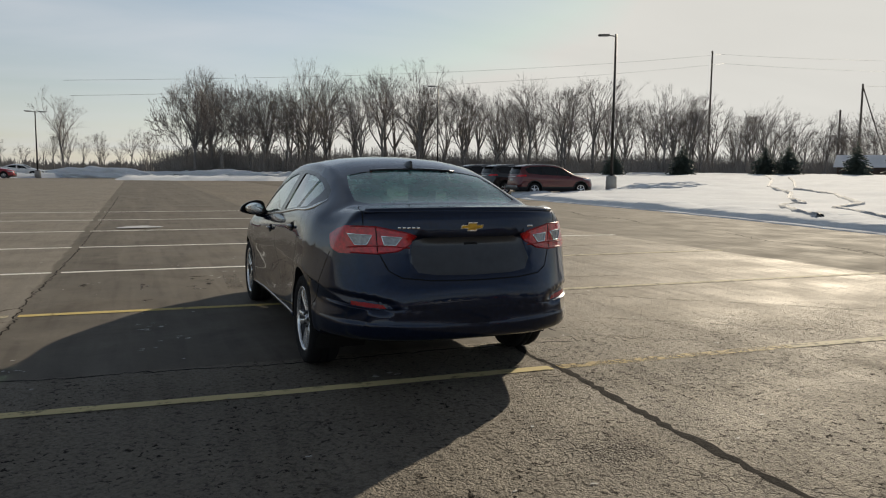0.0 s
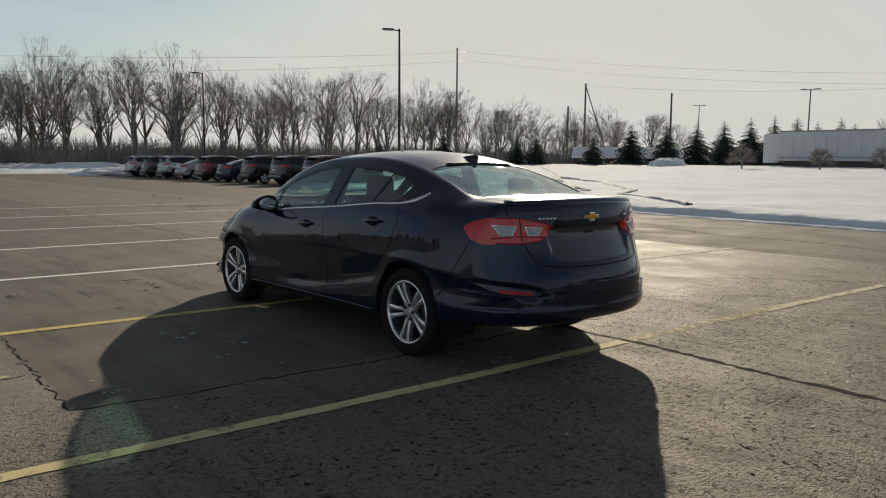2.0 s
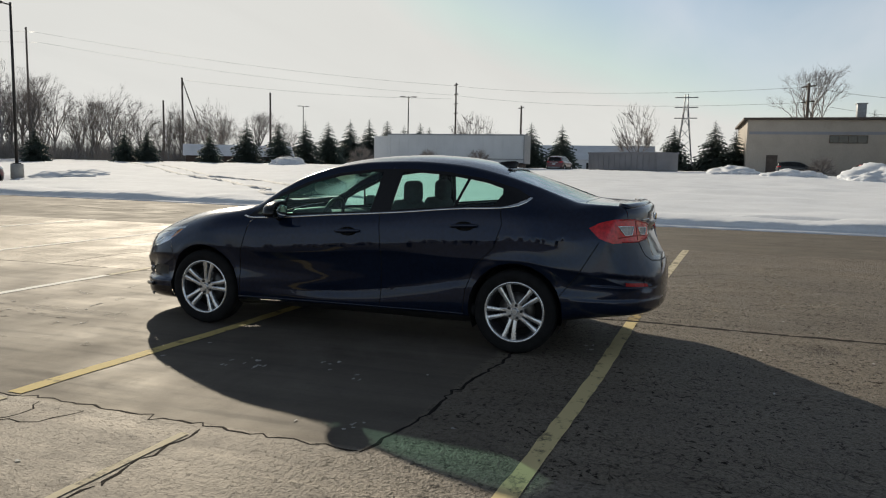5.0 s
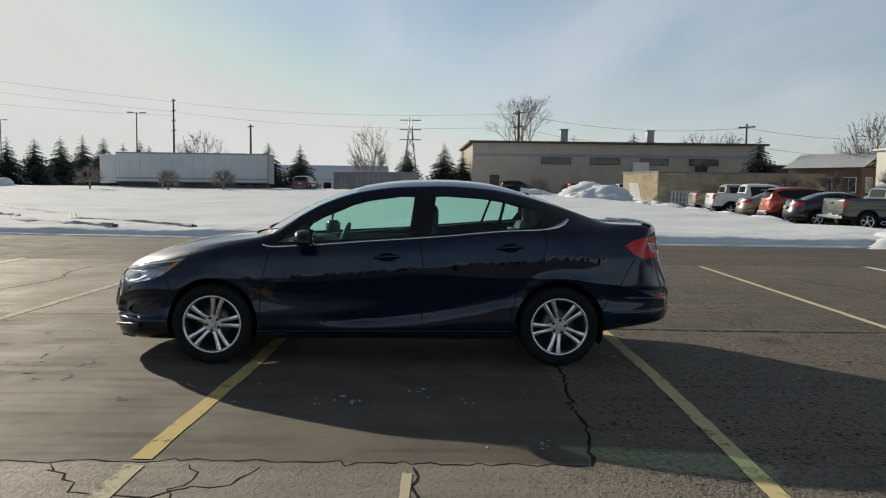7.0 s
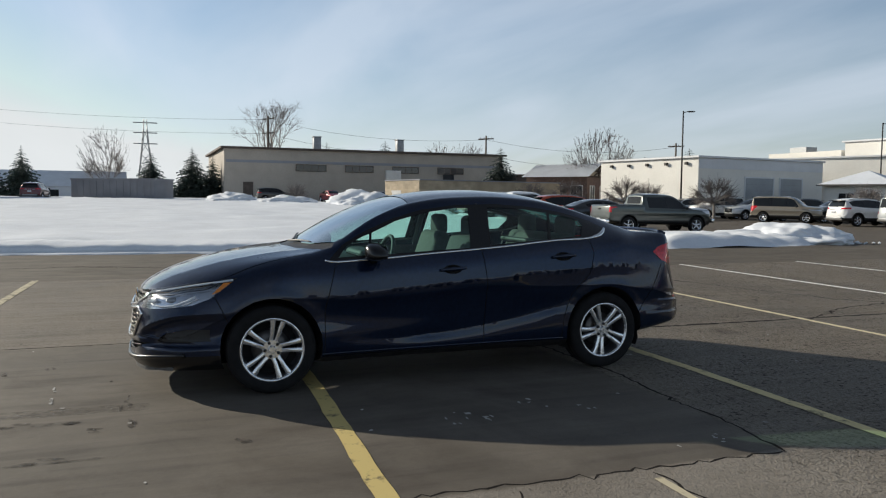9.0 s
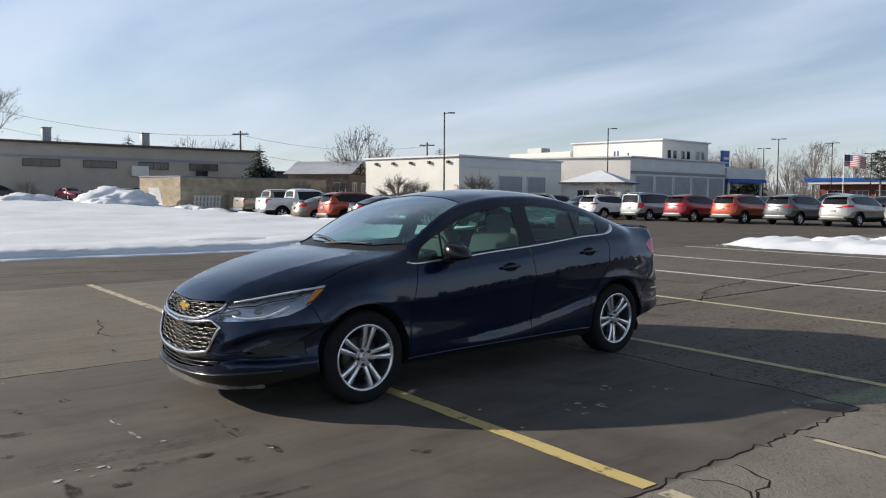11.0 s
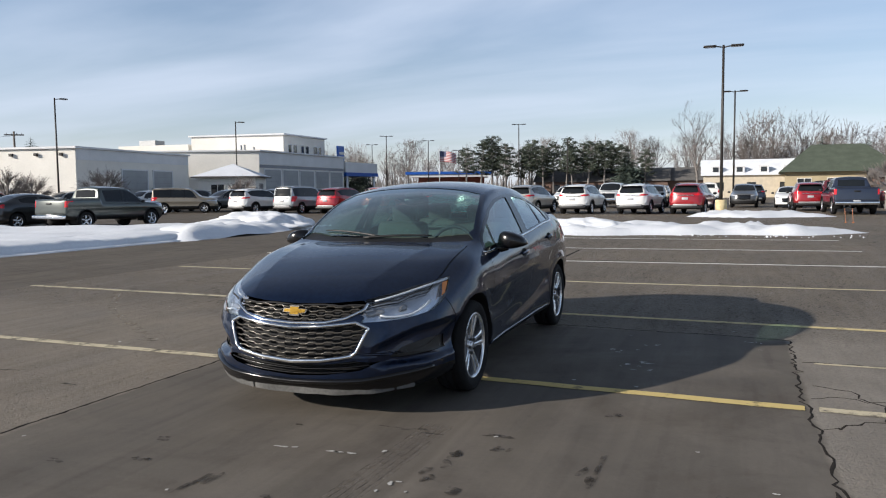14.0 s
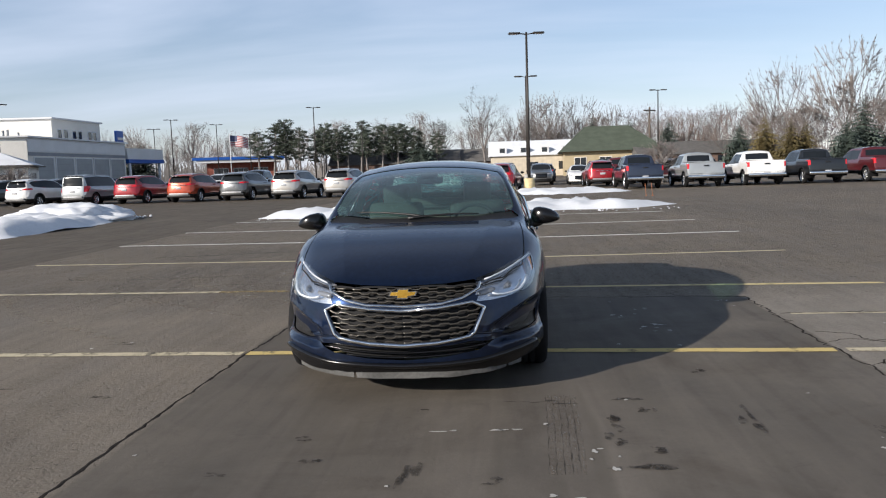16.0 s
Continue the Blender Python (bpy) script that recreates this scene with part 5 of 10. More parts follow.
    # hanging air dam in three rubber lengths, grey with road salt
    for xa, xb_ in ((-0.70, -0.62), (-0.605, 0.30), (0.315, 0.70)):
        b = bmesh.new()
        rows = []
        n_ = max(int((xb_ - xa) / 0.05), 2)
        for i in range(n_ + 1):
            x = xa + (xb_ - xa) * i / n_
            u = (abs(x) / 0.74) ** 2
            p = on_front(x, 0.190 + 0.060 * u, -0.010)[0]
            low_ = 0.138 + 0.042 * u + 0.006 * noise.noise(Vector((x * 9, 3.0, 0)))
            rows.append([b.verts.new((p.x, p.y, p.z)), b.verts.new((p.x, p.y - 0.012, low_)), b.verts.new((p.x, p.y - 0.026, low_ + 0.002)), b.verts.new((p.x, p.y - 0.02, p.z))])
        for r0, r1 in zip(rows, rows[1:]):
            for k in range(4):
                b.faces.new((r0[k], r0[(k + 1) % 4], r1[(k + 1) % 4], r1[k]))
        b.faces.new(rows[0][::-1]); b.faces.new(rows[-1])
        bmesh.ops.recalc_face_normals(b, faces=b.faces)
        part("air_dam", b, M["dirty_plastic"], car, "salt-grey rubber air dam", angle=40)

    def badge(x, y, z, w, h, facing, out):
        """A plain bow-shaped badge of two crossed slabs with a bright rim."""
        for grow, m_, d in ((1.0, M["chrome"], 0.0), (0.72, M["gold"], 0.0035)):
            b = bmesh.new()
            ww, hh, t = w / 2 * (1.0 if grow == 1 else 0.90), h / 2 * (1.0 if grow == 1 else 0.72), w * 0.09
            outline = [(-ww + t * 0.6, 0.42 * hh), (-0.38 * ww, 0.42 * hh), (-0.34 * ww, hh), (0.42 * ww, hh), (0.38 * ww, 0.42 * hh), (ww, 0.42 * hh), (ww - t * 0.6, -0.42 * hh), (0.38 * ww, -0.42 * hh), (0.34 * ww, -hh), (-0.42 * ww, -hh), (-0.38 * ww, -0.42 * hh), (-ww, -0.42 * hh)]
            vs = [b.verts.new((x - px * facing, y + facing * (out + d) - 0.05 * facing * (px / ww) ** 2 * 0.1, z + pz)) for px, pz in outline]
            fc = b.faces.new(vs)
            bmesh.ops.triangulate(b, faces=[fc])
            r = bmesh.ops.extrude_face_region(b, geom=b.faces[:])
            bmesh.ops.translate(b, verts=[v for v in r["geom"] if isinstance(v, bmesh.types.BMVert)], vec=(0, -facing * 0.008, 0))
            bmesh.ops.recalc_face_normals(b, faces=b.faces)
            part("badge" if grow < 1 else "badge_rim", b, m_, car, "gold bow-shaped badge" if grow < 1 else "chrome badge rim", smooth=False)
    pf = on_front(0, 0.648)[0]
    badge(0, pf.y, 0.648, 0.172, 0.064, 1, 0.004)
    pr = on_rear(0, 1.005)[0]
    badge(0, pr.y, 1.005, 0.160, 0.056, -1, 0.012)
    # small chrome name marks, as plain bars
    for x0, x1, nb in ((-0.47, -0.33, 5), (0.40, 0.45, 2)):
        for i in range(nb):
            xa = x0 + (x1 - x0) * (i + 0.12) / nb
            xb_ = x0 + (x1 - x0) * (i + 0.86) / nb
            p, n = on_rear((xa + xb_) / 2, 1.0)
            part("name_mark", box_bm((xa, p.y - 0.004, 0.994), (xb_, p.y + 0.004, 1.007), 0.002), M["chrome"], car, "small chrome mark")
    slot = [on_rear(-0.045 + 0.09 * i / 8, 0.898 + 0.003 * math.sin(math.pi * i / 8), 0.0) for i in range(9)]
    part("plate_light_slot", thick_ribbon([p for p, _ in slot], [n for _, n in slot], 0.007, 0.004), M["gap"], car, "narrow dark slot in the plate recess")
    # rear lip, exhaust-side tray, shark fin, wiper
    lp = [on_top(x, -2.175 + 0.30 * (abs(x) / 0.88) ** 3, 0.0) for x in [-0.63 + 1.26 * i / 24 for i in range(25)]]
    part("boot_lip", thick_ribbon([p for p, _ in lp], [Vector((0, -0.35, 1)) for _ in lp], 0.035, 0.016), M["paint"], car)
    b = bmesh.new()
    base = on_top(0, -1.04)[0].z - 0.004
    sec = []
    for i in range(9):
        u = i / 8
        y = -0.955 - 0.17 * u
        h = 0.062 * (u ** 0.8) * (1 if u < 0.88 else 1 - (u - 0.88) * 1.2)
        zb_ = on_top(0, y)[0].z - 0.004
        w = 0.024 * math.sin(math.pi * min(u * 0.8 + 0.15, 1)) + 0.004
        sec.append([b.verts.new((-w, y, zb_)), b.verts.new((-w * 0.35, y - 0.01, zb_ + h * 0.9)), b.verts.new((0, y - 0.012, zb_ + h)), b.verts.new((w * 0.35, y - 0.01, zb_ + h * 0.9)), b.verts.new((w, y, zb_))])
    for r0, r1 in zip(sec, sec[1:]):
        for k in range(4):
            b.faces.new((r0[k], r0[k + 1], r1[k + 1], r1[k]))
    b.faces.new(sec[-1]); b.faces.new(sec[0][::-1])
    bmesh.ops.recalc_face_normals(b, faces=b.faces)
    part("roof_antenna", b, M["gloss_black"], car, "black shark-fin antenna")
    hm = [on_top(x, -1.145, 0.003) for x in [-0.33 + 0.66 * i / 10 for i in range(11)]]
    part("high_brake_light", thick_ribbon([p for p, _ in hm], [n for _, n in hm], 0.016, 0.006), M["gloss_black"], car, "dark strip over the rear window")
    for x0, x1, y0, y1 in ((-0.02, 0.50, 1.05, 0.915), (0.10, -0.42, 1.07, 0.985)):
        w = [on_top(x0 + (x1 - x0) * i / 10, y0 + (y1 - y0) * i / 10, 0.008) for i in range(11)]
        part("wiper", tube_bm([p for p, _ in w], [0.011 - 0.006 * i / 10 for i in range(11)], 6), M["trim_black"], car, "black wiper")
    # door dings: a shallow bright dent low on the rear door is only relief in the sheet; the side skirt line
    for sd in (-1, 1):
        sk = [on_side(1.0 - 1.96 * i / 20, 0.262 + 0.008 * i / 20, sd, 0.002) for i in range(21)]
        part("side_skirt", thick_ribbon([p for p, _ in sk], [n for _, n in sk], 0.007, 0.006), M["paint"], car)

    # cabin
    b = bmesh.new()
    hl_ = [[b.verts.new(on_top(-0.5 + 1.0 * i / 10, 0.12 - 1.16 * j / 12, -0.03)[0]) for j in range(13)] for i in range(11)]
    for i in range(10):
        for j in range(12):
            b.faces.new((hl_[i][j], hl_[i][j + 1], hl_[i + 1][j + 1], hl_[i + 1][j]))
    part("headliner", b, M["liner"], car, "pale grey headliner")
    def seat(x, y, rear=False):
        w = 0.25 if not rear else 0.58
        st = part("rear_bench" if rear else "front_seat", box_bm((x - w, y - 0.25, 0.36), (x + w, y + 0.27, 0.56), 0.05), M["seat"], car)
        b = box_bm((x - w, -0.07, 0), (x + w, 0.07, 0.62), 0.055)
        bmesh.ops.rotate(b, verts=b.verts, cent=(x, 0, 0), matrix=Matrix.Rotation(radians(20), 3, "X"))
        bmesh.ops.translate(b, verts=b.verts, vec=(0, y - 0.24, 0.50))
        part("seat_back", b, M["seat_light"], st)
        for hx in ((x,) if not rear else (-0.36, 0.36)):
            b = box_bm((hx - 0.125, y - 0.52, 1.05), (hx + 0.125, y - 0.42, 1.24), 0.045, segs=3)
            part("headrest", b, M["seat"], st)
            part("headrest_post", tube_bm([(hx, y - 0.46, 0.95), (hx, y - 0.47, 1.08)], 0.02, 6), M["chrome"], st)
    seat(-0.37, 0.12); seat(0.37, 0.12); seat(0, -0.78, True)
    b = box_bm((-0.72, 0.52, 0.55), (0.72, 0.98, 0.93), 0.08, segs=3)
    part("dashboard", b, M["dash"], car)
    b = box_bm((-0.62, 0.50, 0.90), (-0.14, 0.66, 0.985), 0.045, segs=3)
    part("instrument_hood", b, M["dash"], car)
    b = bmesh.new()
    ring = [Vector((-0.37 + 0.185 * math.cos(a), 0.40 - 0.06 * math.sin(a), 0.90 + 0.175 * math.sin(a))) for a in [math.tau * i / 28 for i in range(29)]]
    tube_bm(ring, 0.016, 8, b, caps=False)
    tube_bm([(-0.37, 0.42, 0.90), (-0.37, 0.62, 0.82)], 0.05, 8, b)
    tube_bm([(-0.53, 0.40, 0.90), (-0.21, 0.40, 0.90)], 0.022, 6, b)
    part("steering_wheel", b, M["dash"], car)
    part("rear_shelf", box_bm((-0.60, -1.70, 0.98), (0.60, -1.08, 1.02), 0.015), M["dash"], car)
    part("cabin_floor", box_bm((-0.78, -1.15, 0.24), (0.78, 1.0, 0.33), 0.02), M["dash"], car)
    part("rear_view_mirror", box_bm((-0.11, 0.245, 1.255), (0.11, 0.285, 1.315), 0.018), M["gloss_black"], car)
    part("sensor_housing", box_bm((-0.07, 0.27, 1.31), (0.07, 0.36, 1.36), 0.02), M["dash"], car)
    for sd in (-1, 1):
        part("belt_pillar", tube_bm([(sd * 0.74, -0.24, 0.95), (sd * 0.68, -0.27, 1.15), (sd * 0.60, -0.29, 1.33)], 0.035, 6, flat=0.5), M["dash"], car)
        part("door_card", box_bm((sd * 0.80 - 0.012, -1.0, 0.40), (sd * 0.80 + 0.012, 0.90, 0.93), 0.008), M["dash"], car)

    # wheels
    def wheel(x, y, sd):
        w = part("wheel", lathe_bm([(-0.092, 0.225), (-0.105, 0.245), (-0.108, 0.275), (-0.095, 0.300), (-0.07, 0.310), (-0.03, 0.312), (-0.028, 0.306), (-0.02, 0.306), (-0.018, 0.312), (0.018, 0.312), (0.02, 0.306), (0.028, 0.306), (0.03, 0.312), (0.07, 0.310), (0.095, 0.300), (0.108, 0.275), (0.105, 0.245), (0.092, 0.225)], 44), M["tyre"], car, "black tyre")
        rim = part("rim", lathe_bm([(0.094, 0.226), (0.098, 0.223), (0.097, 0.214), (0.088, 0.207), (0.070, 0.204), (0.070, 0.214)], 44), M["alloy"], w, "silver alloy rim")
        part("rim_barrel", lathe_bm([(0.071, 0.2045), (0.04, 0.199), (-0.04, 0.193), (-0.09, 0.212)], 44), M["alloy_dark"], w, "shaded inner barrel")
        b = bmesh.new()
        for k in range(5):
            for off in (-1, 1):
                a0 = math.tau * k / 5 + math.pi / 2
                ax = Vector((0, math.cos(a0), math.sin(a0)))
                tx = Vector((0, -math.sin(a0), math.cos(a0)))
                pts = []
                for r_, o_, d_, hw in ((0.040, 0.017, 0.066, 0.017), (0.085, 0.0195, 0.074, 0.0150), (0.15, 0.0275, 0.083, 0.0175), (0.208, 0.0385, 0.086, 0.0225)):
                    c0 = ax * r_ + tx * off * o_
                    pts.append((c0, d_, hw))
                rings = []
                for c0, d_, hw in pts:
                    rings.append([b.verts.new(c0 + tx * hw + Vector((d_ - 0.035, 0, 0))), b.verts.new(c0 + tx * hw * 0.85 + Vector((d_ - 0.004, 0, 0))), b.verts.new(c0 + tx * hw * 0.45 + Vector((d_, 0, 0))), b.verts.new(c0 - tx * hw * 0.45 + Vector((d_, 0, 0))), b.verts.new(c0 - tx * hw * 0.85 + Vector((d_ - 0.004, 0, 0))), b.verts.new(c0 - tx * hw + Vector((d_ - 0.035, 0, 0)))])
                for r0, r1 in zip(rings, rings[1:]):
                    for q in range(5):
                        b.faces.new((r0[q], r0[q + 1], r1[q + 1], r1[q]))
        bmesh.ops.recalc_face_normals(b, faces=b.faces)
        part("spokes", b, M["alloy"], w, "five pairs of silver spokes", angle=28)
        b = lathe_bm([(0.084, 0.0005), (0.084, 0.022), (0.079, 0.027), (0.070, 0.029), (0.070, 0.066), (0.05, 0.070)], 24)
        part("hub_cap", b, M["alloy"], w, angle=35)
        for k in range(5):
            a0 = math.tau * (k + 0.5) / 5 + math.pi / 2
            b = lathe_bm([(0.084, 0.0005), (0.084, 0.009), (0.066, 0.0135)], 8)
            bmesh.ops.translate(b, verts=b.verts, vec=(0, 0.050 * math.cos(a0), 0.050 * math.sin(a0)))
            part("wheel_nut", b, M["trim_black"], w)
        part("brake_disc", lathe_bm([(0.012, 0.06), (0.012, 0.135), (-0.012, 0.135)], 28), M["brake"], w)
        # added near-black disc standing in for the shade inside the wheel
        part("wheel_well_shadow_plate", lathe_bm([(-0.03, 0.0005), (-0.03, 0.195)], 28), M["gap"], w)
        w.matrix_local = Matrix.Translation((x, y, HUB_Z)) @ (Matrix.Identity(4) if sd > 0 else Matrix.Rotation(math.pi, 4, "Z")) @ Matrix.Rotation(radians(-12 if y > 0 else 25), 4, "X")
    for sd in (-1, 1):
        for y in (HUB_Y, -HUB_Y):
            wheel(sd * 0.772, y, sd)
    return car


sedan = build_sedan()

# ---- ground, markings and snow ----
bm = bmesh.new()
g_ = [bm.verts.new(v) for v in ((-2500, -2500, 0), (2500, -2500, 0), (2500, 2500, 0), (-2500, 2500, 0))]
bm.faces.new(g_)
ground = tagged(part("ground", bm, M["asphalt"], smooth=False), "weathered grey asphalt car park with worn patches", "ground", kind="structure")


def painted_line(x0, y0, x1, y1, w, m_, label):
    """A painted strip with slightly ragged edges, 4 mm above the asphalt."""
    rng = random.Random(int((x0 * 7 + y0 * 13) * 100))
    d = Vector((x1 - x0, y1 - y0, 0))
    n_ = max(int(d.length / 0.12), 2)
    o = Vector((-d.y, d.x, 0)).normalized() * w / 2
    b = bmesh.new()
    a = Vector((x0, y0, 0.004))
    rows = []
    for i in range(n_ + 1):
        p = a + d * i / n_
        rows.append((b.verts.new(p + o * rng.uniform(0.86, 1.06)), b.verts.new(p - o * rng.uniform(0.86, 1.06))))
    for r0, r1 in zip(rows, rows[1:]):
        b.faces.new((r0[0], r0[1], r1[1], r1[0]))
    ob = part("painted_line", b, m_, smooth=False)
    return tagged(ob, label, "road marking", "parking lines", "structure")


SL = -0.030                       # the bays run slightly askew to the car


def bay_y(k, x):
    return 1.03 - 3.05 * k + SL * (x + 1)


def bay(k, x0, x1, w, m_, label):
    painted_line(x0, bay_y(k, x0), x1, bay_y(k, x1), w, m_, label)


YEL, WHT = "worn yellow parking line on grey asphalt", "thin worn white parking line on asphalt"
painted_line(-2.94, 1.13, -0.8, 1.025, 0.115, M["line_yellow"], YEL)
painted_line(-0.8, 1.025, 1.40, 0.99, 0.115, M["line_yellow"], YEL)
painted_line(1.44, 0.99, 7.55, 0.82, 0.11, M["line_worn_glare"], YEL)
painted_line(-6.5, 1.22, -3.02, 1.13, 0.11, M["line_worn_glare"], YEL)
painted_line(-4.68, -1.84, -1.2, -2.01, 0.105, M["line_pale"], YEL)
painted_line(-1.2, -2.01, 0.70, -2.05, 0.105, M["line_pale"], YEL)
painted_line(0.76, -2.05, 2.8, -2.12, 0.11, M["line_in_glare"], "faded yellow parking line on old asphalt")
painted_line(2.8, -2.12, 7.4, -2.33, 0.11, M["line_worn_glare"], YEL)
painted_line(-3.12, -0.21, -5.6, -0.16, 0.05, M["line_worn_glare"], "scuffed remains of a yellow line")
painted_line(-4.83, -5.09, -0.8, -4.97, 0.085, M["line_cream"], YEL)
painted_line(-0.8, -4.97, 7.2, -5.41, 0.085, M["line_cream"], YEL)
for ys in ((-8.43, -8.22, -8.65), (-11.85, -11.5, -11.95), (-15.4, -15.2, -15.6)):
    painted_line(-5.15, ys[0], 0.6, ys[1], 0.115, M["line_white"], WHT)
    painted_line(0.6, ys[1], 7.4, ys[2], 0.115, M["line_white"], WHT)
for k, y in ((-1, 4.08), (-2, 7.30), (-3, 10.7), (-4, 14.2), (-5, 17.8)):
    painted_line(-7.5, y + 0.12, -2.95, y + 0.04, 0.11, M["line_white"], WHT)
    painted_line(-2.84, y + 0.04, 0.9, y - 0.047, 0.11, M["line_white"], WHT)
    painted_line(0.95, y - 0.048, 7.5 if k > -4 else 5.5, y - 0.2, 0.11, M["line_worn_glare" if k == -1 else "line_white"], WHT)


def crack(pts, w, label="black filled crack across the asphalt", jag=0.02, seed=1, m_="tar", lift=0.0025):
    """A wandering crack of uneven width, its filler standing a little proud."""
    rng = random.Random(seed)
    path = []
    for (a, b_) in zip(pts, pts[1:]):
        a, b_ = Vector((*a, 0)), Vector((*b_, 0))
        n_ = max(int((b_ - a).length / 0.06), 1)
        for i in range(n_):
            path.append(a.lerp(b_, i / n_) + Vector((rng.gauss(0, jag), rng.gauss(0, jag), 0)) * 0.5)
    path.append(Vector((*pts[-1], 0)))
    b = bmesh.new()
    rows = []
    for i, p in enumerate(path):
        d = (path[min(i + 1, len(path) - 1)] - path[max(i - 1, 0)]).normalized()
        o = Vector((-d.y, d.x, 0)) * w * rng.uniform(0.35, 1.0) * (0.4 if i in (0, len(path) - 1) else 1)
        rows.append((b.verts.new(p + o + Vector((0, 0, 0.0005))), b.verts.new(p + Vector((0, 0, lift))), b.verts.new(p - o + Vector((0, 0, 0.0005)))))
    for r0, r1 in zip(rows, rows[1:]):
        for k in range(2):
            b.faces.new((r0[k], r0[k + 1], r1[k + 1], r1[k]))
    return tagged(part("crack", b, M[m_]), label, "crack", "cracks in the paving", "structure")


crack([(0.80, -1.35), (0.73, -1.66), (0.76, -2.21), (0.70, -2.88), (0.68, -3.42), (0.68, -3.81), (0.66, -4.24), (0.66, -5.0), (0.60, -7.5), (0.66, -11.0)], 0.044, "wide black joint between two asphalt pours", 0.012, 1)
crack([(1.34, -1.0), (1.36, 0.24), (1.41, 1.03), (1.44, 3.6), (1.40, 7.0), (1.46, 12.0)], 0.016, jag=0.012, seed=2)
crack([(-2.98, 2.6), (-2.95, 1.0), (-2.98, -0.2), (-3.01, -1.12)], 0.012, jag=0.03, seed=3)
crack([(-2.95, 2.5), (-2.90, 4.0), (-2.82, 7.4), (-2.75, 14.0), (-2.7, 30.0)], 0.013, jag=0.03, seed=4)
crack([(-3.01, -1.12), (-2.44, -1.24), (-1.9, -1.24), (-1.4, -1.30), (-0.9, -1.35), (0.2, -1.30), (0.8, -1.35)], 0.014, jag=0.02, seed=5)
crack([(-3.78, -0.27), (-3.04, -0.24)], 0.013, jag=0.03, seed=6)
crack([(-5.5, -0.5), (-4.6, -0.25), (-3.78, -0.27)], 0.013, jag=0.04, seed=7)
crack([(-3.05, 0.45), (-3.25, 0.62), (-3.4, 0.95), (-3.32, 1.3), (-3.0, 1.55)], 0.010, jag=0.05, seed=8)
crack([(-3.4, 0.95), (-3.7, 1.15), (-4.1, 1.05)], 0.008, jag=0.05, seed=9)
crack([(-2.98, 0.88), (-3.2, 0.80), (-3.5, 0.86)], 0.008, jag=0.04, seed=10)
crack([(3.9, 1.72), (3.44, 1.79), (3.0, 1.95), (2.7, 1.9)], 0.010, jag=0.04, seed=11)
crack([(1.5, 5.35), (2.6, 5.4), (3.38, 5.2), (3.9, 5.06), (4.69, 5.05), (5.3, 5.3), (6.15, 5.34), (7.4, 5.08)], 0.016, jag=0.04, seed=12)
crack([(0.97, -1.32), (1.28, -1.40)], 0.014, jag=0.02, seed=13)
crack([(-4.0, -8.6), (0.4, -8.5), (1.9, -7.0), (5.5, -6.2)], 0.016, jag=0.06, seed=14)
crack([(0.5, -5.0), (1.2, -6.3), (1.6, -9.0), (1.9, -14.0)], 0.02, jag=0.05, seed=15)
for i, (x, y) in enumerate(((9.5, 2.0), (9.2, -1.0), (10.4, 10.0), (4.0, 14.0), (6.0, 20.0))):
    crack([(x, y), (x + 0.5, y + 1.4), (x + 0.2, y + 3.1), (x + 0.9, y + 5.0)], 0.014, jag=0.08, seed=200 + i)


def blot(x, y, rx, ry, m_, label, seed, cat="stain", z=0.0035):
    rng = random.Random(seed)
    b = bmesh.new()
    ph = [rng.uniform(0, 6.28) for _ in range(4)]
    n_ = 22
    ring = []
    for i in range(n_):
        t = math.tau * i / n_
        r = 1 + 0.22 * math.sin(2 * t + ph[0]) + 0.18 * math.sin(3 * t + ph[1]) + 0.12 * math.sin(5 * t + ph[2])
        ring.append(b.verts.new((x + rx * r * math.cos(t), y + ry * r * math.sin(t), z)))
    b.faces.new(ring)
    return tagged(part("stain", b, m_, smooth=False), label, cat, "stains on the paving", "structure")


TREAD = (-0.99, 2.15, 3.35)
OIL = "dark oil stain on the asphalt"
for i, (x, y, rx, ry) in enumerate(((0.43, 2.88, 0.055, 0.035), (0.35, 3.17, 0.05, 0.04), (-0.81, 2.30, 0.14, 0.03), (-1.13, 2.62, 0.06, 0.10), (-1.13, 2.90, 0.06, 0.11), (-0.16, 3.32, 0.05, 0.16), (-0.54, 3.44, 0.05, 0.04), (-1.32, 3.05, 0.07, 0.05), (-1.25, 3.25, 0.16, 0.07), (-1.85, 1.65, 0.07, 0.05), (-1.30, 2.25, 0.07, 0.05), (-1.38, 2.45, 0.06, 0.06), (1.0, 3.9, 0.09, 0.03), (0.75, 3.35, 0.05, 0.03), (-0.10, 2.42, 0.04, 0.02), (-1.9, 2.6, 0.05, 0.25), (-2.55, 2.9, 0.06, 0.22), (2.6, 0.6, 0.12, 0.05), (1.95, 2.1, 0.10, 0.05))):
    for k in range(4):
        rng = random.Random(i * 11 + k)
        blot(x + rng.gauss(0, rx * 0.5), y + rng.gauss(0, ry * 0.5), rx * rng.uniform(0.22, 0.55), ry * rng.uniform(0.22, 0.55), M["oil"], OIL, 300 + i * 7 + k, z=0.0031 + 0.0002 * k)
for i in range(5):
    for k, (m_, w) in enumerate((("dust", 0.016), ("oil", 0.004))):
        x0 = TREAD[0] + 0.036 * i + 0.018 * k
        crack([(x0, TREAD[1]), (x0 + 0.02, (TREAD[1] + TREAD[2]) / 2), (x0 + 0.05, TREAD[2])], w, "faint tread print of a tyre in the dust", 0.004, 600 + 2 * i + k, m_, 0.001)
SALT = "pale scraps of dried salt and ice on asphalt"
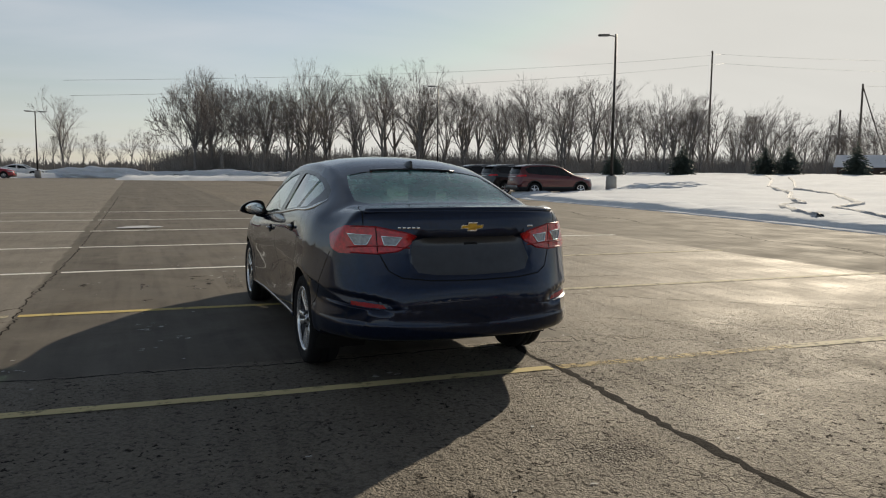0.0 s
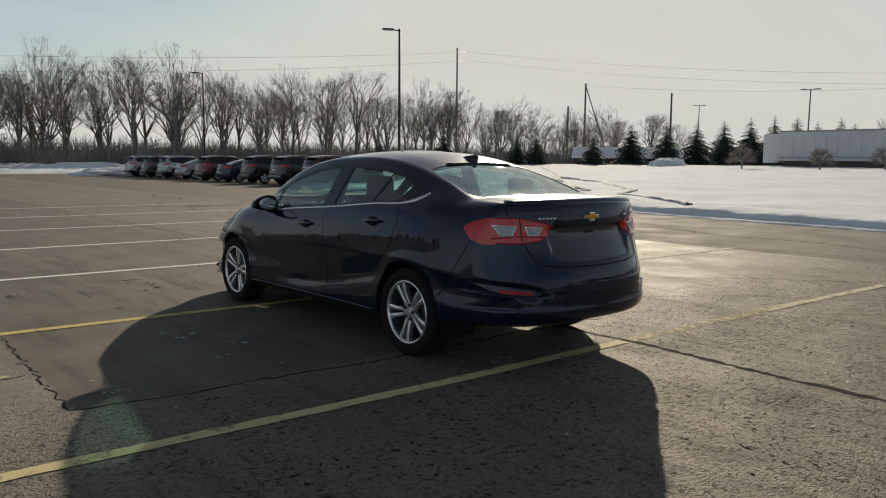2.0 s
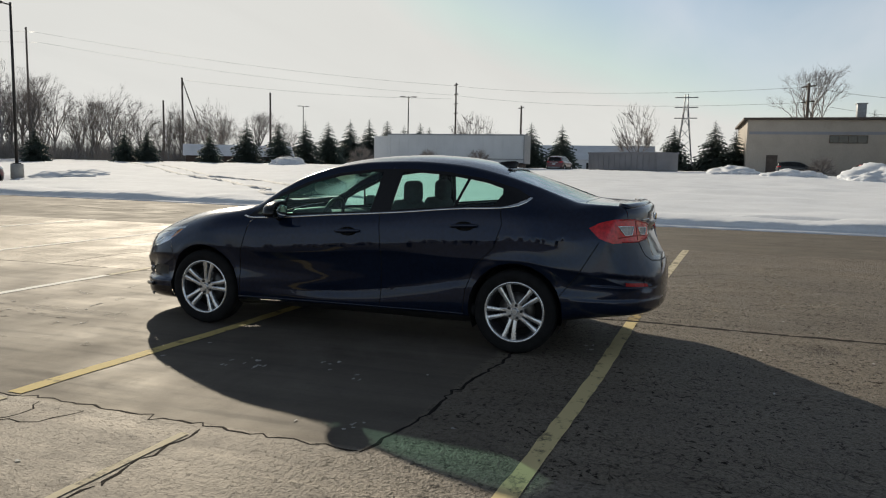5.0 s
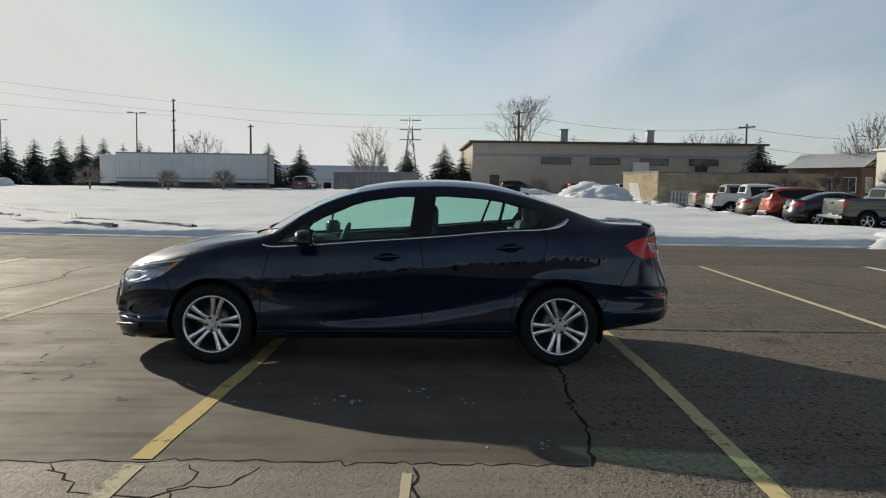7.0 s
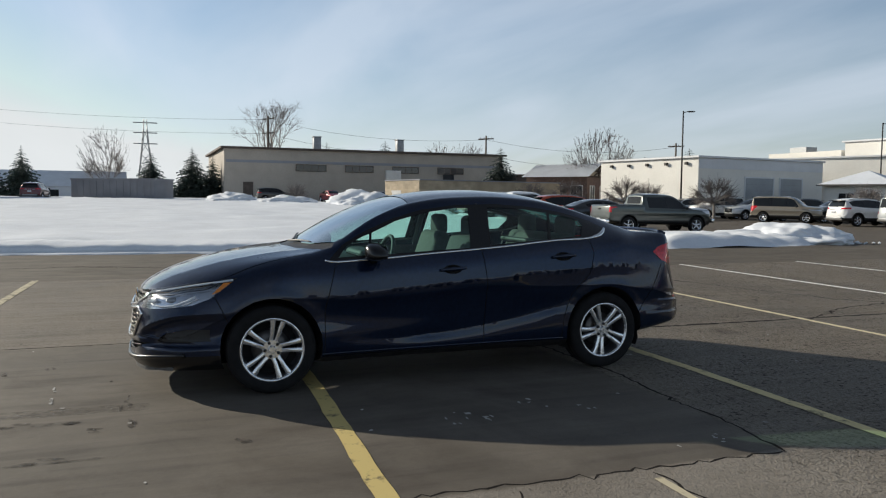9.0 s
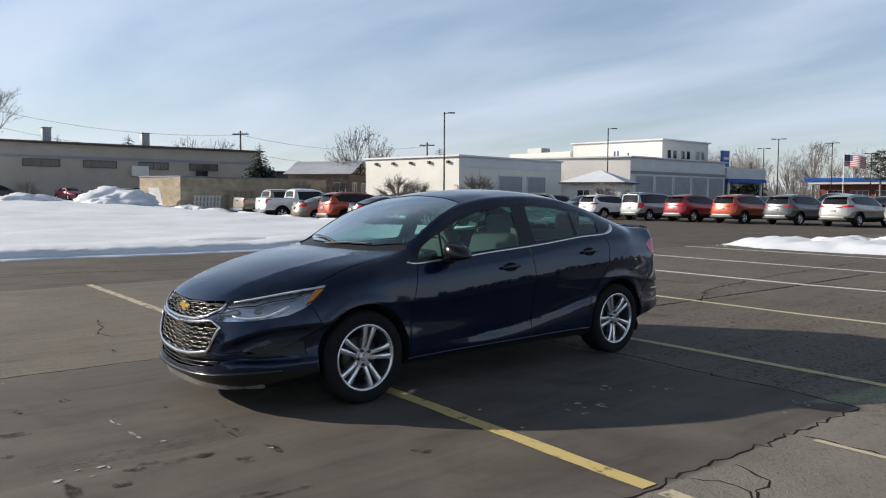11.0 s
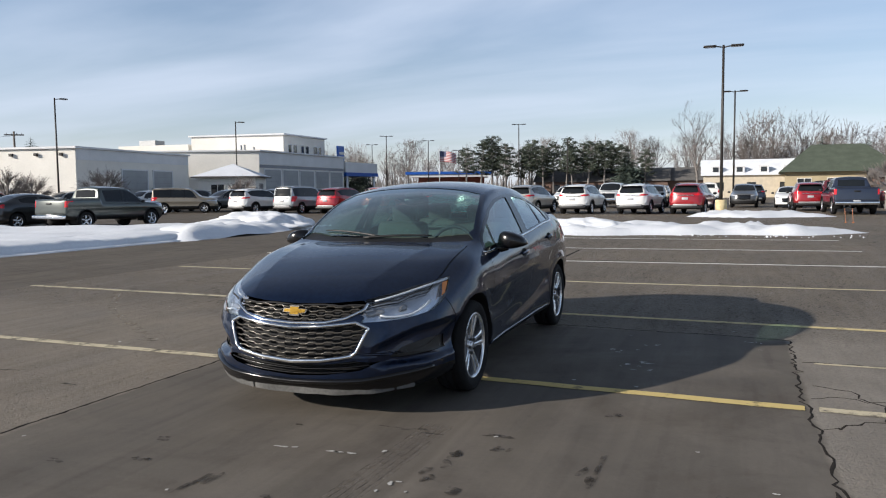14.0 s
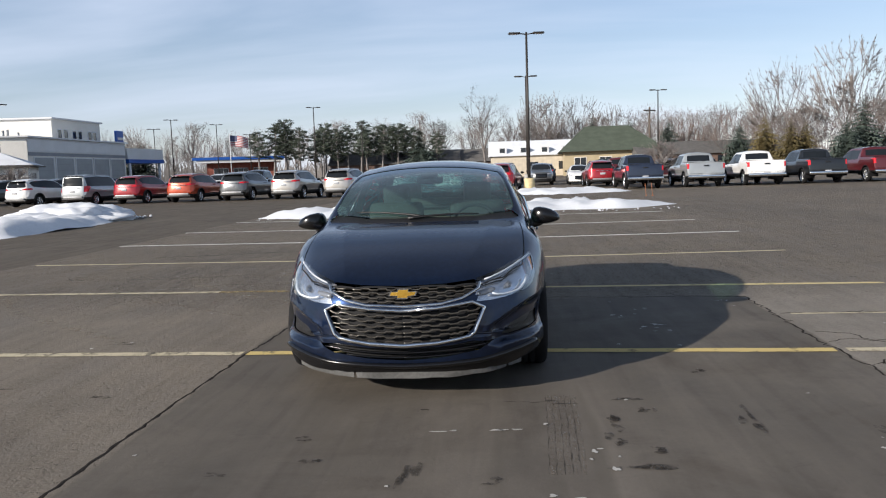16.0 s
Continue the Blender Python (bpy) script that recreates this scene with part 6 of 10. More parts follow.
for i, (x, y, rx, ry) in enumerate(((-1.95, 0.35, 0.10, 0.03), (-1.75, 0.15, 0.12, 0.04), (-1.70, -0.25, 0.10, 0.03), (-1.85, -0.55, 0.07, 0.03), (-1.0, 3.1, 0.06, 0.05), (-0.85, 3.6, 0.09, 0.03), (-0.7, 4.2, 0.12, 0.03), (-0.45, 2.75, 0.14, 0.03), (-1.4, 4.4, 0.10, 0.03), (-2.4, 3.0, 0.06, 0.03), (-2.7, -0.95, 0.06, 0.03), (-0.45, -1.85, 0.09, 0.03))):
    for k in range(5):
        rng = random.Random(i * 9 + k)
        blot(x + rng.gauss(0, rx), y + rng.gauss(0, ry * 1.5), rx * rng.uniform(0.08, 0.28), ry * rng.uniform(0.15, 0.5), M["salt"], SALT, 400 + i * 9 + k, "salt")
for i in range(70):
    rng = random.Random(900 + i)
    x, y = rng.uniform(-4.5, 4), rng.uniform(-5, 6)
    if abs(x) < 0.95 and abs(y) < 2.4:
        continue
    blot(x, y, rng.uniform(0.006, 0.016), rng.uniform(0.006, 0.014), M["salt"], "small scrap of ice on asphalt", 1000 + i, "ice", 0.004)
# pale scuffs where wheels turned over the old paving
for i, pts in enumerate(([(1.9, -3.2), (2.15, -3.55), (2.3, -3.9), (2.35, -4.3)], [(2.05, -3.1), (2.35, -3.5), (2.52, -3.9), (2.58, -4.4)], [(1.5, -1.2), (2.6, -2.0), (3.5, -3.0)], [(2.0, -0.6), (3.4, -1.6), (4.6, -3.0)], [(2.8, 0.4), (4.4, -0.8), (5.8, -2.4)], [(1.2, -2.7), (2.3, -2.8), (3.6, -2.6)], [(3.0, -3.6), (4.2, -3.4), (5.6, -3.5)])):
    crack(pts, 0.05 + 0.02 * (i % 3), "pale scuff of a turning wheel", 0.012, 700 + i, "scuff", 0.0012)
blot(-1.9, 11.5, 0.36, 0.40, M["snow_dirty"], "round drain cover under grey ice", 777, "drain", 0.02)
blot(6.1, 13.0, 0.55, 0.30, M["salt"], SALT, 778, "salt")


def snow_patch(name, poly, height, label, res=0.6, seed=0, rough=0.10, cat="snow", slope=None, m_="snow", edge=0.8):
    """A sheet of snow over an outline: rounded rim, uneven top; slope(x, y) lifts it with the land."""
    xs, ys = [p[0] for p in poly], [p[1] for p in poly]
    nx, ny = max(int((max(xs) - min(xs)) / res), 4), max(int((max(ys) - min(ys)) / res), 4)
    segs = list(zip(poly, poly[1:] + poly[:1]))

    def dist(x, y):
        best = 1e9
        for (ax, ay), (bx, by) in segs:
            dx, dy = bx - ax, by - ay
            t = min(max(((x - ax) * dx + (y - ay) * dy) / (dx * dx + dy * dy + 1e-9), 0), 1)
            best = min(best, math.hypot(x - ax - t * dx, y - ay - t * dy))
        return best if inside(poly, (x, y)) else -best
    V, F, idx = [], [], {}
    for i in range(nx + 1):
        for j in range(ny + 1):
            x = min(xs) + (max(xs) - min(xs)) * i / nx
            y = min(ys) + (max(ys) - min(ys)) * j / ny
            d = dist(x, y) + 0.35 * noise.noise(Vector((x * 0.6, y * 0.6, seed)))
            if d < -res * 1.1:
                continue
            u = min(max((d + res * 0.2) / edge, 0), 1)
            u = u * u * (3 - 2 * u)
            z = height * u * (1 + 0.4 * noise.noise(Vector((x * 0.35, y * 0.35, seed + 3))))
            z += rough * u * (noise.noise(Vector((x * 1.1, y * 1.1, seed + 7))) + 0.5 * noise.noise(Vector((x * 3.1, y * 3.1, seed + 9))) + 0.45 * abs(noise.noise(Vector((x * 6.7, y * 6.7, seed + 5)))))
            if slope:
                z += slope(x, y) * u
            idx[i, j] = len(V)
            V.append((x, y, z if d > -res * 0.4 else -0.05))
    for i in range(nx):
        for j in range(ny):
            q = [(i, j), (i + 1, j), (i + 1, j + 1), (i, j + 1)]
            if all(k in idx for k in q):
                F.append([idx[k] for k in q])
    me = bpy.data.meshes.new(name)
    me.from_pydata(V, [], F)
    me.polygons.foreach_set("use_smooth", [True] * len(F))
    return tagged(part(name, me, M[m_]), label, cat, kind="structure")


def land(x, y):
    """The field behind the kerb climbs gently away from the lot."""
    u = min(max((x - 18) / 50, 0), 1)
    v = min(max((y + 26) / 16, 0), 1)
    return 0.95 * u * v


snow_patch("snow_field", [(15.9, 27.5), (15.7, 18), (15.3, 11), (14.7, 6.8), (14.3, 3), (13.8, -3), (13.6, -8), (13.3, -12), (13.0, -15), (13.2, -18.0), (15.0, -18.6), (18.4, -19.0), (19.4, -17.6), (20.3, -15.0), (27, -15.2), (36, -15.8), (46, -15.6), (60, -22), (80, -24), (100, -10), (130, 20), (130, 90), (60, 90), (26, 72), (24, 50), (25, 35), (22, 29.5)], 0.24, "wide field of white snow behind the kerb", 0.62, 1, 0.05, slope=land)


def snow_kerb(pts, label):
    """Snow cut off along the kerb: a thin icy apron, a ragged upright face and a level top that runs into the field."""
    rng = random.Random(31)
    path = []
    for a, b_ in zip(pts, pts[1:]):
        a, b_ = Vector((*a, 0)), Vector((*b_, 0))
        n_ = max(int((b_ - a).length / 0.13), 1)
        path += [a.lerp(b_, i / n_) for i in range(n_)]
    V, F = [], []
    prof = ((-0.03, -0.01), (0.0, 0.022), (0.30, 0.030), (0.42, 0.038), (0.45, 0.12), (0.50, 0.165), (0.75, 0.20), (1.3, 0.235), (1.9, 0.25), (2.5, 0.14))
    for i, p in enumerate(path):
        d = (path[min(i + 3, len(path) - 1)] - path[max(i - 3, 0)]).normalized()
        o = Vector((d.y, -d.x, 0))
        if o.x < 0: o = -o
        for k, (u, z) in enumerate(prof):
            w = 0.07 * noise.noise(p * 0.9 + Vector((k * 0.13, 0, 2))) + 0.035 * noise.noise(p * 3.7 + Vector((0, k, 5))) + 0.01 * rng.uniform(-1, 1)
            zz = z * (1 + 0.28 * noise.noise(p * 0.6 + Vector((3, 1, k * 0.2)))) + (0.03 * noise.noise(p * 4.0 + Vector((k * 2, 0, 0))) if k > 3 else 0)
            V.append(tuple(p + o * (u + w * (1.0 if k < 6 else 0.5)) + Vector((0, 0, zz))))
    m_ = len(prof)
    for i in range(len(path) - 1):
        for k in range(m_ - 1):
            F.append((i * m_ + k, i * m_ + k + 1, (i + 1) * m_ + k + 1, (i + 1) * m_ + k))
    me = bpy.data.meshes.new("snow_bank")
    me.from_pydata(V, [], F)
    me.polygons.foreach_set("use_smooth", [True] * len(F))
    bm_ = bmesh.new(); bm_.from_mesh(me); bmesh.ops.recalc_face_normals(bm_, faces=bm_.faces); bm_.to_mesh(me); bm_.free()
    tagged(part("snow_bank", me, M["snow"]), label, "snow bank", kind="structure")


snow_kerb([(16.2, 30.0), (14.75, 24.5), (14.65, 19), (14.6, 15), (14.2, 11), (13.6, 6.8), (13.2, 3), (12.7, -3), (12.5, -8), (12.2, -13.5)], "low edge of snow cut straight along the kerb")
ISL = "low island of ploughed snow on the lot"
snow_patch("snow_island", [(12.0, -11.5), (12.0, -15.5), (12.8, -19.0), (14.5, -20.0), (17.5, -21.0), (16.5, -18.0), (14.5, -12.5)], 0.30, ISL, 0.22, 11, 0.16, "snow bank", edge=0.9)
snow_patch("snow_island", [(7.3, -17.4), (5.2, -16.4), (1.6, -16.5), (-1.3, -17.2), (-4.5, -17.4), (-6.4, -19.2), (-4.0, -20.6), (-1.0, -21.0), (3.0, -20.8), (6.2, -19.6)], 0.20, ISL, 0.20, 12, 0.15, "snow bank", edge=0.7)
snow_patch("snow_island", [(-0.6, -32.5), (-3.5, -31.0), (-7.2, -33.0), (-5.5, -36.0), (-1.5, -37.5)], 0.16, ISL, 0.25, 13, 0.12, "snow bank", edge=0.6)
snow_patch("snow_island", [(-3.5, 72), (9, 70), (26, 74), (30, 82), (10, 84), (-4, 80)], 0.30, ISL, 0.6, 14, 0.2, "snow bank", edge=1.2)
snow_patch("snow_island", [(-26, 80), (-12, 82), (-9, 86), (-14, 92), (-30, 90)], 0.4, ISL, 0.6, 15, 0.2, "snow bank", edge=1.5)
snow_patch("snow_island", [(-30, 96), (60, 92), (60, 100), (-30, 104)], 0.6, "long bank of snow before the wood", 0.9, 16, 0.3, "snow bank", edge=2.0)
snow_patch("snow_island", [(-28, -30), (-22.5, -31), (-22, -29.6), (-26, -28)], 0.14, ISL, 0.25, 17, 0.1, "snow bank", edge=0.5)


def mound(x, y, rx, ry, h, seed, base=0.0, label="heap of ploughed snow", m_="snow"):
    rng = random.Random(seed)
    b = bmesh.new()
    bmesh.ops.create_icosphere(b, subdivisions=5, radius=1.0)
    for v in b.verts:
        p = v.co.copy()
        k = 1 + 0.22 * noise.noise(p * 2.0 + Vector((seed, 0, 0))) + 0.12 * noise.noise(p * 5.0 + Vector((0, seed, 0))) + 0.06 * noise.noise(p * 13)
        z = max(p.z, -0.15)
        v.co = (x + rx * p.x * k, y + ry * p.y * k, base + h * (max(z, 0) ** 1.15) * k - (0.1 if p.z < 0.02 else 0))
    return tagged(part("snow_mound", b, M[m_]), label, "snow heap", "snow heaps")


mound(56.5, -14.6, 3.6, 3.0, 1.45, 1, 0.55); mound(60.5, -9.0, 3.0, 2.5, 0.8, 2, 0.75); mound(64, -4.5, 3.2, 2.2, 0.9, 3, 0.85)
mound(67.0, 40.6, 2.6, 1.8, 1.15, 31, 0.85); mound(14.6, -19.0, 2.2, 1.7, 0.62, 4); mound(16.0, -20.3, 1.6, 1.2, 0.40, 5)
mound(2.0, -18.9, 1.9, 1.0, 0.42, 6); mound(4.2, -18.6, 1.1, 0.7, 0.32, 21)
mound(27.6, 31.2, 3.0, 1.7, 0.55, 7, 0.15); mound(31.5, 34.0, 2.6, 1.6, 0.5, 8, 0.2); mound(23.9, 29.6, 1.3, 0.7, 0.32, 9, 0.1)
mound(41.5, -15.8, 2.4, 1.0, 0.45, 10, 0.2); mound(36.5, -15.7, 2.6, 0.9, 0.36, 11, 0.15); mound(31.5, -15.4, 2.4, 0.8, 0.32, 12, 0.1); mound(26.0, -15.0, 1.8, 0.7, 0.30, 22, 0.1); mound(45.5, -15.8, 2.0, 1.1, 0.5, 13, 0.3)
mound(-6, 88, 6, 2.5, 1.2, 14); mound(8, 90, 7, 2.5, 1.0, 15); mound(22, 86, 6, 2.5, 1.0, 16); mound(-24, 88, 8, 3, 1.3, 17); mound(18, 60, 5, 2, 0.8, 18)
# lumps and crumbs of ploughed snow
V_, F_ = [], []
rng = random.Random(77)
for i in range(500):
    k = rng.random()
    if k < 0.3: x, y = rng.uniform(-6, 7), rng.choice((-16.6, -17.2)) + rng.gauss(0, 0.25)
    elif k < 0.55: x, y = rng.uniform(12.5, 16.5), rng.uniform(-21, -17.5)
    elif k < 0.8: x, y = rng.uniform(12.6, 15.5), rng.uniform(-20.5, -18)
    else: x, y = rng.uniform(21, 46), -15.2 + rng.gauss(0, 0.3)
    s = rng.uniform(0.02, 0.085) * (0.45 if k < 0.3 else 1)
    o = len(V_)
    z = 0.12 + 0.25 * rng.random() if k > 0.3 else 0.10 + 0.1 * rng.random()
    z = s * 0.4
    for dx, dy, dz in ((1, 0, 0), (-1, 0, 0), (0, 1, 0), (0, -1, 0), (0, 0, 1), (0, 0, -1)):
        V_.append((x + dx * s * rng.uniform(0.6, 1.3), y + dy * s * rng.uniform(0.6, 1.3), z + dz * s * rng.uniform(0.6, 1.1)))
    F_ += [[o + a for a in f] for f in ((0, 2, 4), (2, 1, 4), (1, 3, 4), (3, 0, 4), (2, 0, 5), (1, 2, 5), (3, 1, 5), (0, 3, 5))]
me = bpy.data.meshes.new("snow_lumps"); me.from_pydata(V_, [], F_)
tagged(part("snow_lumps", me, M["snow"]), "small lumps of broken snow", "snow", kind="stuff")


def track(pts, w, seed):
    """A wheel track pressed into the snow: a grey groove with raised lips."""
    rng = random.Random(seed)
    b = bmesh.new()
    rows = []
    P_ = [Vector((*p, 0)) for p in pts]
    path = []
    for a, b_ in zip(P_, P_[1:]):
        n_ = max(int((b_ - a).length / 0.4), 1)
        path += [a.lerp(b_, i / n_) for i in range(n_)]
    for i, p in enumerate(path):
        d = (path[min(i + 1, len(path) - 1)] - path[max(i - 1, 0)]).normalized()
        o = Vector((-d.y, d.x, 0))
        z = 0.29 + land(p.x, p.y) + 0.03 * noise.noise(p * 0.8)
        rows.append([b.verts.new(p + o * w * q + Vector((0, 0, z + h + rng.gauss(0, 0.012)))) for q, h in ((-1.5, -0.10), (-0.95, 0.02), (-0.5, -0.01), (0.5, -0.01), (0.95, 0.02), (1.5, -0.10))])
    for r0, r1 in zip(rows, rows[1:]):
        for k in range(5):
            b.faces.new((r0[k], r0[k + 1], r1[k + 1], r1[k]))
    tagged(part("tyre_track", b, M["snow_dirty"]), "grey tyre track pressed into the snow field", "tyre track", "tyre tracks", "structure")


track([(60, 56), (46, 41), (32.7, 28.1), (26.5, 20.5), (22.1, 16.4), (20.2, 13.9), (18.3, 13.1), (15.9, 10.2), (14.6, 8.0)], 0.075, 1)
track([(56, 49), (42, 35), (31.2, 24.7), (27.0, 18.5), (24.3, 15.8), (21.5, 12.6), (18.7, 11.3), (16.5, 8.15), (14.9, 5.9)], 0.075, 2)

# ---- parked vehicles ----
def ends(front, rear, nose, tail):
    return bow_of(front, rear, nose, tail, 3.0, 3.0)


VEH = {}
VEH["suv"] = dict(
    hub=1.36, r=0.355, nose=2.30, tail=-2.30, half=0.92,
    zc=[(2.30, 0.62), (2.28, 0.80), (2.22, 0.93), (2.05, 1.01), (1.6, 1.08), (1.15, 1.13), (1.0, 1.19), (0.65, 1.40), (0.3, 1.56), (0.0, 1.63), (-0.7, 1.68), (-1.5, 1.65), (-1.95, 1.57), (-2.05, 1.50), (-2.18, 1.22), (-2.25, 1.02), (-2.29, 0.8), (-2.30, 0.62)],
    zb=[(2.30, 0.58), (2.27, 0.32), (2.1, 0.24), (1.0, 0.24), (-1.6, 0.27), (-2.2, 0.34), (-2.28, 0.42), (-2.30, 0.58)],
    zr=[(2.30, 0.61), (2.2, 0.88), (2.0, 0.95), (1.2, 1.07), (1.0, 1.12), (0.6, 1.34), (0.2, 1.51), (-0.1, 1.565), (-0.8, 1.60), (-1.5, 1.57), (-1.95, 1.48), (-2.05, 1.42), (-2.18, 1.18), (-2.30, 0.61)],
    zbelt=[(2.30, 0.60), (2.2, 0.82), (1.9, 0.92), (1.2, 1.01), (0.7, 1.04), (-1.0, 1.10), (-1.8, 1.14), (-2.1, 1.12), (-2.30, 0.60)],
    zm=[(2.30, 0.595), (2.0, 0.72), (1.0, 0.80), (-1.3, 0.82), (-2.1, 0.82), (-2.30, 0.598)], zl=[(2.30, 0.59), (2.0, 0.46), (-2.1, 0.48), (-2.30, 0.595)], zs=[(2.30, 0.585), (2.2, 0.34), (1.0, 0.32), (-2.2, 0.38), (-2.30, 0.59)],
    xm=[(2.30, 0.70), (2.2, 0.82), (1.9, 0.89), (1.3, 0.92), (-1.4, 0.92), (-2.0, 0.89), (-2.25, 0.84), (-2.30, 0.74)], xl=[(2.30, 0.68), (2.2, 0.80), (1.3, 0.90), (-1.4, 0.90), (-2.2, 0.83), (-2.30, 0.72)], xs=[(2.30, 0.66), (2.2, 0.78), (1.3, 0.85), (-1.4, 0.85), (-2.2, 0.78), (-2.30, 0.70)],
    xb=[(2.30, 0.68), (2.1, 0.80), (1.2, 0.85), (-1.5, 0.85), (-2.1, 0.80), (-2.30, 0.72)], xr=[(2.30, 0.66), (2.0, 0.74), (1.1, 0.76), (0.6, 0.70), (0.0, 0.66), (-1.5, 0.63), (-2.0, 0.62), (-2.15, 0.70), (-2.30, 0.70)],
    bow=(0.36, 0.16),
    panes=([(0.72, 1.07), (0.05, 1.10), (0.02, 1.49), (0.15, 1.485), (0.50, 1.33)], [(-0.03, 1.10), (-0.80, 1.13), (-0.83, 1.53), (-0.45, 1.53), (-0.06, 1.50)], [(-0.90, 1.135), (-1.62, 1.20), (-1.78, 1.42), (-1.45, 1.50), (-0.93, 1.53)]),
    wind=[(0, 1.05), (0.5, 0.98), (0.70, 0.86), (0.62, 0.42), (0.56, 0.25), (0, 0.22)], back=[(0, 1.14), (0.58, 1.16), (0.66, 1.20), (0.56, 1.50), (0, 1.535)],
    band=[(0.80, 1.055), (-0.90, 1.115), (-1.68, 1.185), (-1.86, 1.42), (-1.50, 1.525), (-0.83, 1.555), (-0.45, 1.555), (0.02, 1.515), (0.18, 1.505), (0.54, 1.345)],
    tail_lamp=[(0.46, 1.02), (0.70, 1.00), (0.90, 1.03), (0.90, 1.12), (0.64, 1.11), (0.46, 1.06)], head_lamp=[(0.42, 0.80), (0.86, 0.86), (0.86, 0.93), (0.45, 0.88)], grille=[(0, 0.55), (0.42, 0.58), (0.44, 0.88), (0, 0.88)], low=0.50)
VEH["truck"] = dict(
    hub=1.84, r=0.40, nose=2.92, tail=-2.92, half=1.0,
    zc=[(2.92, 0.72), (2.90, 0.98), (2.84, 1.14), (2.6, 1.20), (1.7, 1.24), (1.55, 1.28), (1.2, 1.50), (0.85, 1.76), (0.5, 1.86), (-0.3, 1.90), (-0.85, 1.88), (-0.98, 1.80), (-1.06, 1.36), (-1.10, 1.345), (-2.8, 1.345), (-2.87, 1.32), (-2.90, 1.0), (-2.92, 0.74)],
    zb=[(2.92, 0.70), (2.88, 0.42), (2.6, 0.38), (1.0, 0.40), (-2.0, 0.45), (-2.85, 0.55), (-2.92, 0.70)],
    zr=[(2.92, 0.71), (2.8, 1.08), (1.7, 1.16), (1.5, 1.22), (1.1, 1.45), (0.7, 1.70), (0.4, 1.77), (-0.85, 1.79), (-0.98, 1.70), (-1.06, 1.335), (-2.85, 1.325), (-2.92, 0.72)],
    zbelt=[(2.92, 0.705), (2.8, 1.02), (1.6, 1.14), (-1.0, 1.20), (-1.1, 1.31), (-2.85, 1.30), (-2.92, 0.715)],
    zm=[(2.92, 0.70), (2.6, 0.90), (-2.7, 0.95), (-2.92, 0.71)], zl=[(2.92, 0.695), (2.7, 0.60), (-2.7, 0.62), (-2.92, 0.705)], zs=[(2.92, 0.69), (2.7, 0.48), (-2.7, 0.54), (-2.92, 0.70)],
    xm=[(2.92, 0.84), (2.8, 0.93), (2.2, 1.0), (-2.6, 1.0), (-2.86, 0.98), (-2.92, 0.94)], xl=[(2.92, 0.83), (2.7, 0.92), (2.0, 0.98), (-2.7, 0.98), (-2.92, 0.93)], xs=[(2.92, 0.80), (2.7, 0.90), (1.8, 0.94), (-2.7, 0.94), (-2.92, 0.90)],
    xb=[(2.92, 0.82), (2.6, 0.90), (1.5, 0.93), (-0.95, 0.93), (-1.1, 0.97), (-2.86, 0.97), (-2.92, 0.92)], xr=[(2.92, 0.80), (2.5, 0.84), (1.5, 0.83), (0.6, 0.73), (-0.8, 0.71), (-0.98, 0.74), (-1.08, 0.92), (-2.86, 0.94), (-2.92, 0.90)],
    bow=(0.26, 0.05),
    panes=([(1.25, 1.18), (0.30, 1.20), (0.28, 1.70), (0.55, 1.68), (0.95, 1.48)], [(0.20, 1.205), (-0.72, 1.23), (-0.76, 1.68), (0.18, 1.70)]),
    band=[(1.32, 1.165), (0.30, 1.185), (-0.76, 1.212), (-0.80, 1.705), (0.30, 1.725), (0.58, 1.70), (1.0, 1.49)],
    wind=[(0, 1.56), (0.5, 1.50), (0.76, 1.36), (0.70, 0.90), (0.62, 0.72), (0, 0.68)], back=[(0, 1.40), (0.62, 1.40), (0.60, 1.72), (0, 1.74)],
    tail_lamp=[(0.885, 1.00), (0.99, 1.00), (0.99, 1.26), (0.885, 1.26)], head_lamp=[(0.55, 0.92), (0.95, 0.95), (0.95, 1.10), (0.58, 1.08)], grille=[(0, 0.72), (0.54, 0.74), (0.56, 1.08), (0, 1.08)], low=0.62)
VEH["saloon"] = dict(hub=HUB_Y, r=0.325, nose=2.285, tail=-2.37, half=0.895, tables=sedan_curves, bow=None,
    panes=([(0.80, 0.975), (-0.17, 1.003), (-0.20, 1.30), (-0.10, 1.305), (0.16, 1.268), (0.40, 1.205), (0.65, 1.10)], [(-0.30, 1.02), (-1.10, 1.08), (-1.18, 1.20), (-0.75, 1.293), (-0.46, 1.312), (-0.33, 1.308)]),
    wind=[(0, 1.03), (0.42, 0.985), (0.66, 0.86), (0.56, 0.40), (0.50, 0.245), (0, 0.228)], back_top=[(0, -1.155), (0.515, -1.19), (0.585, -1.66), (0.50, -1.735), (0, -1.76)],
    tail_lamp=[(0.42, 0.955), (0.60, 1.0), (0.90, 1.0), (0.90, 0.86), (0.46, 0.86)], head_lamp=[(0.44, 0.61), (0.80, 0.66), (0.80, 0.78), (0.5, 0.69)], grille=[(0, 0.36), (0.40, 0.40), (0.43, 0.66), (0, 0.66)], low=0.30)
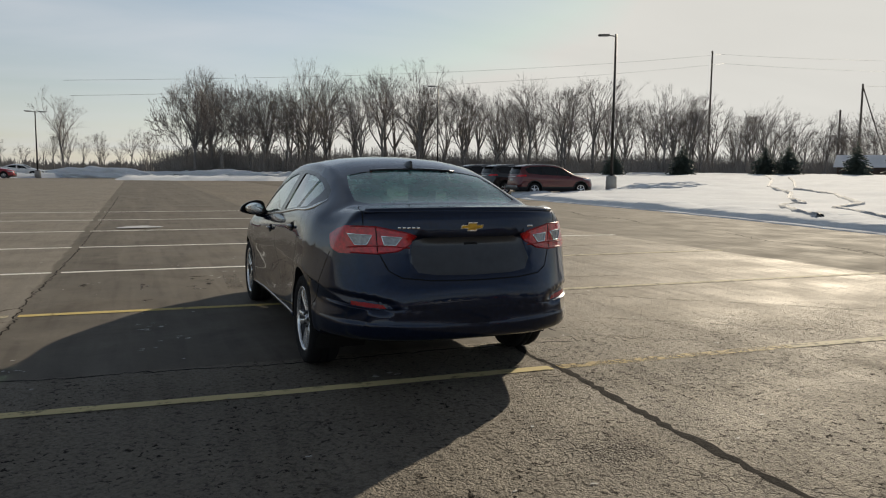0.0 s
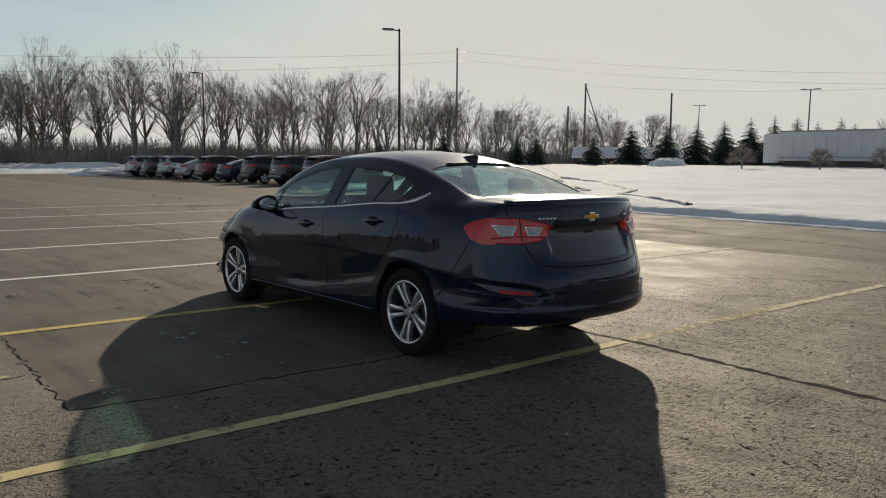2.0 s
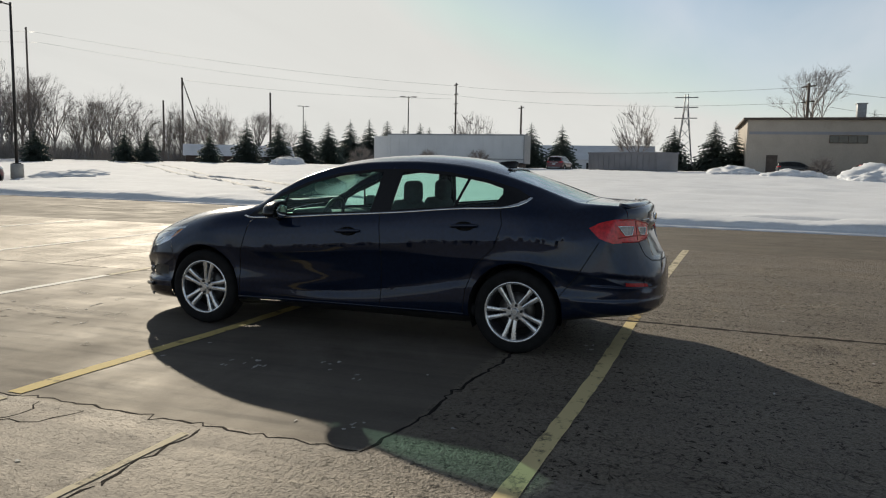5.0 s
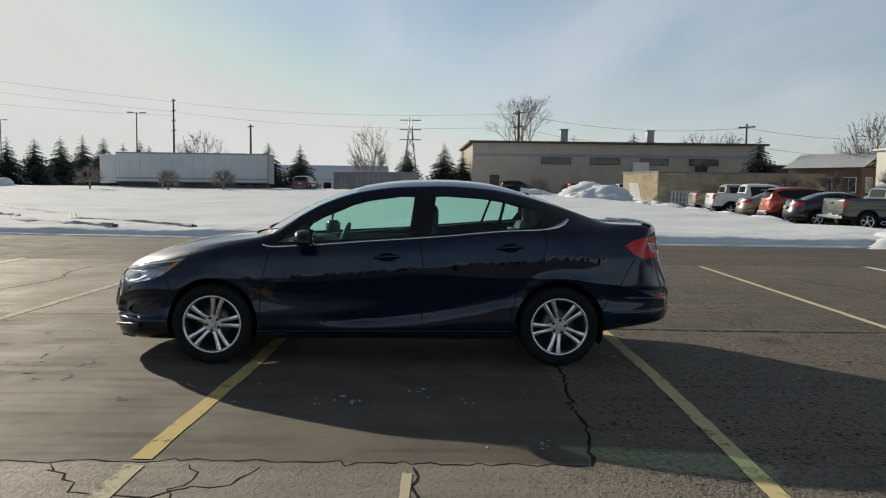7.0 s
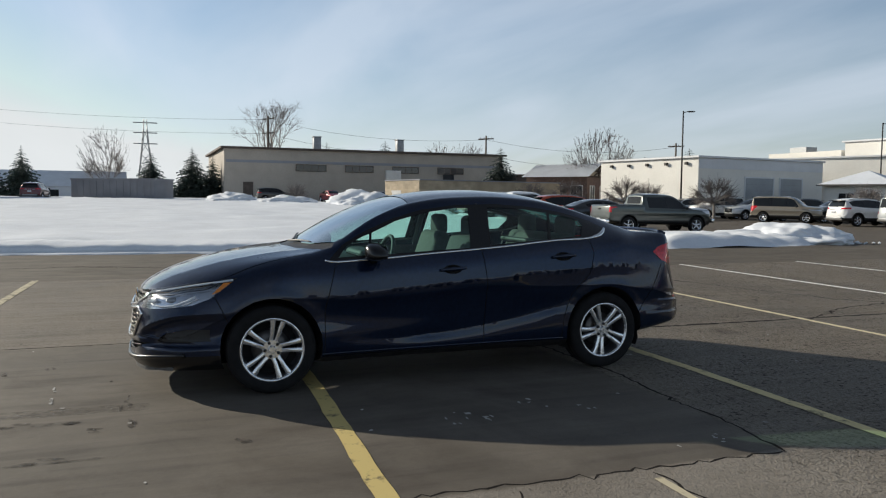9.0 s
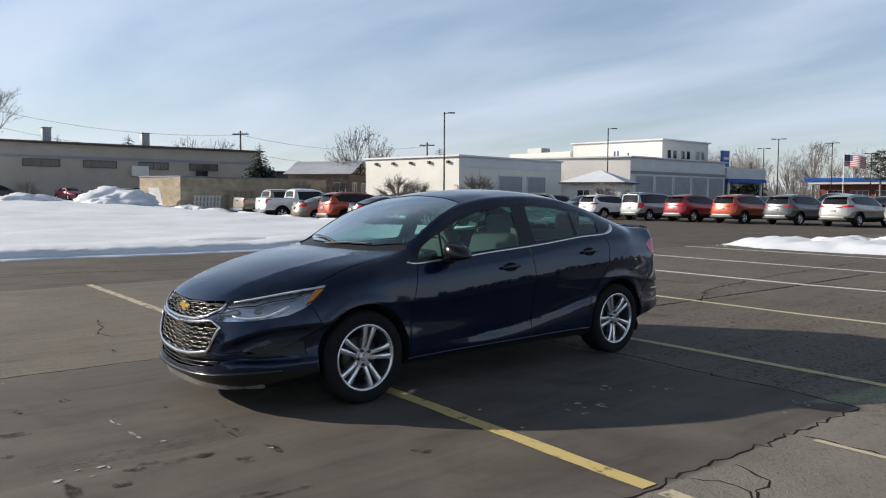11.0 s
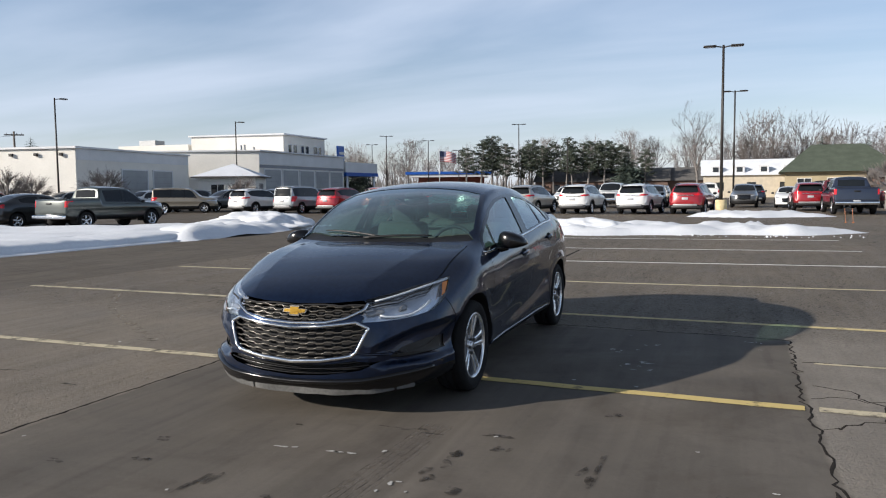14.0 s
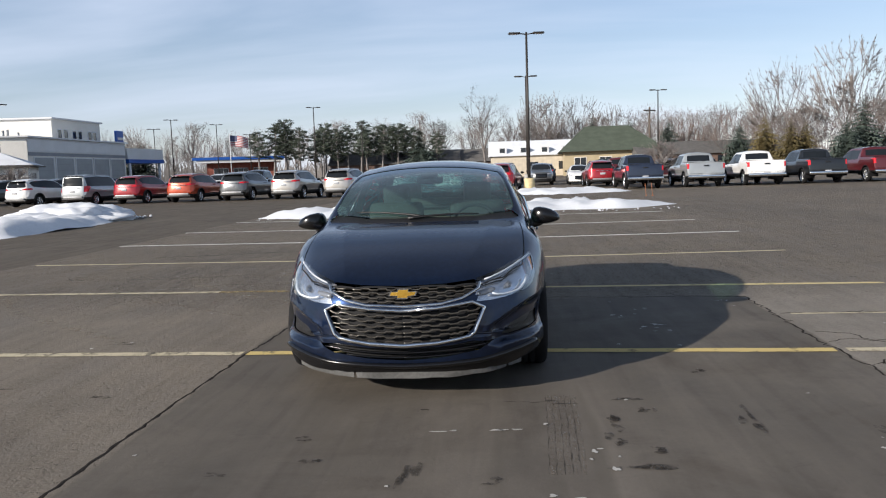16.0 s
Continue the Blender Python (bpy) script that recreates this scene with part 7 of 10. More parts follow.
VEH["wagon"] = dict(VEH["suv"], zc=[(2.30, 0.62), (2.28, 0.84), (2.22, 1.0), (2.05, 1.08), (1.3, 1.16), (1.15, 1.20), (0.8, 1.48), (0.5, 1.70), (0.2, 1.78), (-0.7, 1.82), (-2.0, 1.80), (-2.12, 1.72), (-2.20, 1.30), (-2.26, 1.02), (-2.29, 0.8), (-2.30, 0.62)],
    zr=[(2.30, 0.61), (2.2, 0.94), (2.0, 1.0), (1.2, 1.10), (0.9, 1.30), (0.5, 1.62), (0.2, 1.70), (-0.8, 1.73), (-2.0, 1.71), (-2.12, 1.62), (-2.22, 1.18), (-2.30, 0.61)],
    panes=([(0.82, 1.09), (0.10, 1.11), (0.08, 1.63), (0.35, 1.60), (0.55, 1.50)], [(0.02, 1.11), (-0.85, 1.12), (-0.87, 1.66), (0.0, 1.65)], [(-0.93, 1.12), (-1.95, 1.14), (-1.98, 1.62), (-0.95, 1.66)]), back=[(0, 1.12), (0.66, 1.14), (0.60, 1.64), (0, 1.66)], bow=(0.36, 0.08), band=[(0.88, 1.075), (0.0, 1.095), (-2.0, 1.12), (-2.03, 1.645), (-0.9, 1.685), (0.1, 1.66), (0.38, 1.62), (0.58, 1.52)], tail_lamp=[(0.70, 0.80), (0.88, 0.80), (0.88, 1.14), (0.72, 1.14)])
VEH["coupe"] = dict(VEH["saloon"], low=0.26)
made = {}


def build_vehicle(kind):
    v = VEH[kind]
    if "tables" in v:
        c = v["tables"]
    else:
        c = {k: curve(*v[k]) for k in ("zc", "zb", "zr", "zbelt", "zm", "zl", "zs", "xm", "xl", "xs", "xb", "xr")}
        c["bow"] = ends(*v["bow"], v["nose"], v["tail"])
    n0, t0 = v["nose"], v["tail"]
    st = [t0, t0 + 0.008, t0 + 0.02, t0 + 0.04, t0 + 0.07, t0 + 0.11, t0 + 0.17] + [t0 + 0.25 + (n0 - t0 - 0.5) * i / 38 for i in range(39)] + [n0 - 0.17, n0 - 0.11, n0 - 0.07, n0 - 0.04, n0 - 0.02, n0 - 0.008, n0]
    if kind == "truck":
        st += [-0.85, -0.92, -0.98, -1.02, -1.06, -1.08]
    if kind in ("suv", "wagon"):
        st += [-2.0, -2.05, -2.1, -2.15, -2.2]
    b = loft_half(c, sorted(set(round(s, 3) for s in st)), 2)
    L = b.faces.layers.int.new("tag")
    if "band" in v:
        cut(b, v["band"], "side", lambda q: q.x > 0.4 and q.z > 0.9, L, 8)
    for i, p in enumerate(v["panes"]):
        cut(b, p, "side", lambda q: q.x > 0.4 and q.z > 0.9, L, 10 + i)
    cut(b, v["wind"], "top", lambda q: q.z > 0.98 and q.y > 0.1, L, 2)
    if "back" in v:
        cut(b, v["back"], "front", (lambda q: q.y < -1.75) if kind != "truck" else (lambda q: -1.2 < q.y < -0.7), L, 3)
    else:
        cut(b, v["back_top"], "top", lambda q: q.z > 1.1, L, 3)
    cut(b, v["tail_lamp"], "front", lambda q: q.y < t0 + 0.5, L, 4)
    cut(b, v["head_lamp"], "front", lambda q: q.y > n0 - 0.75, L, 5)
    cut(b, v["grille"], "front", lambda q: q.y > n0 - 0.5, L, 6)
    lw = v["low"]
    cut(b, [(0, -0.1), (0, lw), (1.3, lw), (1.3, -0.1)], "front", lambda q: True, L, 7)
    for cy in (v["hub"], -v["hub"]):
        cut(b, circle(cy, v["r"] + 0.02, v["r"] + 0.055, 18), "side", lambda q: q.x > 0.45, L, 9)
    bmesh.ops.delete(b, geom=[f for f in b.faces if f[L] == 9], context="FACES")
    b.verts.index_update()
    g = split_half(b, L)
    b.free()
    car = thing({"suv": "suv", "truck": "pickup_truck", "saloon": "saloon_car", "wagon": "boxy_wagon", "coupe": "sports_car"}[kind], "parked car", "car")
    body = part("body", skin("body", g[0], (1, -1)), P["grey"], car)
    body.material_slots[0].link = "OBJECT"
    body.material_slots[0].material = P["grey"]
    for tag, nm, m_, push, lab in ((2, "windshield", "car_glass_far", -0.004, "dark windshield"), (3, "rear_window", "car_glass_far", -0.004, "dark rear window"), (6, "grille", "gloss_black", -0.015, "black grille"), (7, "lower_cladding", "trim_black", 0.0, "black plastic lower trim")):
        if tag in g:
            part(nm, skin(nm, g[tag], (1, -1), push), M[m_], car, lab)
    if 8 in g:
        for sd in (1, -1):
            part("window_surround", skin("window_surround", g[8], (sd,)), M["gloss_black"], car, "gloss black window pillars")
    for sd in (1, -1):
        for i in range(len(v["panes"])):
            if 10 + i in g:
                part("side_window", skin("side_window", g[10 + i], (sd,), -0.005), M["car_glass_far"], car, "dark side glass")
        if 4 in g: part("taillight", skin("taillight", g[4], (sd,), 0.004), M["lens_red"], car, "red tail light")
        if 5 in g: part("headlight", skin("headlight", g[5], (sd,), 0.003), M["lens_white"], car, "clear headlight")
        bm_ = bmesh.new()
        bmesh.ops.create_icosphere(bm_, subdivisions=2, radius=1)
        my, mz = (v["panes"][0][0][0] - 0.05, v["panes"][0][0][1] + 0.02)
        for q in bm_.verts:
            q.co = (sd * (v["half"] + 0.10 + 0.11 * q.co.x), my + 0.06 * q.co.y, mz + 0.075 * q.co.z)
        part("door_mirror", bm_, M["trim_black"], car)
        for f_ in ((0.0, -0.95) if kind != "truck" else (0.42, -0.62)):
            part("door_handle", box_bm((sd * (v["half"] - 0.045) - 0.02, f_ - 0.10, 0.92 if kind != "truck" else 1.08), (sd * (v["half"] - 0.045) + 0.02, f_ + 0.10, 0.95 if kind != "truck" else 1.11), 0.008), M["trim_black"], car)
        if kind in ("suv", "wagon"):
            zr_ = c["zr"]
            part("roof_rail", tube_bm([(sd * 0.60, y, zr_(y) + 0.055) for y in (0.0, -0.4, -0.9, -1.4, -1.8)], 0.018, 6), M["grey_steel"], car)
        for cy in (v["hub"], -v["hub"]):
            r = v["r"]
            w = part("wheel", lathe_bm([(-0.10, r * 0.66), (-0.115, r * 0.85), (-0.09, r * 0.98), (0.0, r), (0.09, r * 0.98), (0.115, r * 0.85), (0.10, r * 0.66)], 24), M["tyre"], car, "black tyre")
            bw = lathe_bm([(0.095, r * 0.66), (0.09, r * 0.60), (0.03, r * 0.57), (-0.06, r * 0.6)], 24)
            for k in range(5):
                a0 = math.tau * k / 5
                bb = box_bm((0.045, -0.032, 0.02), (0.085, 0.032, r * 0.61))
                bmesh.ops.rotate(bb, verts=bb.verts, cent=(0, 0, 0), matrix=Matrix.Rotation(a0, 3, "X"))
                joined(bw, bb)
            joined(bw, lathe_bm([(0.088, 0.0005), (0.088, 0.05), (0.06, 0.07)], 14))
            part("rim", bw, M["alloy"], w, "silver alloy rim")
            part("brake_disc", lathe_bm([(0.0, 0.0005), (0.0, r * 0.60)], 18), M["gap"], w)
            w.matrix_local = Matrix.Translation((sd * (v["half"] - 0.125), cy, r)) @ (Matrix.Identity(4) if sd > 0 else Matrix.Rotation(math.pi, 4, "Z"))
            lb = bmesh.new()
            ro = [lb.verts.new((sd * (v["half"] - 0.03), cy + (r + 0.058) * math.cos(a), r + 0.02 + (r + 0.058) * math.sin(a))) for a in [-0.3 + (math.pi + 0.6) * i / 14 for i in range(15)]]
            ri = [lb.verts.new((sd * 0.5, q.co.y, q.co.z)) for q in ro]
            for i in range(14):
                lb.faces.new((ro[i], ro[i + 1], ri[i + 1], ri[i]))
            lb.faces.new(ri)
            part("wheel_arch_liner", lb, M["gap"], car)
            if kind in ("suv", "truck"):
                ra = r + 0.075
                lip_ = [(sd * (v["half"] - 0.012), cy + ra * math.cos(a), r + 0.02 + ra * math.sin(a)) for a in [-0.12 + (math.pi + 0.24) * i / 16 for i in range(17)]]
                part("arch_trim", tube_bm(lip_, 0.034 if kind == "suv" else 0.022, 6, up=(1, 0, 0)), M["trim_black"], car, "black wheel arch trim")
    zt = 0.98 if kind == "truck" else (0.82 if kind != "suv" and kind != "wagon" else 0.86)
    part("number_plate", box_bm((-0.16, t0 - 0.012, 0.60 if kind == "truck" else zt - 0.08), (0.16, t0 + 0.03, 0.72 if kind == "truck" else zt + 0.04), 0.004), M["lens_white"], car, "plain pale plate")
    if kind == "truck":
        part("rear_bumper", box_bm((-0.96, t0 - 0.10, 0.50), (0.96, t0 + 0.08, 0.66), 0.03), M["chrome"], car, "chrome rear bumper")
        part("front_bumper", box_bm((-0.84, n0 - 0.14, 0.50), (0.84, n0 + 0.03, 0.70), 0.04), M["chrome"], car, "chrome front bumper")
        # solid near-black slab painting the shade inside the open bed
        part("bed_cover", box_bm((-0.80, -2.78, 1.335), (0.80, -1.14, 1.352), 0.004), M["gap"], car, "black bed opening")
        part("tailgate_handle", box_bm((-0.14, t0 - 0.006, 1.12), (0.14, t0 + 0.05, 1.19), 0.01), M["trim_black"], car)
        part("tailgate_seam", box_bm((-0.86, t0 - 0.004, 0.735), (0.86, t0 + 0.05, 0.745), 0.001), M["gap"], car)
    elif kind in ("suv", "wagon"):
        part("rear_bumper_trim", box_bm((-0.62, t0 - 0.02, 0.44), (0.62, t0 + 0.10, 0.56), 0.03), M["grey_steel"], car, "silver bumper trim")
        part("tailgate_bar", box_bm((-0.44, t0 + 0.005, 1.00), (0.44, t0 + 0.08, 1.03), 0.006), M["chrome"], car)
        roof_z = c["zc"](-2.02 if kind == "suv" else -2.10)
        part("roof_spoiler", box_bm((-0.56, -2.20, roof_z - 0.035), (0.56, -1.92, roof_z + 0.012), 0.018), M["gloss_black"], car, "gloss black roof spoiler")
        part("rear_wiper", tube_bm([(0.0, -2.235, 1.17), (-0.20, -2.215, 1.215)], [0.014, 0.008], 5), M["trim_black"], car)
        part("rear_apron", box_bm((-0.74, t0 - 0.012, 0.33), (0.74, t0 + 0.12, 0.46), 0.03), M["trim_black"], car, "black rear bumper apron")
    return car


def vehicle(kind, colour, x, y, heading, label, group="cars parked on the lot", z=0.0, scale=1.0):
    """heading: degrees clockwise from +y, where the nose points."""
    m_ = Matrix.Translation((x, y, z)) @ Matrix.Rotation(radians(-heading), 4, "Z") @ Matrix.Scale(scale, 4)
    if kind not in made:
        made[kind] = build_vehicle(kind)
        ob = made[kind]
        ob.matrix_world = m_
    else:
        ob = copy_thing(made[kind], m_)
    for o in ob.children:
        if o.name.split(".")[0] == "body":
            o.material_slots[0].link = "OBJECT"
            o.material_slots[0].material = P[colour]
    return tagged(ob, label, {"suv": "suv", "truck": "pickup truck", "wagon": "suv"}.get(kind, "car"), group)


S_ROW = [("suv", "white", 27.5, "white suv with black lower trim in a row"), ("wagon", "lightgrey", 24.2, "boxy light grey wagon in a row"), ("suv", "red", 21.0, "deep red suv with silver bumper trim"), ("suv", "orange", 17.7, "copper orange suv with silver bumper trim"), ("suv", "grey", 14.6, "dark grey suv parked in a row"), ("suv", "silver", 11.5, "champagne silver suv parked in a row"), ("suv", "silver", 8.5, "champagne silver suv parked in a row"), ("suv", "white", 5.4, "white compact suv parked in a row"), ("suv", "white", 2.1, "white suv with black lower trim in a row"), ("suv", "red", -0.7, "bright red suv at the end of a row")]
for k, c_, x, lab in S_ROW:
    vehicle(k, c_, x, -38.3 + random.uniform(-0.3, 0.3), 187 + random.uniform(-2, 2), lab)
for c_, x, lab in (("navy", -8.3, "navy pickup truck with chrome rear bumper"), ("lightgrey", -11.6, "silver pickup truck with chrome rear bumper"), ("white", -14.8, "white pickup truck with chrome rear bumper"), ("black", -17.9, "black pickup truck with chrome rear bumper"), ("maroon", -21.2, "maroon pickup truck in a row")):
    vehicle("truck", c_, x, -38.2, 180 + random.uniform(-2, 2), lab)
vehicle("suv", "grey", -3.6, -52.5, 2, "dark grey suv facing the lane")
vehicle("coupe", "white", -6.4, -51.5, 3, "low white sports car facing the lane")
for k, c_, x, y, h, lab in (("truck", "maroon", -9.2, -50.5, 182, "maroon pickup truck in a back row"), ("suv", "red", -6.9, -44.0, 180, "small red suv behind a pickup"), ("truck", "black", -9.6, -62, 180, "black pickup truck in a back row"), ("suv", "maroon", -12.4, -50, 182, "maroon suv in a back row"), ("suv", "black", -15.4, -52, 180, "black suv in a back row"), ("suv", "grey", 2.6, -52, 0, "dark grey suv in a back row"), ("truck", "white", 5.8, -53, 0, "white pickup truck in a back row"), ("suv", "white", 9.2, -53, 2, "white suv in a back row"), ("suv", "grey", 12.4, -53, 0, "dark grey suv in a back row"), ("suv", "black", 15.6, -53, 0, "black suv in a back row"), ("truck", "navy", 18.8, -53, 0, "navy pickup truck in a back row"), ("suv", "white", 22.0, -53, 0, "white suv in a back row"), ("suv", "grey", 25.2, -53, 0, "dark grey suv in a back row"), ("saloon", "black", 0.0, -54, 0, "black saloon in a back row"), ("truck", "white", -0.8, -66, 180, "white pickup truck far across the lot"), ("suv", "silver", 3.2, -66, 180, "silver suv far across the lot"), ("suv", "white", 7.0, -67, 180, "white suv far across the lot"), ("suv", "grey", 11.0, -67, 180, "grey suv far across the lot"), ("suv", "white", -20, -54, 180, "white suv in a back row"), ("suv", "navy", -4.5, -64, 180, "navy suv far across the lot"), ("suv", "black", -24.5, -38.5, 180, "black suv past the pickups"), ("truck", "lightgrey", -27.8, -38.2, 180, "silver pickup truck at the row end")):
    vehicle(k, c_, x, y, h, lab)
vehicle("wagon", "tan", 34.0, -38.5, 238, "beige boxy suv standing at an angle")
for k, c_, x, y, lab, s_ in (("truck", "green", 21.65, -18.35, "dark green-grey pickup truck behind the snow bank", 0.9), ("saloon", "black", 25.3, -18.1, "black saloon behind the snow bank", 1.0), ("suv", "orange", 28.8, -18.6, "copper orange suv behind the snow bank", 1.0), ("saloon", "tan", 32.2, -18.9, "pewter saloon behind the snow bank", 1.0), ("truck", "white", 35.9, -19.3, "white pickup truck behind the snow bank", 1.0), ("truck", "tan", 39.6, -19.6, "tan pickup truck behind the snow bank", 1.0)):
    vehicle(k, c_, x, y, 186 + random.uniform(-2, 2), lab, scale=s_)
for k, c_, x, y, h, lab in (("suv", "grey", 33.5, -42.5, 20, "dark grey suv in the second row"), ("suv", "black", 36.8, -41.8, 10, "black suv in the second row"), ("suv", "white", 40.4, -41.5, 5, "white suv in the second row"), ("wagon", "white", 44.0, -41, 5, "white wagon in the second row"), ("suv", "lightgrey", 47.5, -40.5, 5, "light grey suv in the second row"), ("truck", "white", 51.0, -38.0, 8, "white pickup truck in the second row"), ("suv", "white", 54.6, -37.5, 5, "white suv in the second row"), ("suv", "black", 30.2, -43.5, 12, "black suv in the second row"), ("saloon", "white", 31.2, -47.5, 300, "white saloon at the row end"), ("suv", "navy", 28.4, -45.5, 10, "navy suv in the second row")):
    vehicle(k, c_, x, y, h, lab)
for k, c_, y, lab in (("suv", "maroon", 27.6, "dark red suv at the row end by the snow"), ("suv", "black", 31.2, "black suv in a shaded row"), ("suv", "black", 34.8, "black suv in a shaded row"), ("saloon", "navy", 38.2, "dark saloon in a shaded row"), ("suv", "maroon", 41.6, "dark red suv in a shaded row"), ("saloon", "lightgrey", 45.0, "light grey saloon in a shaded row"), ("suv", "lightgrey", 48.4, "light grey suv in a shaded row"), ("suv", "green", 51.8, "dark green-grey suv in a shaded row"), ("suv", "lightgrey", 55.4, "silver suv at the far row end")):
    vehicle(k, c_, 18.6, y + 1.6, 90 + random.uniform(-3, 3), lab)
for k, c_, x, y, h, lab in (("saloon", "white", -13.6, 88, 100, "white car far across the lot"), ("saloon", "red", -15.4, 80.5, 95, "red car far across the lot"), ("suv", "white", -18.5, 84, 90, "white suv far across the lot")):
    vehicle(k, c_, x, y, h, lab)
for k, c_, x, y, h, lab, z in (("suv", "maroon", 73.5, 12.2, 95, "dark red suv beside a grey container", 0.9), ("saloon", "red", 86, -18.5, 260, "red car before the tan building", 0.9), ("saloon", "white", 84, -24, 265, "white car before the tan building", 0.85), ("suv", "black", 88, -12, 180, "black suv before the tan building", 0.9), ("suv", "grey", 87, -27, 265, "grey suv before the tan building", 0.8)):
    vehicle(k, c_, x, y, h, lab, "cars before the tan building", z)

# ---- buildings round the lot ----
def wall_run(parent, pts, z0, z1, t, m_, name="wall", closed=True):
    """Walls of thickness t along an outline, each a part."""
    run = list(zip(pts, pts[1:] + pts[:1])) if closed else list(zip(pts, pts[1:]))
    for (a, b_) in run:
        a, b_ = Vector((*a, 0)), Vector((*b_, 0))
        d = (b_ - a).normalized()
        o = Vector((-d.y, d.x, 0)) * t
        part(name, prism_bm([(p.x, p.y) for p in (a, b_, b_ + o - d * t * 0.98, a + o + d * t * 0.98)], z0, z1), m_, parent, smooth=False)


def slab(name, parent, poly, z0, z1, m_, label=""):
    return part(name, prism_bm(poly, z0, z1), m_, parent, label, smooth=False)


def on_wall(parent, name, a, b_, s0, s1, z0, z1, out, m_, label="", depth=0.06):
    """A panel on the wall line a-b, from s0 to s1 metres along it, standing out of it."""
    a, b_ = Vector((*a, 0)), Vector((*b_, 0))
    d = (b_ - a).normalized()
    o = Vector((d.y, -d.x, 0))
    p, q = a + d * s0, a + d * s1
    return part(name, prism_bm([(v.x, v.y) for v in (p + o * out, q + o * out, q + o * (out - depth), p + o * (out - depth))], z0, z1), m_, parent, label, smooth=False)


def window(parent, a, b_, s0, s1, z0, z1, frame_m, bars=1):
    w = on_wall(parent, "window", a, b_, s0, s1, z0, z1, 0.02, M["dark_window"], "dark window pane")
    for (u0, u1, v0, v1) in ((s0 - 0.06, s1 + 0.06, z1, z1 + 0.08), (s0 - 0.06, s1 + 0.06, z0 - 0.08, z0), (s0 - 0.06, s0, z0, z1), (s1, s1 + 0.06, z0, z1)):
        on_wall(w, "window_frame", a, b_, u0, u1, v0, v1, 0.07, frame_m, depth=0.12)
    for i in range(bars):
        u = s0 + (s1 - s0) * (i + 1) / (bars + 1)
        on_wall(w, "glazing_bar", a, b_, u - 0.025, u + 0.025, z0, z1, 0.045, frame_m)
    return w


def garage(parent, a, b_, s0, s1, z0, z1):
    d = on_wall(parent, "garage_door", a, b_, s0, s1, z0, z1, 0.03, M["grey_door"], "grey sectional garage door")
    for i in range(1, 6):
        z = z0 + (z1 - z0) * i / 6
        on_wall(d, "door_rib", a, b_, s0 + 0.03, s1 - 0.03, z - 0.02, z + 0.02, 0.05, M["grey_steel"])
    for (u0, u1, v0, v1) in ((s0 - 0.12, s0, z0, z1 + 0.12), (s1, s1 + 0.12, z0, z1 + 0.12), (s0, s1, z1, z1 + 0.12)):
        on_wall(d, "door_frame", a, b_, u0, u1, v0, v1, 0.09, M["white_metal"], depth=0.14)
    return d


def along(a, b_):
    return math.hypot(b_[0] - a[0], b_[1] - a[1])


# tan workshop
tan = thing("workshop", "long low tan block workshop with a dark roof edge", "building")
A, B = (81.0, -5.8), (80.5, -39.4)
rect = [A, B, (101, -39.7), (101, -5.5)]
wall_run(tan, rect, 0, 6.75, 0.3, M["tan_wall"])
slab("roof", tan, [(80.6, -5.4), (80.1, -39.8), (101.4, -40.1), (101.4, -5.1)], 6.76, 6.98, M["rust"], "dark flat roof edge")
on_wall(tan, "fascia_band", A, B, 0.2, 33.4, 5.25, 5.55, 0.03, M["tan_band"], "blue-grey band along the wall")
for s0, s1 in ((7.9, 11.3), (13.6, 16.9), (19.3, 22.5), (25.0, 28.3)):
    window(tan, A, B, s0, s1, 4.45, 5.10, M["rust"], 3)
on_wall(tan, "wall_panel", A, B, 18.4, 20.2, 3.6, 4.7, 0.5, M["white_board"], "white heater box on the wall", 0.5)
on_wall(tan, "leaning_panel", A, B, 25.6, 27.0, 3.4, 4.35, 0.3, M["dark_window"], "dark hatch held open", 0.08)
on_wall(tan, "service_door", A, B, 2.0, 3.1, 0.9, 3.1, 0.05, M["rust"])
for y in (-17.6, -28.4):
    st = part("chimney", box_bm((88.0, y - 0.45, 6.9), (88.9, y + 0.45, 8.9), 0.03), M["grey_steel"], tan, "square metal flue")
    part("flue_cap", box_bm((87.9, y - 0.55, 8.9), (89.0, y + 0.55, 9.0), 0.02), M["grey_steel"], st)
annex = thing("annex", "low brown annex beside the tan workshop", "building")
wall_run(annex, [(80.6, -39.9), (80.4, -46.5), (95, -46.7), (95, -40.1)], 0, 4.4, 0.3, M["rust"])
slab("roof", annex, [(80.3, -39.85), (80.1, -46.8), (95.3, -47.0), (95.3, -40.0)], 4.42, 4.6, M["rust"])

# block enclosure with pallets against it
enc = thing("block_enclosure", "tan concrete block yard enclosure", "enclosure")
EA, EB, EC = (53.2, -16.0), (48.8, -17.4), (51.2, -31.0)
ED = (EA[0] + EC[0] - EB[0], EA[1] + EC[1] - EB[1])
wall_run(enc, [EA, EB, EC, ED], 0, 2.80, 0.2, M["block_wall"])
for (a, b_, n_) in ((EA, EB, 11), (EB, EC, 34)):
    ln = along(a, b_)
    k_ = 0
    for r in range(13):
        for i in range(n_):
            s0 = ln * i / n_ + (0.0 if r % 2 else ln / n_ / 2)
            s1 = min(s0 + ln / n_ - 0.012, ln)
            if s1 - s0 < 0.1 or (n_ == 34 and i > 11):
                continue
            on_wall(enc, "block", a, b_, s0, s1, 0.1 + r * 0.205, 0.1 + r * 0.205 + 0.192, 0.012, M["block_wall"], depth=0.03)
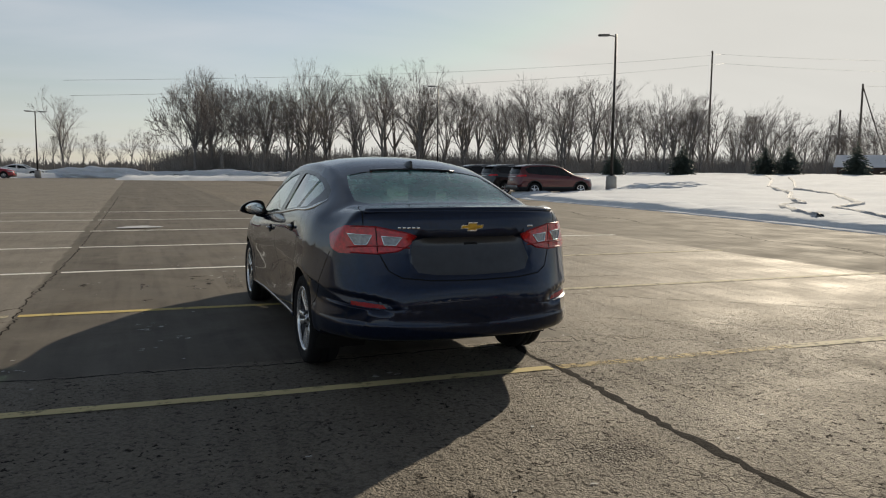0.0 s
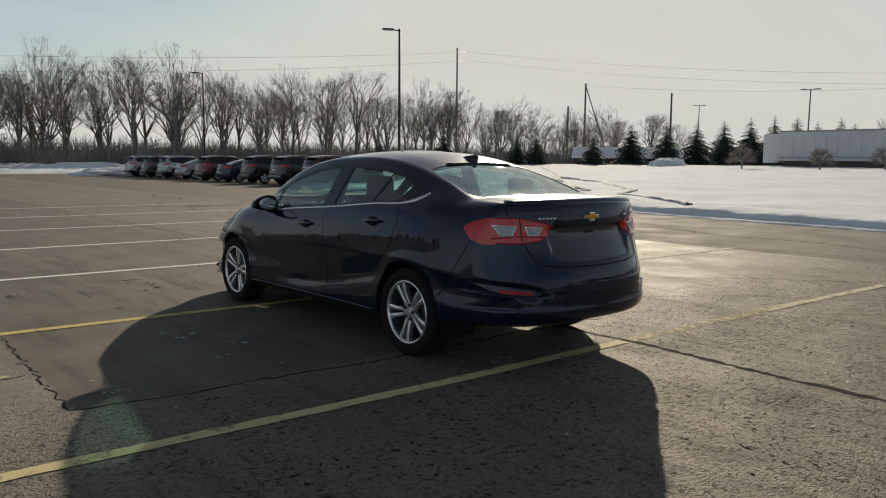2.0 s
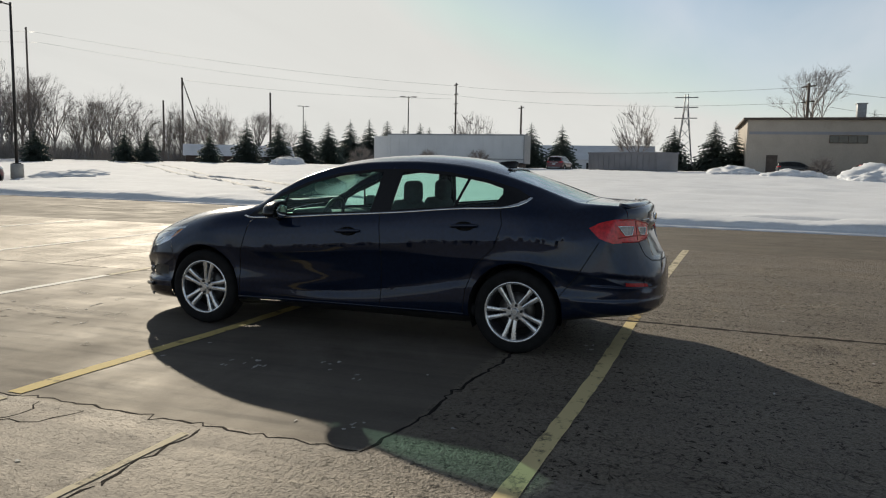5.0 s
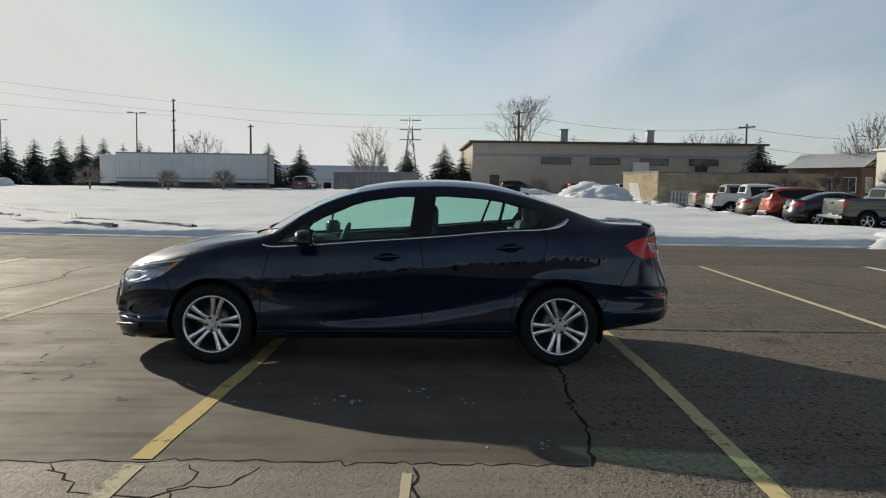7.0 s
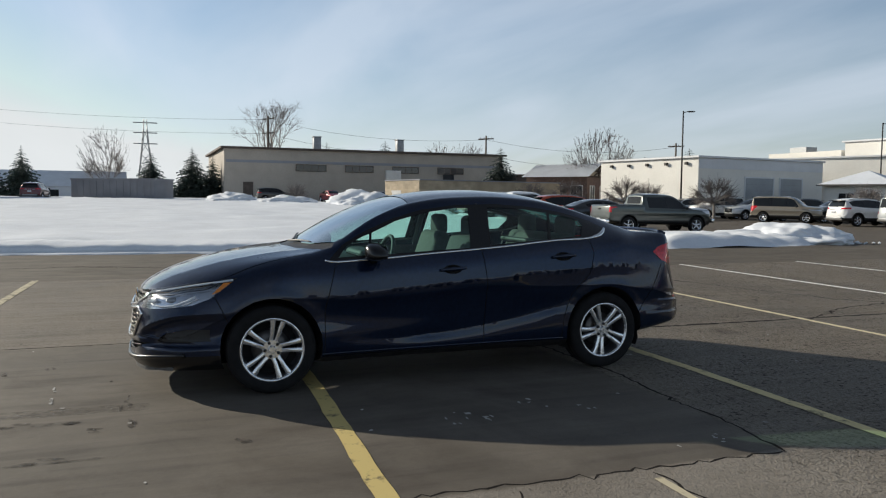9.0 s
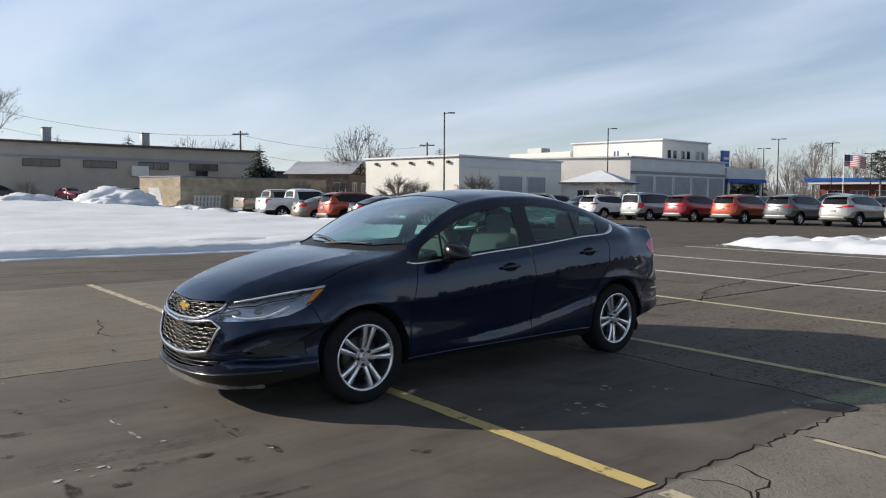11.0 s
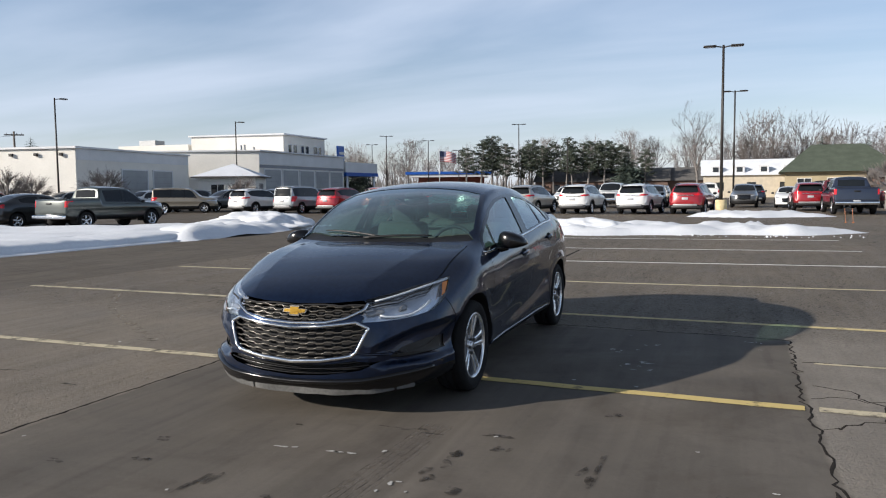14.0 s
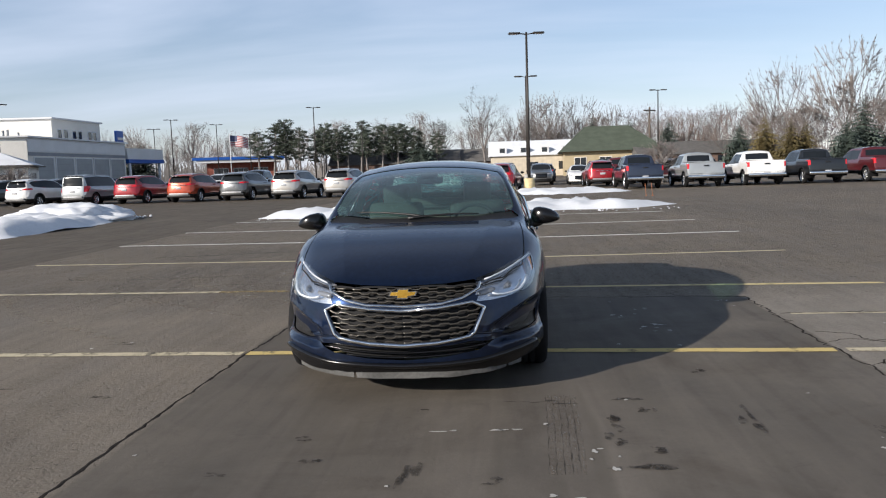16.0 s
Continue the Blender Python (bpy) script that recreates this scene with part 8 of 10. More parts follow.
slab("coping", enc, [(EA[0], EA[1] + 0.1), (EB[0] - 0.1, EB[1]), (EC[0] - 0.1, EC[1]), ED], 2.81, 2.88, M["tan_band"])
lb = box_bm((-0.6, -0.02, 0), (0.6, 0.02, 1.5), 0.006)
bmesh.ops.rotate(lb, verts=lb.verts, cent=(0, 0, 0), matrix=Matrix.Rotation(radians(-14), 3, "X"))
bmesh.ops.rotate(lb, verts=lb.verts, cent=(0, 0, 0), matrix=Matrix.Rotation(radians(20), 3, "Z"))
bmesh.ops.translate(lb, verts=lb.verts, vec=(50.4, -16.35, 0.55))
tagged(part("white_board", lb, M["white_board"], smooth=False), "white sheet leaning against the block wall", "board")


def rack(x, y, rz, n_, h, w, m_, label):
    t_ = thing("pallet", label, "pallet", "pallets by the wall", at=Matrix.Translation((x, y, 0.5)) @ Matrix.Rotation(radians(rz), 4, "Z") @ Matrix.Rotation(radians(8), 4, "X"))
    for i in range(n_):
        u = -w / 2 + w * (i + 0.5) / n_
        part("slat", box_bm((u - w / n_ * 0.30, -0.02, 0), (u + w / n_ * 0.30, 0.02, h), 0.006), m_, t_, smooth=False)
    for z in (0.12, h * 0.5, h - 0.12):
        part("rail", box_bm((-w / 2, 0.022, z - 0.05), (w / 2, 0.06, z + 0.05), 0.006), m_, t_, smooth=False)


rack(48.9, -19.4, -82, 8, 1.0, 2.3, M["white_board"], "white slatted pallet standing against the wall")
rack(49.2, -22.2, -80, 5, 1.35, 2.4, M["pallet"], "tan wooden pallet standing against the wall")

# brick house with a snow-covered roof
bh = thing("brick_house", "brown brick house with a snowy roof and timbered gable", "house")
HB = [(79.0, -40.0 - 1.6), (72.0, -46.0), (76.5, -52.0), (84.5, -46.5)]
wall_run(bh, HB, 0, 4.2, 0.3, M["brick"])
ga, gb = Vector((72.0, -46.0, 0)), Vector((76.5, -52.0, 0))
bk = (Vector((79.0, -41.6, 0)) - ga)
gm = (ga + gb) / 2
b = bmesh.new()
for f_ in (-0.06, 1.05):
    off = bk * f_
    for p in (ga - (gb - ga) * 0.08, gm, gb + (gb - ga) * 0.08):
        b.verts.new((p.x + off.x, p.y + off.y, 4.2 if p is not gm else 5.9))
b.verts.ensure_lookup_table()
for q in ((0, 1, 4, 3), (1, 2, 5, 4)):
    b.faces.new([b.verts[i] for i in q])
bmesh.ops.solidify(b, geom=b.faces[:], thickness=0.25)
part("roof", b, M["snow"], bh, "snow-covered pitched roof", smooth=False)
b = bmesh.new()
vs = [b.verts.new((p.x, p.y, z)) for p, z in ((ga, 4.2), (gb, 4.2), (gm, 5.75))]
b.faces.new(vs)
bmesh.ops.solidify(b, geom=b.faces[:], thickness=0.2)
gable = part("gable", b, M["stucco"], bh, "cream stucco gable", smooth=False)
on_dir = (gb - ga).normalized()
nrm = Vector((on_dir.y, -on_dir.x, 0))
if nrm.dot(Vector((-1, 1, 0))) < 0:
    nrm = -nrm
for u0, u1, z0, z1 in ((0.02, 0.5, 4.25, 5.7), (0.98, 0.5, 4.25, 5.7), (0.5, 0.5, 4.2, 5.7), (0.25, 0.5, 4.25, 4.9), (0.75, 0.5, 4.25, 4.9), (0.02, 0.98, 4.25, 4.25), (0.25, 0.75, 4.95, 4.95)):
    p, q = ga.lerp(gb, u0) + nrm * 0.06, ga.lerp(gb, u1) + nrm * 0.06
    part("timber", tube_bm([(p.x, p.y, z0), (q.x, q.y, z1)], 0.10, 4), M["timber"], gable, smooth=False)
for s0 in (1.0, 4.2):
    window(bh, HB[1], HB[2], s0, s0 + 1.4, 1.6, 3.1, M["white_board"], 1)
for s0 in (1.0, 3.6, 6.2):
    window(bh, HB[0], HB[1], s0, s0 + 1.5, 1.6, 3.1, M["white_board"], 1)

# white service building, its lower wing and the tall block behind
w1 = thing("service_wing", "low cream block service wing with garage doors", "building")
W1 = [(61.5, -41.2), (49.2, -43.4), (51.0, -60.0), (66, -60)]
wall_run(w1, W1, 0, 5.3, 0.3, M["white_wall"])
slab("roof_edge", w1, [(61.8, -40.95), (48.95, -43.2), (50.75, -60.05), (66.2, -60.1)], 5.31, 5.48, M["white_metal"], "pale metal roof edge")
for s0, s1 in ((5.9, 9.6), (10.6, 13.6)):
    garage(w1, W1[1], W1[2], s0, s1, 0.05, 3.6)
on_wall(w1, "fascia", W1[1], W1[2], 0.05, along(W1[1], W1[2]) - 0.05, 4.35, 5.25, 0.04, M["white_metal"], "grey-white fascia")
for i in range(5):
    on_wall(w1, "wall_lamp", W1[0], W1[1], 1.5 + 2.4 * i, 1.75 + 2.4 * i, 4.7, 4.95, 0.25, M["bronze"], "small dark wall lamp", 0.25)
w2 = thing("showroom", "white car showroom with a row of grey garage doors", "building")
W2 = [(63.0, -60.2), (46.6, -66.5), (46.9, -87.0), (70, -87.2)]
wall_run(w2, W2, 0, 6.0, 0.3, M["white_wall"])
slab("roof_edge", w2, [(63.2, -60.1), (46.3, -66.3), (46.6, -87.3), (70.2, -87.4)], 6.01, 6.18, M["white_metal"], "pale metal roof edge")
on_wall(w2, "fascia", W2[1], W2[2], 0.05, along(W2[1], W2[2]) - 0.05, 4.6, 5.95, 0.05, M["white_metal"], "grey-white fascia")
on_wall(w2, "blue_stripe", W2[1], W2[2], 0.05, along(W2[1], W2[2]) - 0.05, 4.2, 4.55, 0.06, M["tan_band"], "grey-blue stripe under the fascia")
for i in range(5):
    garage(w2, W2[1], W2[2], 1.0 + 3.9 * i, 4.4 + 3.9 * i, 0.05, 4.0)
tw = thing("showroom_tower", "tall white upper block behind the showroom", "building")
TW = [(70.5, -85.0), (56.2, -86.8), (56.2, -98.5), (71, -98.8)]
wall_run(tw, TW, 0, 9.5, 0.3, M["white_wall"])
slab("roof_edge", tw, [(70.8, -84.7), (55.9, -86.5), (55.9, -98.8), (71.3, -99.1)], 9.51, 9.7, M["white_metal"])
for s0 in (1.2, 2.6, 4.6, 6.0, 8.4, 9.7):
    window(tw, TW[1], TW[2], s0, s0 + 0.85, 6.9, 8.2, M["white_metal"], 0)
wall_run(tw, [(83, -84), (70.9, -84.8), (71.2, -90), (83, -90)], 0, 8.5, 0.3, M["white_wall"])
part("roof_unit", box_bm((77, -87, 8.5), (80, -85, 9.3), 0.03), M["grey_steel"], tw, "grey roof ventilator", smooth=False)
for x, y in ((49.5, -68), (50.4, -68.6), (51, -72)):
    part("vent_pipe", tube_bm([(x, y, 6.1), (x, y, 6.9)], 0.12, 8), M["grey_steel"], w2)
cp = thing("entrance_canopy", "white canopy with a blue stripe beside the showroom", "canopy")
part("canopy_roof", prism_bm([(46.8, -87.4), (46.3, -96.5), (53.3, -96.6), (53.3, -87.4)], 4.1, 5.5), M["white_metal"], cp, smooth=False)
part("blue_stripe", prism_bm([(46.7, -87.5), (46.2, -96.6), (53.2, -96.7), (53.2, -87.5)], 3.6, 4.08), M["blue"], cp, "blue stripe", smooth=False)
for p in ((46.9, -88.0), (46.6, -95.8), (52.8, -88.0), (52.8, -95.8)):
    part("post", tube_bm([(*p, 0), (*p, 3.62)], 0.18, 8), M["white_metal"], cp)
sg = thing("blue_sign", "blue rectangular sign board with a pale bar", "sign")
part("board", box_bm((53.0, -98.9, 6.1), (53.3, -96.9, 8.4), 0.05), M["blue"], sg, smooth=False)
part("bar", box_bm((52.93, -98.6, 7.1), (52.99, -97.2, 7.45), 0.02), M["white_board"], sg, "pale bar", smooth=False)
part("mast", tube_bm([(53.4, -97.9, 0), (53.4, -97.9, 8.2)], 0.12, 8), M["grey_steel"], sg)
sh = thing("small_office", "small cream lot office with a snowy hipped roof", "building")
SH = [(44.3, -53.0), (39.4, -55.2), (41.6, -60.2), (46.5, -58.0)]
wall_run(sh, SH, 0, 3.0, 0.2, M["white_wall"])
b = bmesh.new()
cxy = Vector((sum(p[0] for p in SH) / 4, sum(p[1] for p in SH) / 4, 4.25))
ring = [b.verts.new((cxy.x + (p[0] - cxy.x) * 1.18, cxy.y + (p[1] - cxy.y) * 1.18, 2.98)) for p in SH]
tip = b.verts.new(cxy)
for i in range(4):
    b.faces.new((ring[i], ring[(i + 1) % 4], tip))
b.faces.new(ring[::-1])
bmesh.ops.recalc_face_normals(b, faces=b.faces)
part("roof", b, M["snow"], sh, "snowy hipped roof", smooth=False)
slab("eave", sh, [(cxy.x + (p[0] - cxy.x) * 1.2, cxy.y + (p[1] - cxy.y) * 1.2) for p in SH], 2.85, 2.97, M["shingle"])
window(sh, SH[0], SH[1], 1.2, 2.4, 1.0, 2.2, M["white_board"], 1); window(sh, SH[0], SH[1], 3.2, 4.4, 1.0, 2.2, M["white_board"], 1); window(sh, SH[1], SH[2], 1.5, 3.6, 1.0, 2.3, M["white_board"], 2)

rs = thing("red_store", "red brick store with a blue and white roof band", "building")
RS = [(51, -124), (39.5, -127.45), (42.5, -137.45), (54, -134)]
wall_run(rs, RS, 0, 3.9, 0.3, M["store_red"])
slab("canopy", rs, [(52, -122), (38.2, -126.14), (42.2, -138.6), (55, -135)], 3.92, 4.4, M["white_metal"], "white roof band")
slab("blue_roof", rs, [(52.6, -121.6), (37.6, -126.1), (41.7, -139.0), (55.6, -135.2)], 4.42, 4.9, M["blue"], "blue roof band")
for s0 in (1.2, 4.6, 8.0):
    window(rs, RS[0], RS[1], s0, s0 + 2.4, 0.9, 2.9, M["white_metal"], 2)
gr = thing("green_roof_hall", "pale yellow hall with a green hipped roof", "building")
GR = [(-9.4, -102.5), (-22.5, -101.5), (-23.0, -111), (-10, -112)]
wall_run(gr, GR, 0, 3.4, 0.25, M["yellow_wall"])
b = bmesh.new()
ring = [b.verts.new(v) for v in ((-8.6, -101.6, 3.35), (-23.4, -100.6, 3.35), (-24, -112, 3.35), (-9.2, -113, 3.35))]
r1, r2 = b.verts.new((-12.8, -107, 7.0)), b.verts.new((-19.0, -106.5, 7.0))
for f_ in ((ring[0], ring[1], r2, r1), (ring[1], ring[2], r2), (ring[2], ring[3], r1, r2), (ring[3], ring[0], r1), (ring[3], ring[2], ring[1], ring[0])):
    b.faces.new(f_)
bmesh.ops.recalc_face_normals(b, faces=b.faces)
part("roof", b, M["green_roof"], gr, "green shingle roof", smooth=False)
for s0 in (1.5, 5, 8.5):
    window(gr, GR[0], GR[1], s0, s0 + 1.6, 1.0, 2.5, M["white_board"], 1)


def snowy_house(x, y, w, d, wall_h, ridge, rz, m_, label, dormers=0, roof="snow"):
    h = thing("house", label, "house", "houses round the lot", at=Matrix.Translation((x, y, 0)) @ Matrix.Rotation(radians(rz), 4, "Z"))
    pts = [(-w / 2, d / 2), (-w / 2, -d / 2), (w / 2, -d / 2), (w / 2, d / 2)]
    for (a, b_) in zip(pts, pts[1:] + pts[:1]):
        a, b_ = Vector((*a, 0)), Vector((*b_, 0))
        t_ = (b_ - a).normalized()
        o = Vector((-t_.y, t_.x, 0)) * 0.25
        part("wall", prism_bm([(p.x, p.y) for p in (a, b_, b_ + o - t_ * 0.24, a + o + t_ * 0.24)], 0, wall_h), m_, h, smooth=False)
    b = bmesh.new()
    e = 0.4
    v = [b.verts.new(p) for p in ((-w / 2 - e, -d / 2 - e, wall_h - 0.1), (w / 2 + e, -d / 2 - e, wall_h - 0.1), (w / 2 + e, 0, ridge), (-w / 2 - e, 0, ridge), (w / 2 + e, d / 2 + e, wall_h - 0.1), (-w / 2 - e, d / 2 + e, wall_h - 0.1))]
    for q in ((0, 1, 2, 3), (3, 2, 4, 5), (0, 3, 5), (1, 4, 2)):
        b.faces.new([v[i] for i in q])
    bmesh.ops.recalc_face_normals(b, faces=b.faces)
    part("roof", b, M[roof], h, "snow-covered roof" if roof == "snow" else "grey shingle roof", smooth=False)
    for i in range(dormers):
        u = -w / 2 + w * (i + 0.5) / dormers
        dm = part("dormer", box_bm((u - 0.7, d / 2 - 1.4, wall_h + 0.2), (u + 0.7, d / 2 - 0.2, wall_h + 1.3), 0.03), M["white_metal"], h, smooth=False)
        part("dormer_window", box_bm((u - 0.4, d / 2 - 0.22, wall_h + 0.4), (u + 0.4, d / 2 - 0.17, wall_h + 1.1), 0.01), M["dark_window"], dm, smooth=False)
    for i in range(3):
        u = -w / 2 + w * (i + 0.5) / 3
        part("window", box_bm((u - 0.6, d / 2 - 0.02, 1.0), (u + 0.6, d / 2 + 0.03, 2.2), 0.01), M["dark_window"], h, "dark window", smooth=False)


snowy_house(-5.5, -116, 13, 8, 3.3, 5.6, 2, M["stucco"], "cream house with a snowy roof and dormers", 4)
snowy_house(18, -128, 22, 9, 2.8, 4.9, 3, M["brick"], "brown house with a dark shingle roof", 0, "shingle")
snowy_house(3.5, -130, 14, 9, 2.8, 5.0, 3, M["brick"], "brown house with a dark shingle roof", 0, "shingle")
snowy_house(-30, -104, 22, 9, 2.6, 4.3, 5, M["brick"], "long low house behind the evergreens", 0, "shingle")
snowy_house(86.5, 60.4, 14, 8, 2.2, 3.7, -53, M["timber"], "low dark house with a snow-covered roof behind spruces", 0)
snowy_house(118, 15, 18, 8, 2.8, 5.0, 90, M["white_metal"], "low white shed beyond the container", 0)

# trailer, container
tr = thing("box_trailer", "long white box trailer on a brown base behind the snow", "trailer", at=Matrix.Translation((58.4, 13.0, 0.95)) @ Matrix.Rotation(radians(1.5), 4, "Z") @ Matrix.Diagonal((1, 0.90, 1, 1)))
part("box", box_bm((0, 0, 0.75), (2.6, 14.0, 3.15), 0.03), M["trailer"], tr, smooth=False)
for i in range(15):
    part("side_rib", box_bm((-0.03, 0.1 + i * 0.97, 0.80), (0.0, 0.16 + i * 0.97, 3.10), 0.004), M["trailer"], tr, smooth=False)
part("top_rail", box_bm((-0.05, -0.02, 3.10), (0.02, 14.02, 3.22), 0.01), M["grey_steel"], tr, "grey top rail", smooth=False)
part("mid_rail", box_bm((-0.05, -0.02, 1.02), (0.0, 14.02, 1.10), 0.01), M["grey_steel"], tr, smooth=False)
part("bottom_rail", box_bm((-0.06, -0.02, 0.66), (2.66, 14.02, 0.76), 0.01), M["rust"], tr, "brown bottom rail", smooth=False)
part("skirt", box_bm((0.1, 0.3, -0.2), (2.5, 13.6, 0.655), 0.02), M["rust"], tr, "brown underframe", smooth=False)
part("nose", box_bm((0.2, 14.02, 0.6), (2.4, 15.6, 3.0), 0.08), M["trailer"], tr, smooth=False)
part("rear_frame", box_bm((-0.06, -0.10, 0.7), (2.66, -0.02, 3.2), 0.02), M["grey_steel"], tr, smooth=False)
part("loading_step", box_bm((-1.2, 0.2, -0.2), (-0.1, 3.4, 0.55), 0.02), M["rust"], tr, "brown loading step", smooth=False)
for y in (1.2, 2.4):
    for x in (0.25, 2.35):
        w_ = lathe_bm([(-0.15, 0.25), (-0.16, 0.42), (0, 0.48), (0.16, 0.42), (0.15, 0.25)], 20)
        bmesh.ops.translate(w_, verts=w_.verts, vec=(x, y, 0.28))
        part("wheel", w_, M["tyre"], tr)
gx = thing("grey_container", "grey steel container standing in the snow", "container", at=Matrix.Translation((55.0, 1.6, 0.8)) @ Matrix.Rotation(radians(-38), 4, "Z"))
part("box", box_bm((0, 0, 0), (2.4, 7.6, 1.85), 0.03), M["box_grey"], gx, smooth=False)
for i in range(12):
    part("rib", box_bm((-0.04, 0.2 + i * 0.62, 0.1), (0.0, 0.42 + i * 0.62, 1.75), 0.01), M["box_grey"], gx, smooth=False)
part("rim", box_bm((-0.06, -0.05, 1.80), (2.46, 7.65, 1.92), 0.02), M["box_grey"], gx, smooth=False)

# the workshop side lies further out
FAR = Matrix.Translation((-6.6, -0.3, 1.36)) @ Matrix.Scale(1.2, 4) @ Matrix.Translation((6.6, 0.3, -1.36))
for ob in [o for o in scene.objects if o.parent is None and o.name.split(".")[0] in ("workshop", "annex", "block_enclosure", "white_board", "pallet", "box_trailer", "grey_container")]:
    ob.matrix_world = FAR @ ob.matrix_world

# ---- poles and wires ----
def lamp_post(x, y, z0, top, heads, rz, base, label):
    """A square lot lamp: concrete foot, tapered pole, one arm with a flat head or two."""
    L_ = thing("lamp_post", label, "lamp post", "lot lamps", at=Matrix.Translation((x, y, z0)) @ Matrix.Rotation(radians(rz), 4, "Z"))
    h = top - z0
    part("foot", lathe_bm([(0, 0.0005), (0, 0.32), (0.72, 0.30), (0.76, 0.26), (0.76, 0.0005)], 20, "z"), M[base], L_, "round concrete foot")
    part("pole", tube_bm([(0, 0, 0.72), (0, 0, h)], [0.085, 0.060], 8), M["bronze"], L_, "dark bronze pole")
    part("base_plate", box_bm((-0.17, -0.17, 0.76), (0.17, 0.17, 0.80), 0.01), M["bronze"], L_)
    for sgn in ((1,) if heads == 1 else (1, -1)):
        for lv in (h,):
            part("arm", tube_bm([(0, 0, lv - 0.12), (sgn * 0.45, 0, lv - 0.05)], 0.035, 6), M["bronze"], L_)
            b = box_bm((0.35, -0.16, lv - 0.10), (1.0, 0.16, lv), 0.04)
            if sgn < 0:
                bmesh.ops.rotate(b, verts=b.verts, cent=(0, 0, 0), matrix=Matrix.Rotation(math.pi, 3, "Z"))
            hd = part("lamp_head", b, M["bronze"], L_, "flat lamp head")
            part("lamp_lens", box_bm((sgn * 0.68 - 0.22, -0.11, lv - 0.115), (sgn * 0.68 + 0.22, 0.11, lv - 0.098), 0.004), M["lens_white"], hd)


ONE, TWO = "dark lamp post with one flat head", "dark lamp post with two flat heads"
lamp_post(23.65, 30.95, 0.3, 9.1, 1, 150, "concrete", ONE)
lamp_post(25.5, 63.3, 0, 9.4, 1, 150, "concrete", ONE)
lamp_post(-11.5, 83.0, 0, 6.9, 2, 20, "concrete", TWO)
lamp_post(79.5, 31.8, 0.8, 9.5, 2, 110, "concrete", TWO)
lamp_post(112, 64.5, 0.9, 11.2, 2, 130, "concrete", TWO)
lamp_post(49.6, -41.9, 0, 9.35, 1, -120, "concrete", ONE)
lamp_post(47.5, -63.6, 0, 9.1, 1, -120, "concrete", ONE)
lamp_post(-2.14, -36.6, 0, 8.8, 2, 5, "yellow_base", "tall dark lamp post with two heads and a yellow foot")
lamp_post(-2.9, -61.8, 0, 9.4, 2, 5, "concrete", TWO)
lamp_post(-18.3, -81.6, 0, 9.6, 2, 10, "concrete", TWO)
lamp_post(25.6, -100.0, 0, 10.8, 2, 20, "concrete", TWO)
lamp_post(46.7, -100.7, 0, 9.9, 2, 30, "concrete", TWO)
lamp_post(45.4, -114.9, 0, 10.0, 2, 25, "concrete", TWO)
lamp_post(54.2, -111.2, 0, 9.4, 2, 25, "concrete", TWO)
lamp_post(41.0, -118.0, 0, 8.4, 2, 25, "concrete", TWO)
lamp_post(21.0, -112.0, 0, 9.3, 2, 15, "concrete", TWO)


def utility_pole(x, y, top, arms, label="weathered wooden utility pole with crossarms", rz=40, big=1.0):
    U = thing("utility_pole", label, "utility pole", "utility poles", at=Matrix.Translation((x, y, 0)) @ Matrix.Rotation(radians(rz), 4, "Z") @ Matrix.Scale(big, 4))
    part("post", tube_bm([(0, 0, 0), (0, 0, top)], [0.30 if top > 14 else 0.20, 0.20 if top > 14 else 0.13], 8), M["pole_wood"], U)
    for i in range(arms):
        z = top - 0.5 - i * 2.4
        a = part("crossarm", box_bm((-1.3, -0.09, z - 0.09), (1.3, 0.09, z + 0.09), 0.01), M["pole_wood"], U, smooth=False)
        for u in (-1.0, -0.35, 0.35, 1.0):
            part("insulator", tube_bm([(u, 0, z + 0.05), (u, 0, z + 0.28)], [0.05, 0.035], 6), M["box_grey"], a)


UP = [(139.4, 156.5, 33.0, 3), (160.0, 101.0, 18.5, 1), (127.3, -16.7, 15.3, 2), (104.0, -47.2, 11.4, 1), (96.3, -77.5, 10.8, 1)]
for x, y, t_, n_ in UP:
    utility_pole(x, y, t_, n_)
utility_pole(333.0, 110.0, 21.9, 4, "tall power line pole far beyond the trailer", big=1.8)
utility_pole(147.0, 117.0, 21.0, 0, "plain wooden pole with a leaning stay")
st = tube_bm([(147.0, 117.0, 20.5), (149.0, 110.0, 0)], 0.13, 6)
tagged(part("stay_pole", st, M["pole_wood"]), "wooden stay pole leaning on a pole", "pole")
utility_pole(150.0, 125.0, 16.0, 0, "plain wooden pole at the wood's edge")
utility_pole(165, 38.5, 15.2, 1, "wooden pole with a short crossarm")
utility_pole(-23.0, -111.3, 9.8, 1)


def wire(a, b_, sag):
    b = tube_bm([Vector(a).lerp(Vector(b_), i / 24) - Vector((0, 0, sag * 4 * (i / 24) * (1 - i / 24))) for i in range(25)], 0.022, 3)
    tagged(part("wire", b, M["bronze"]), "thin dark overhead wire between poles", "wire", "overhead wires")


line = [(-12, 126, 14.4), (141.0, 155.0, 32.0), (182.0, 61.0, 21.8), (127.3, -16.7, 14.7), (104.0, -47.2, 10.8), (96.3, -77.5, 10.2)]
for a, b_ in zip(line, line[1:]):
    wire(a, b_, 1.4)
    wire((a[0] + 0.9, a[1], a[2] - 2.3), (b_[0] + 0.9, b_[1], b_[2] - 2.3), 1.5)
wire((147.0, 117.0, 20.5), (182.0, 61.0, 18.5), 1.0)

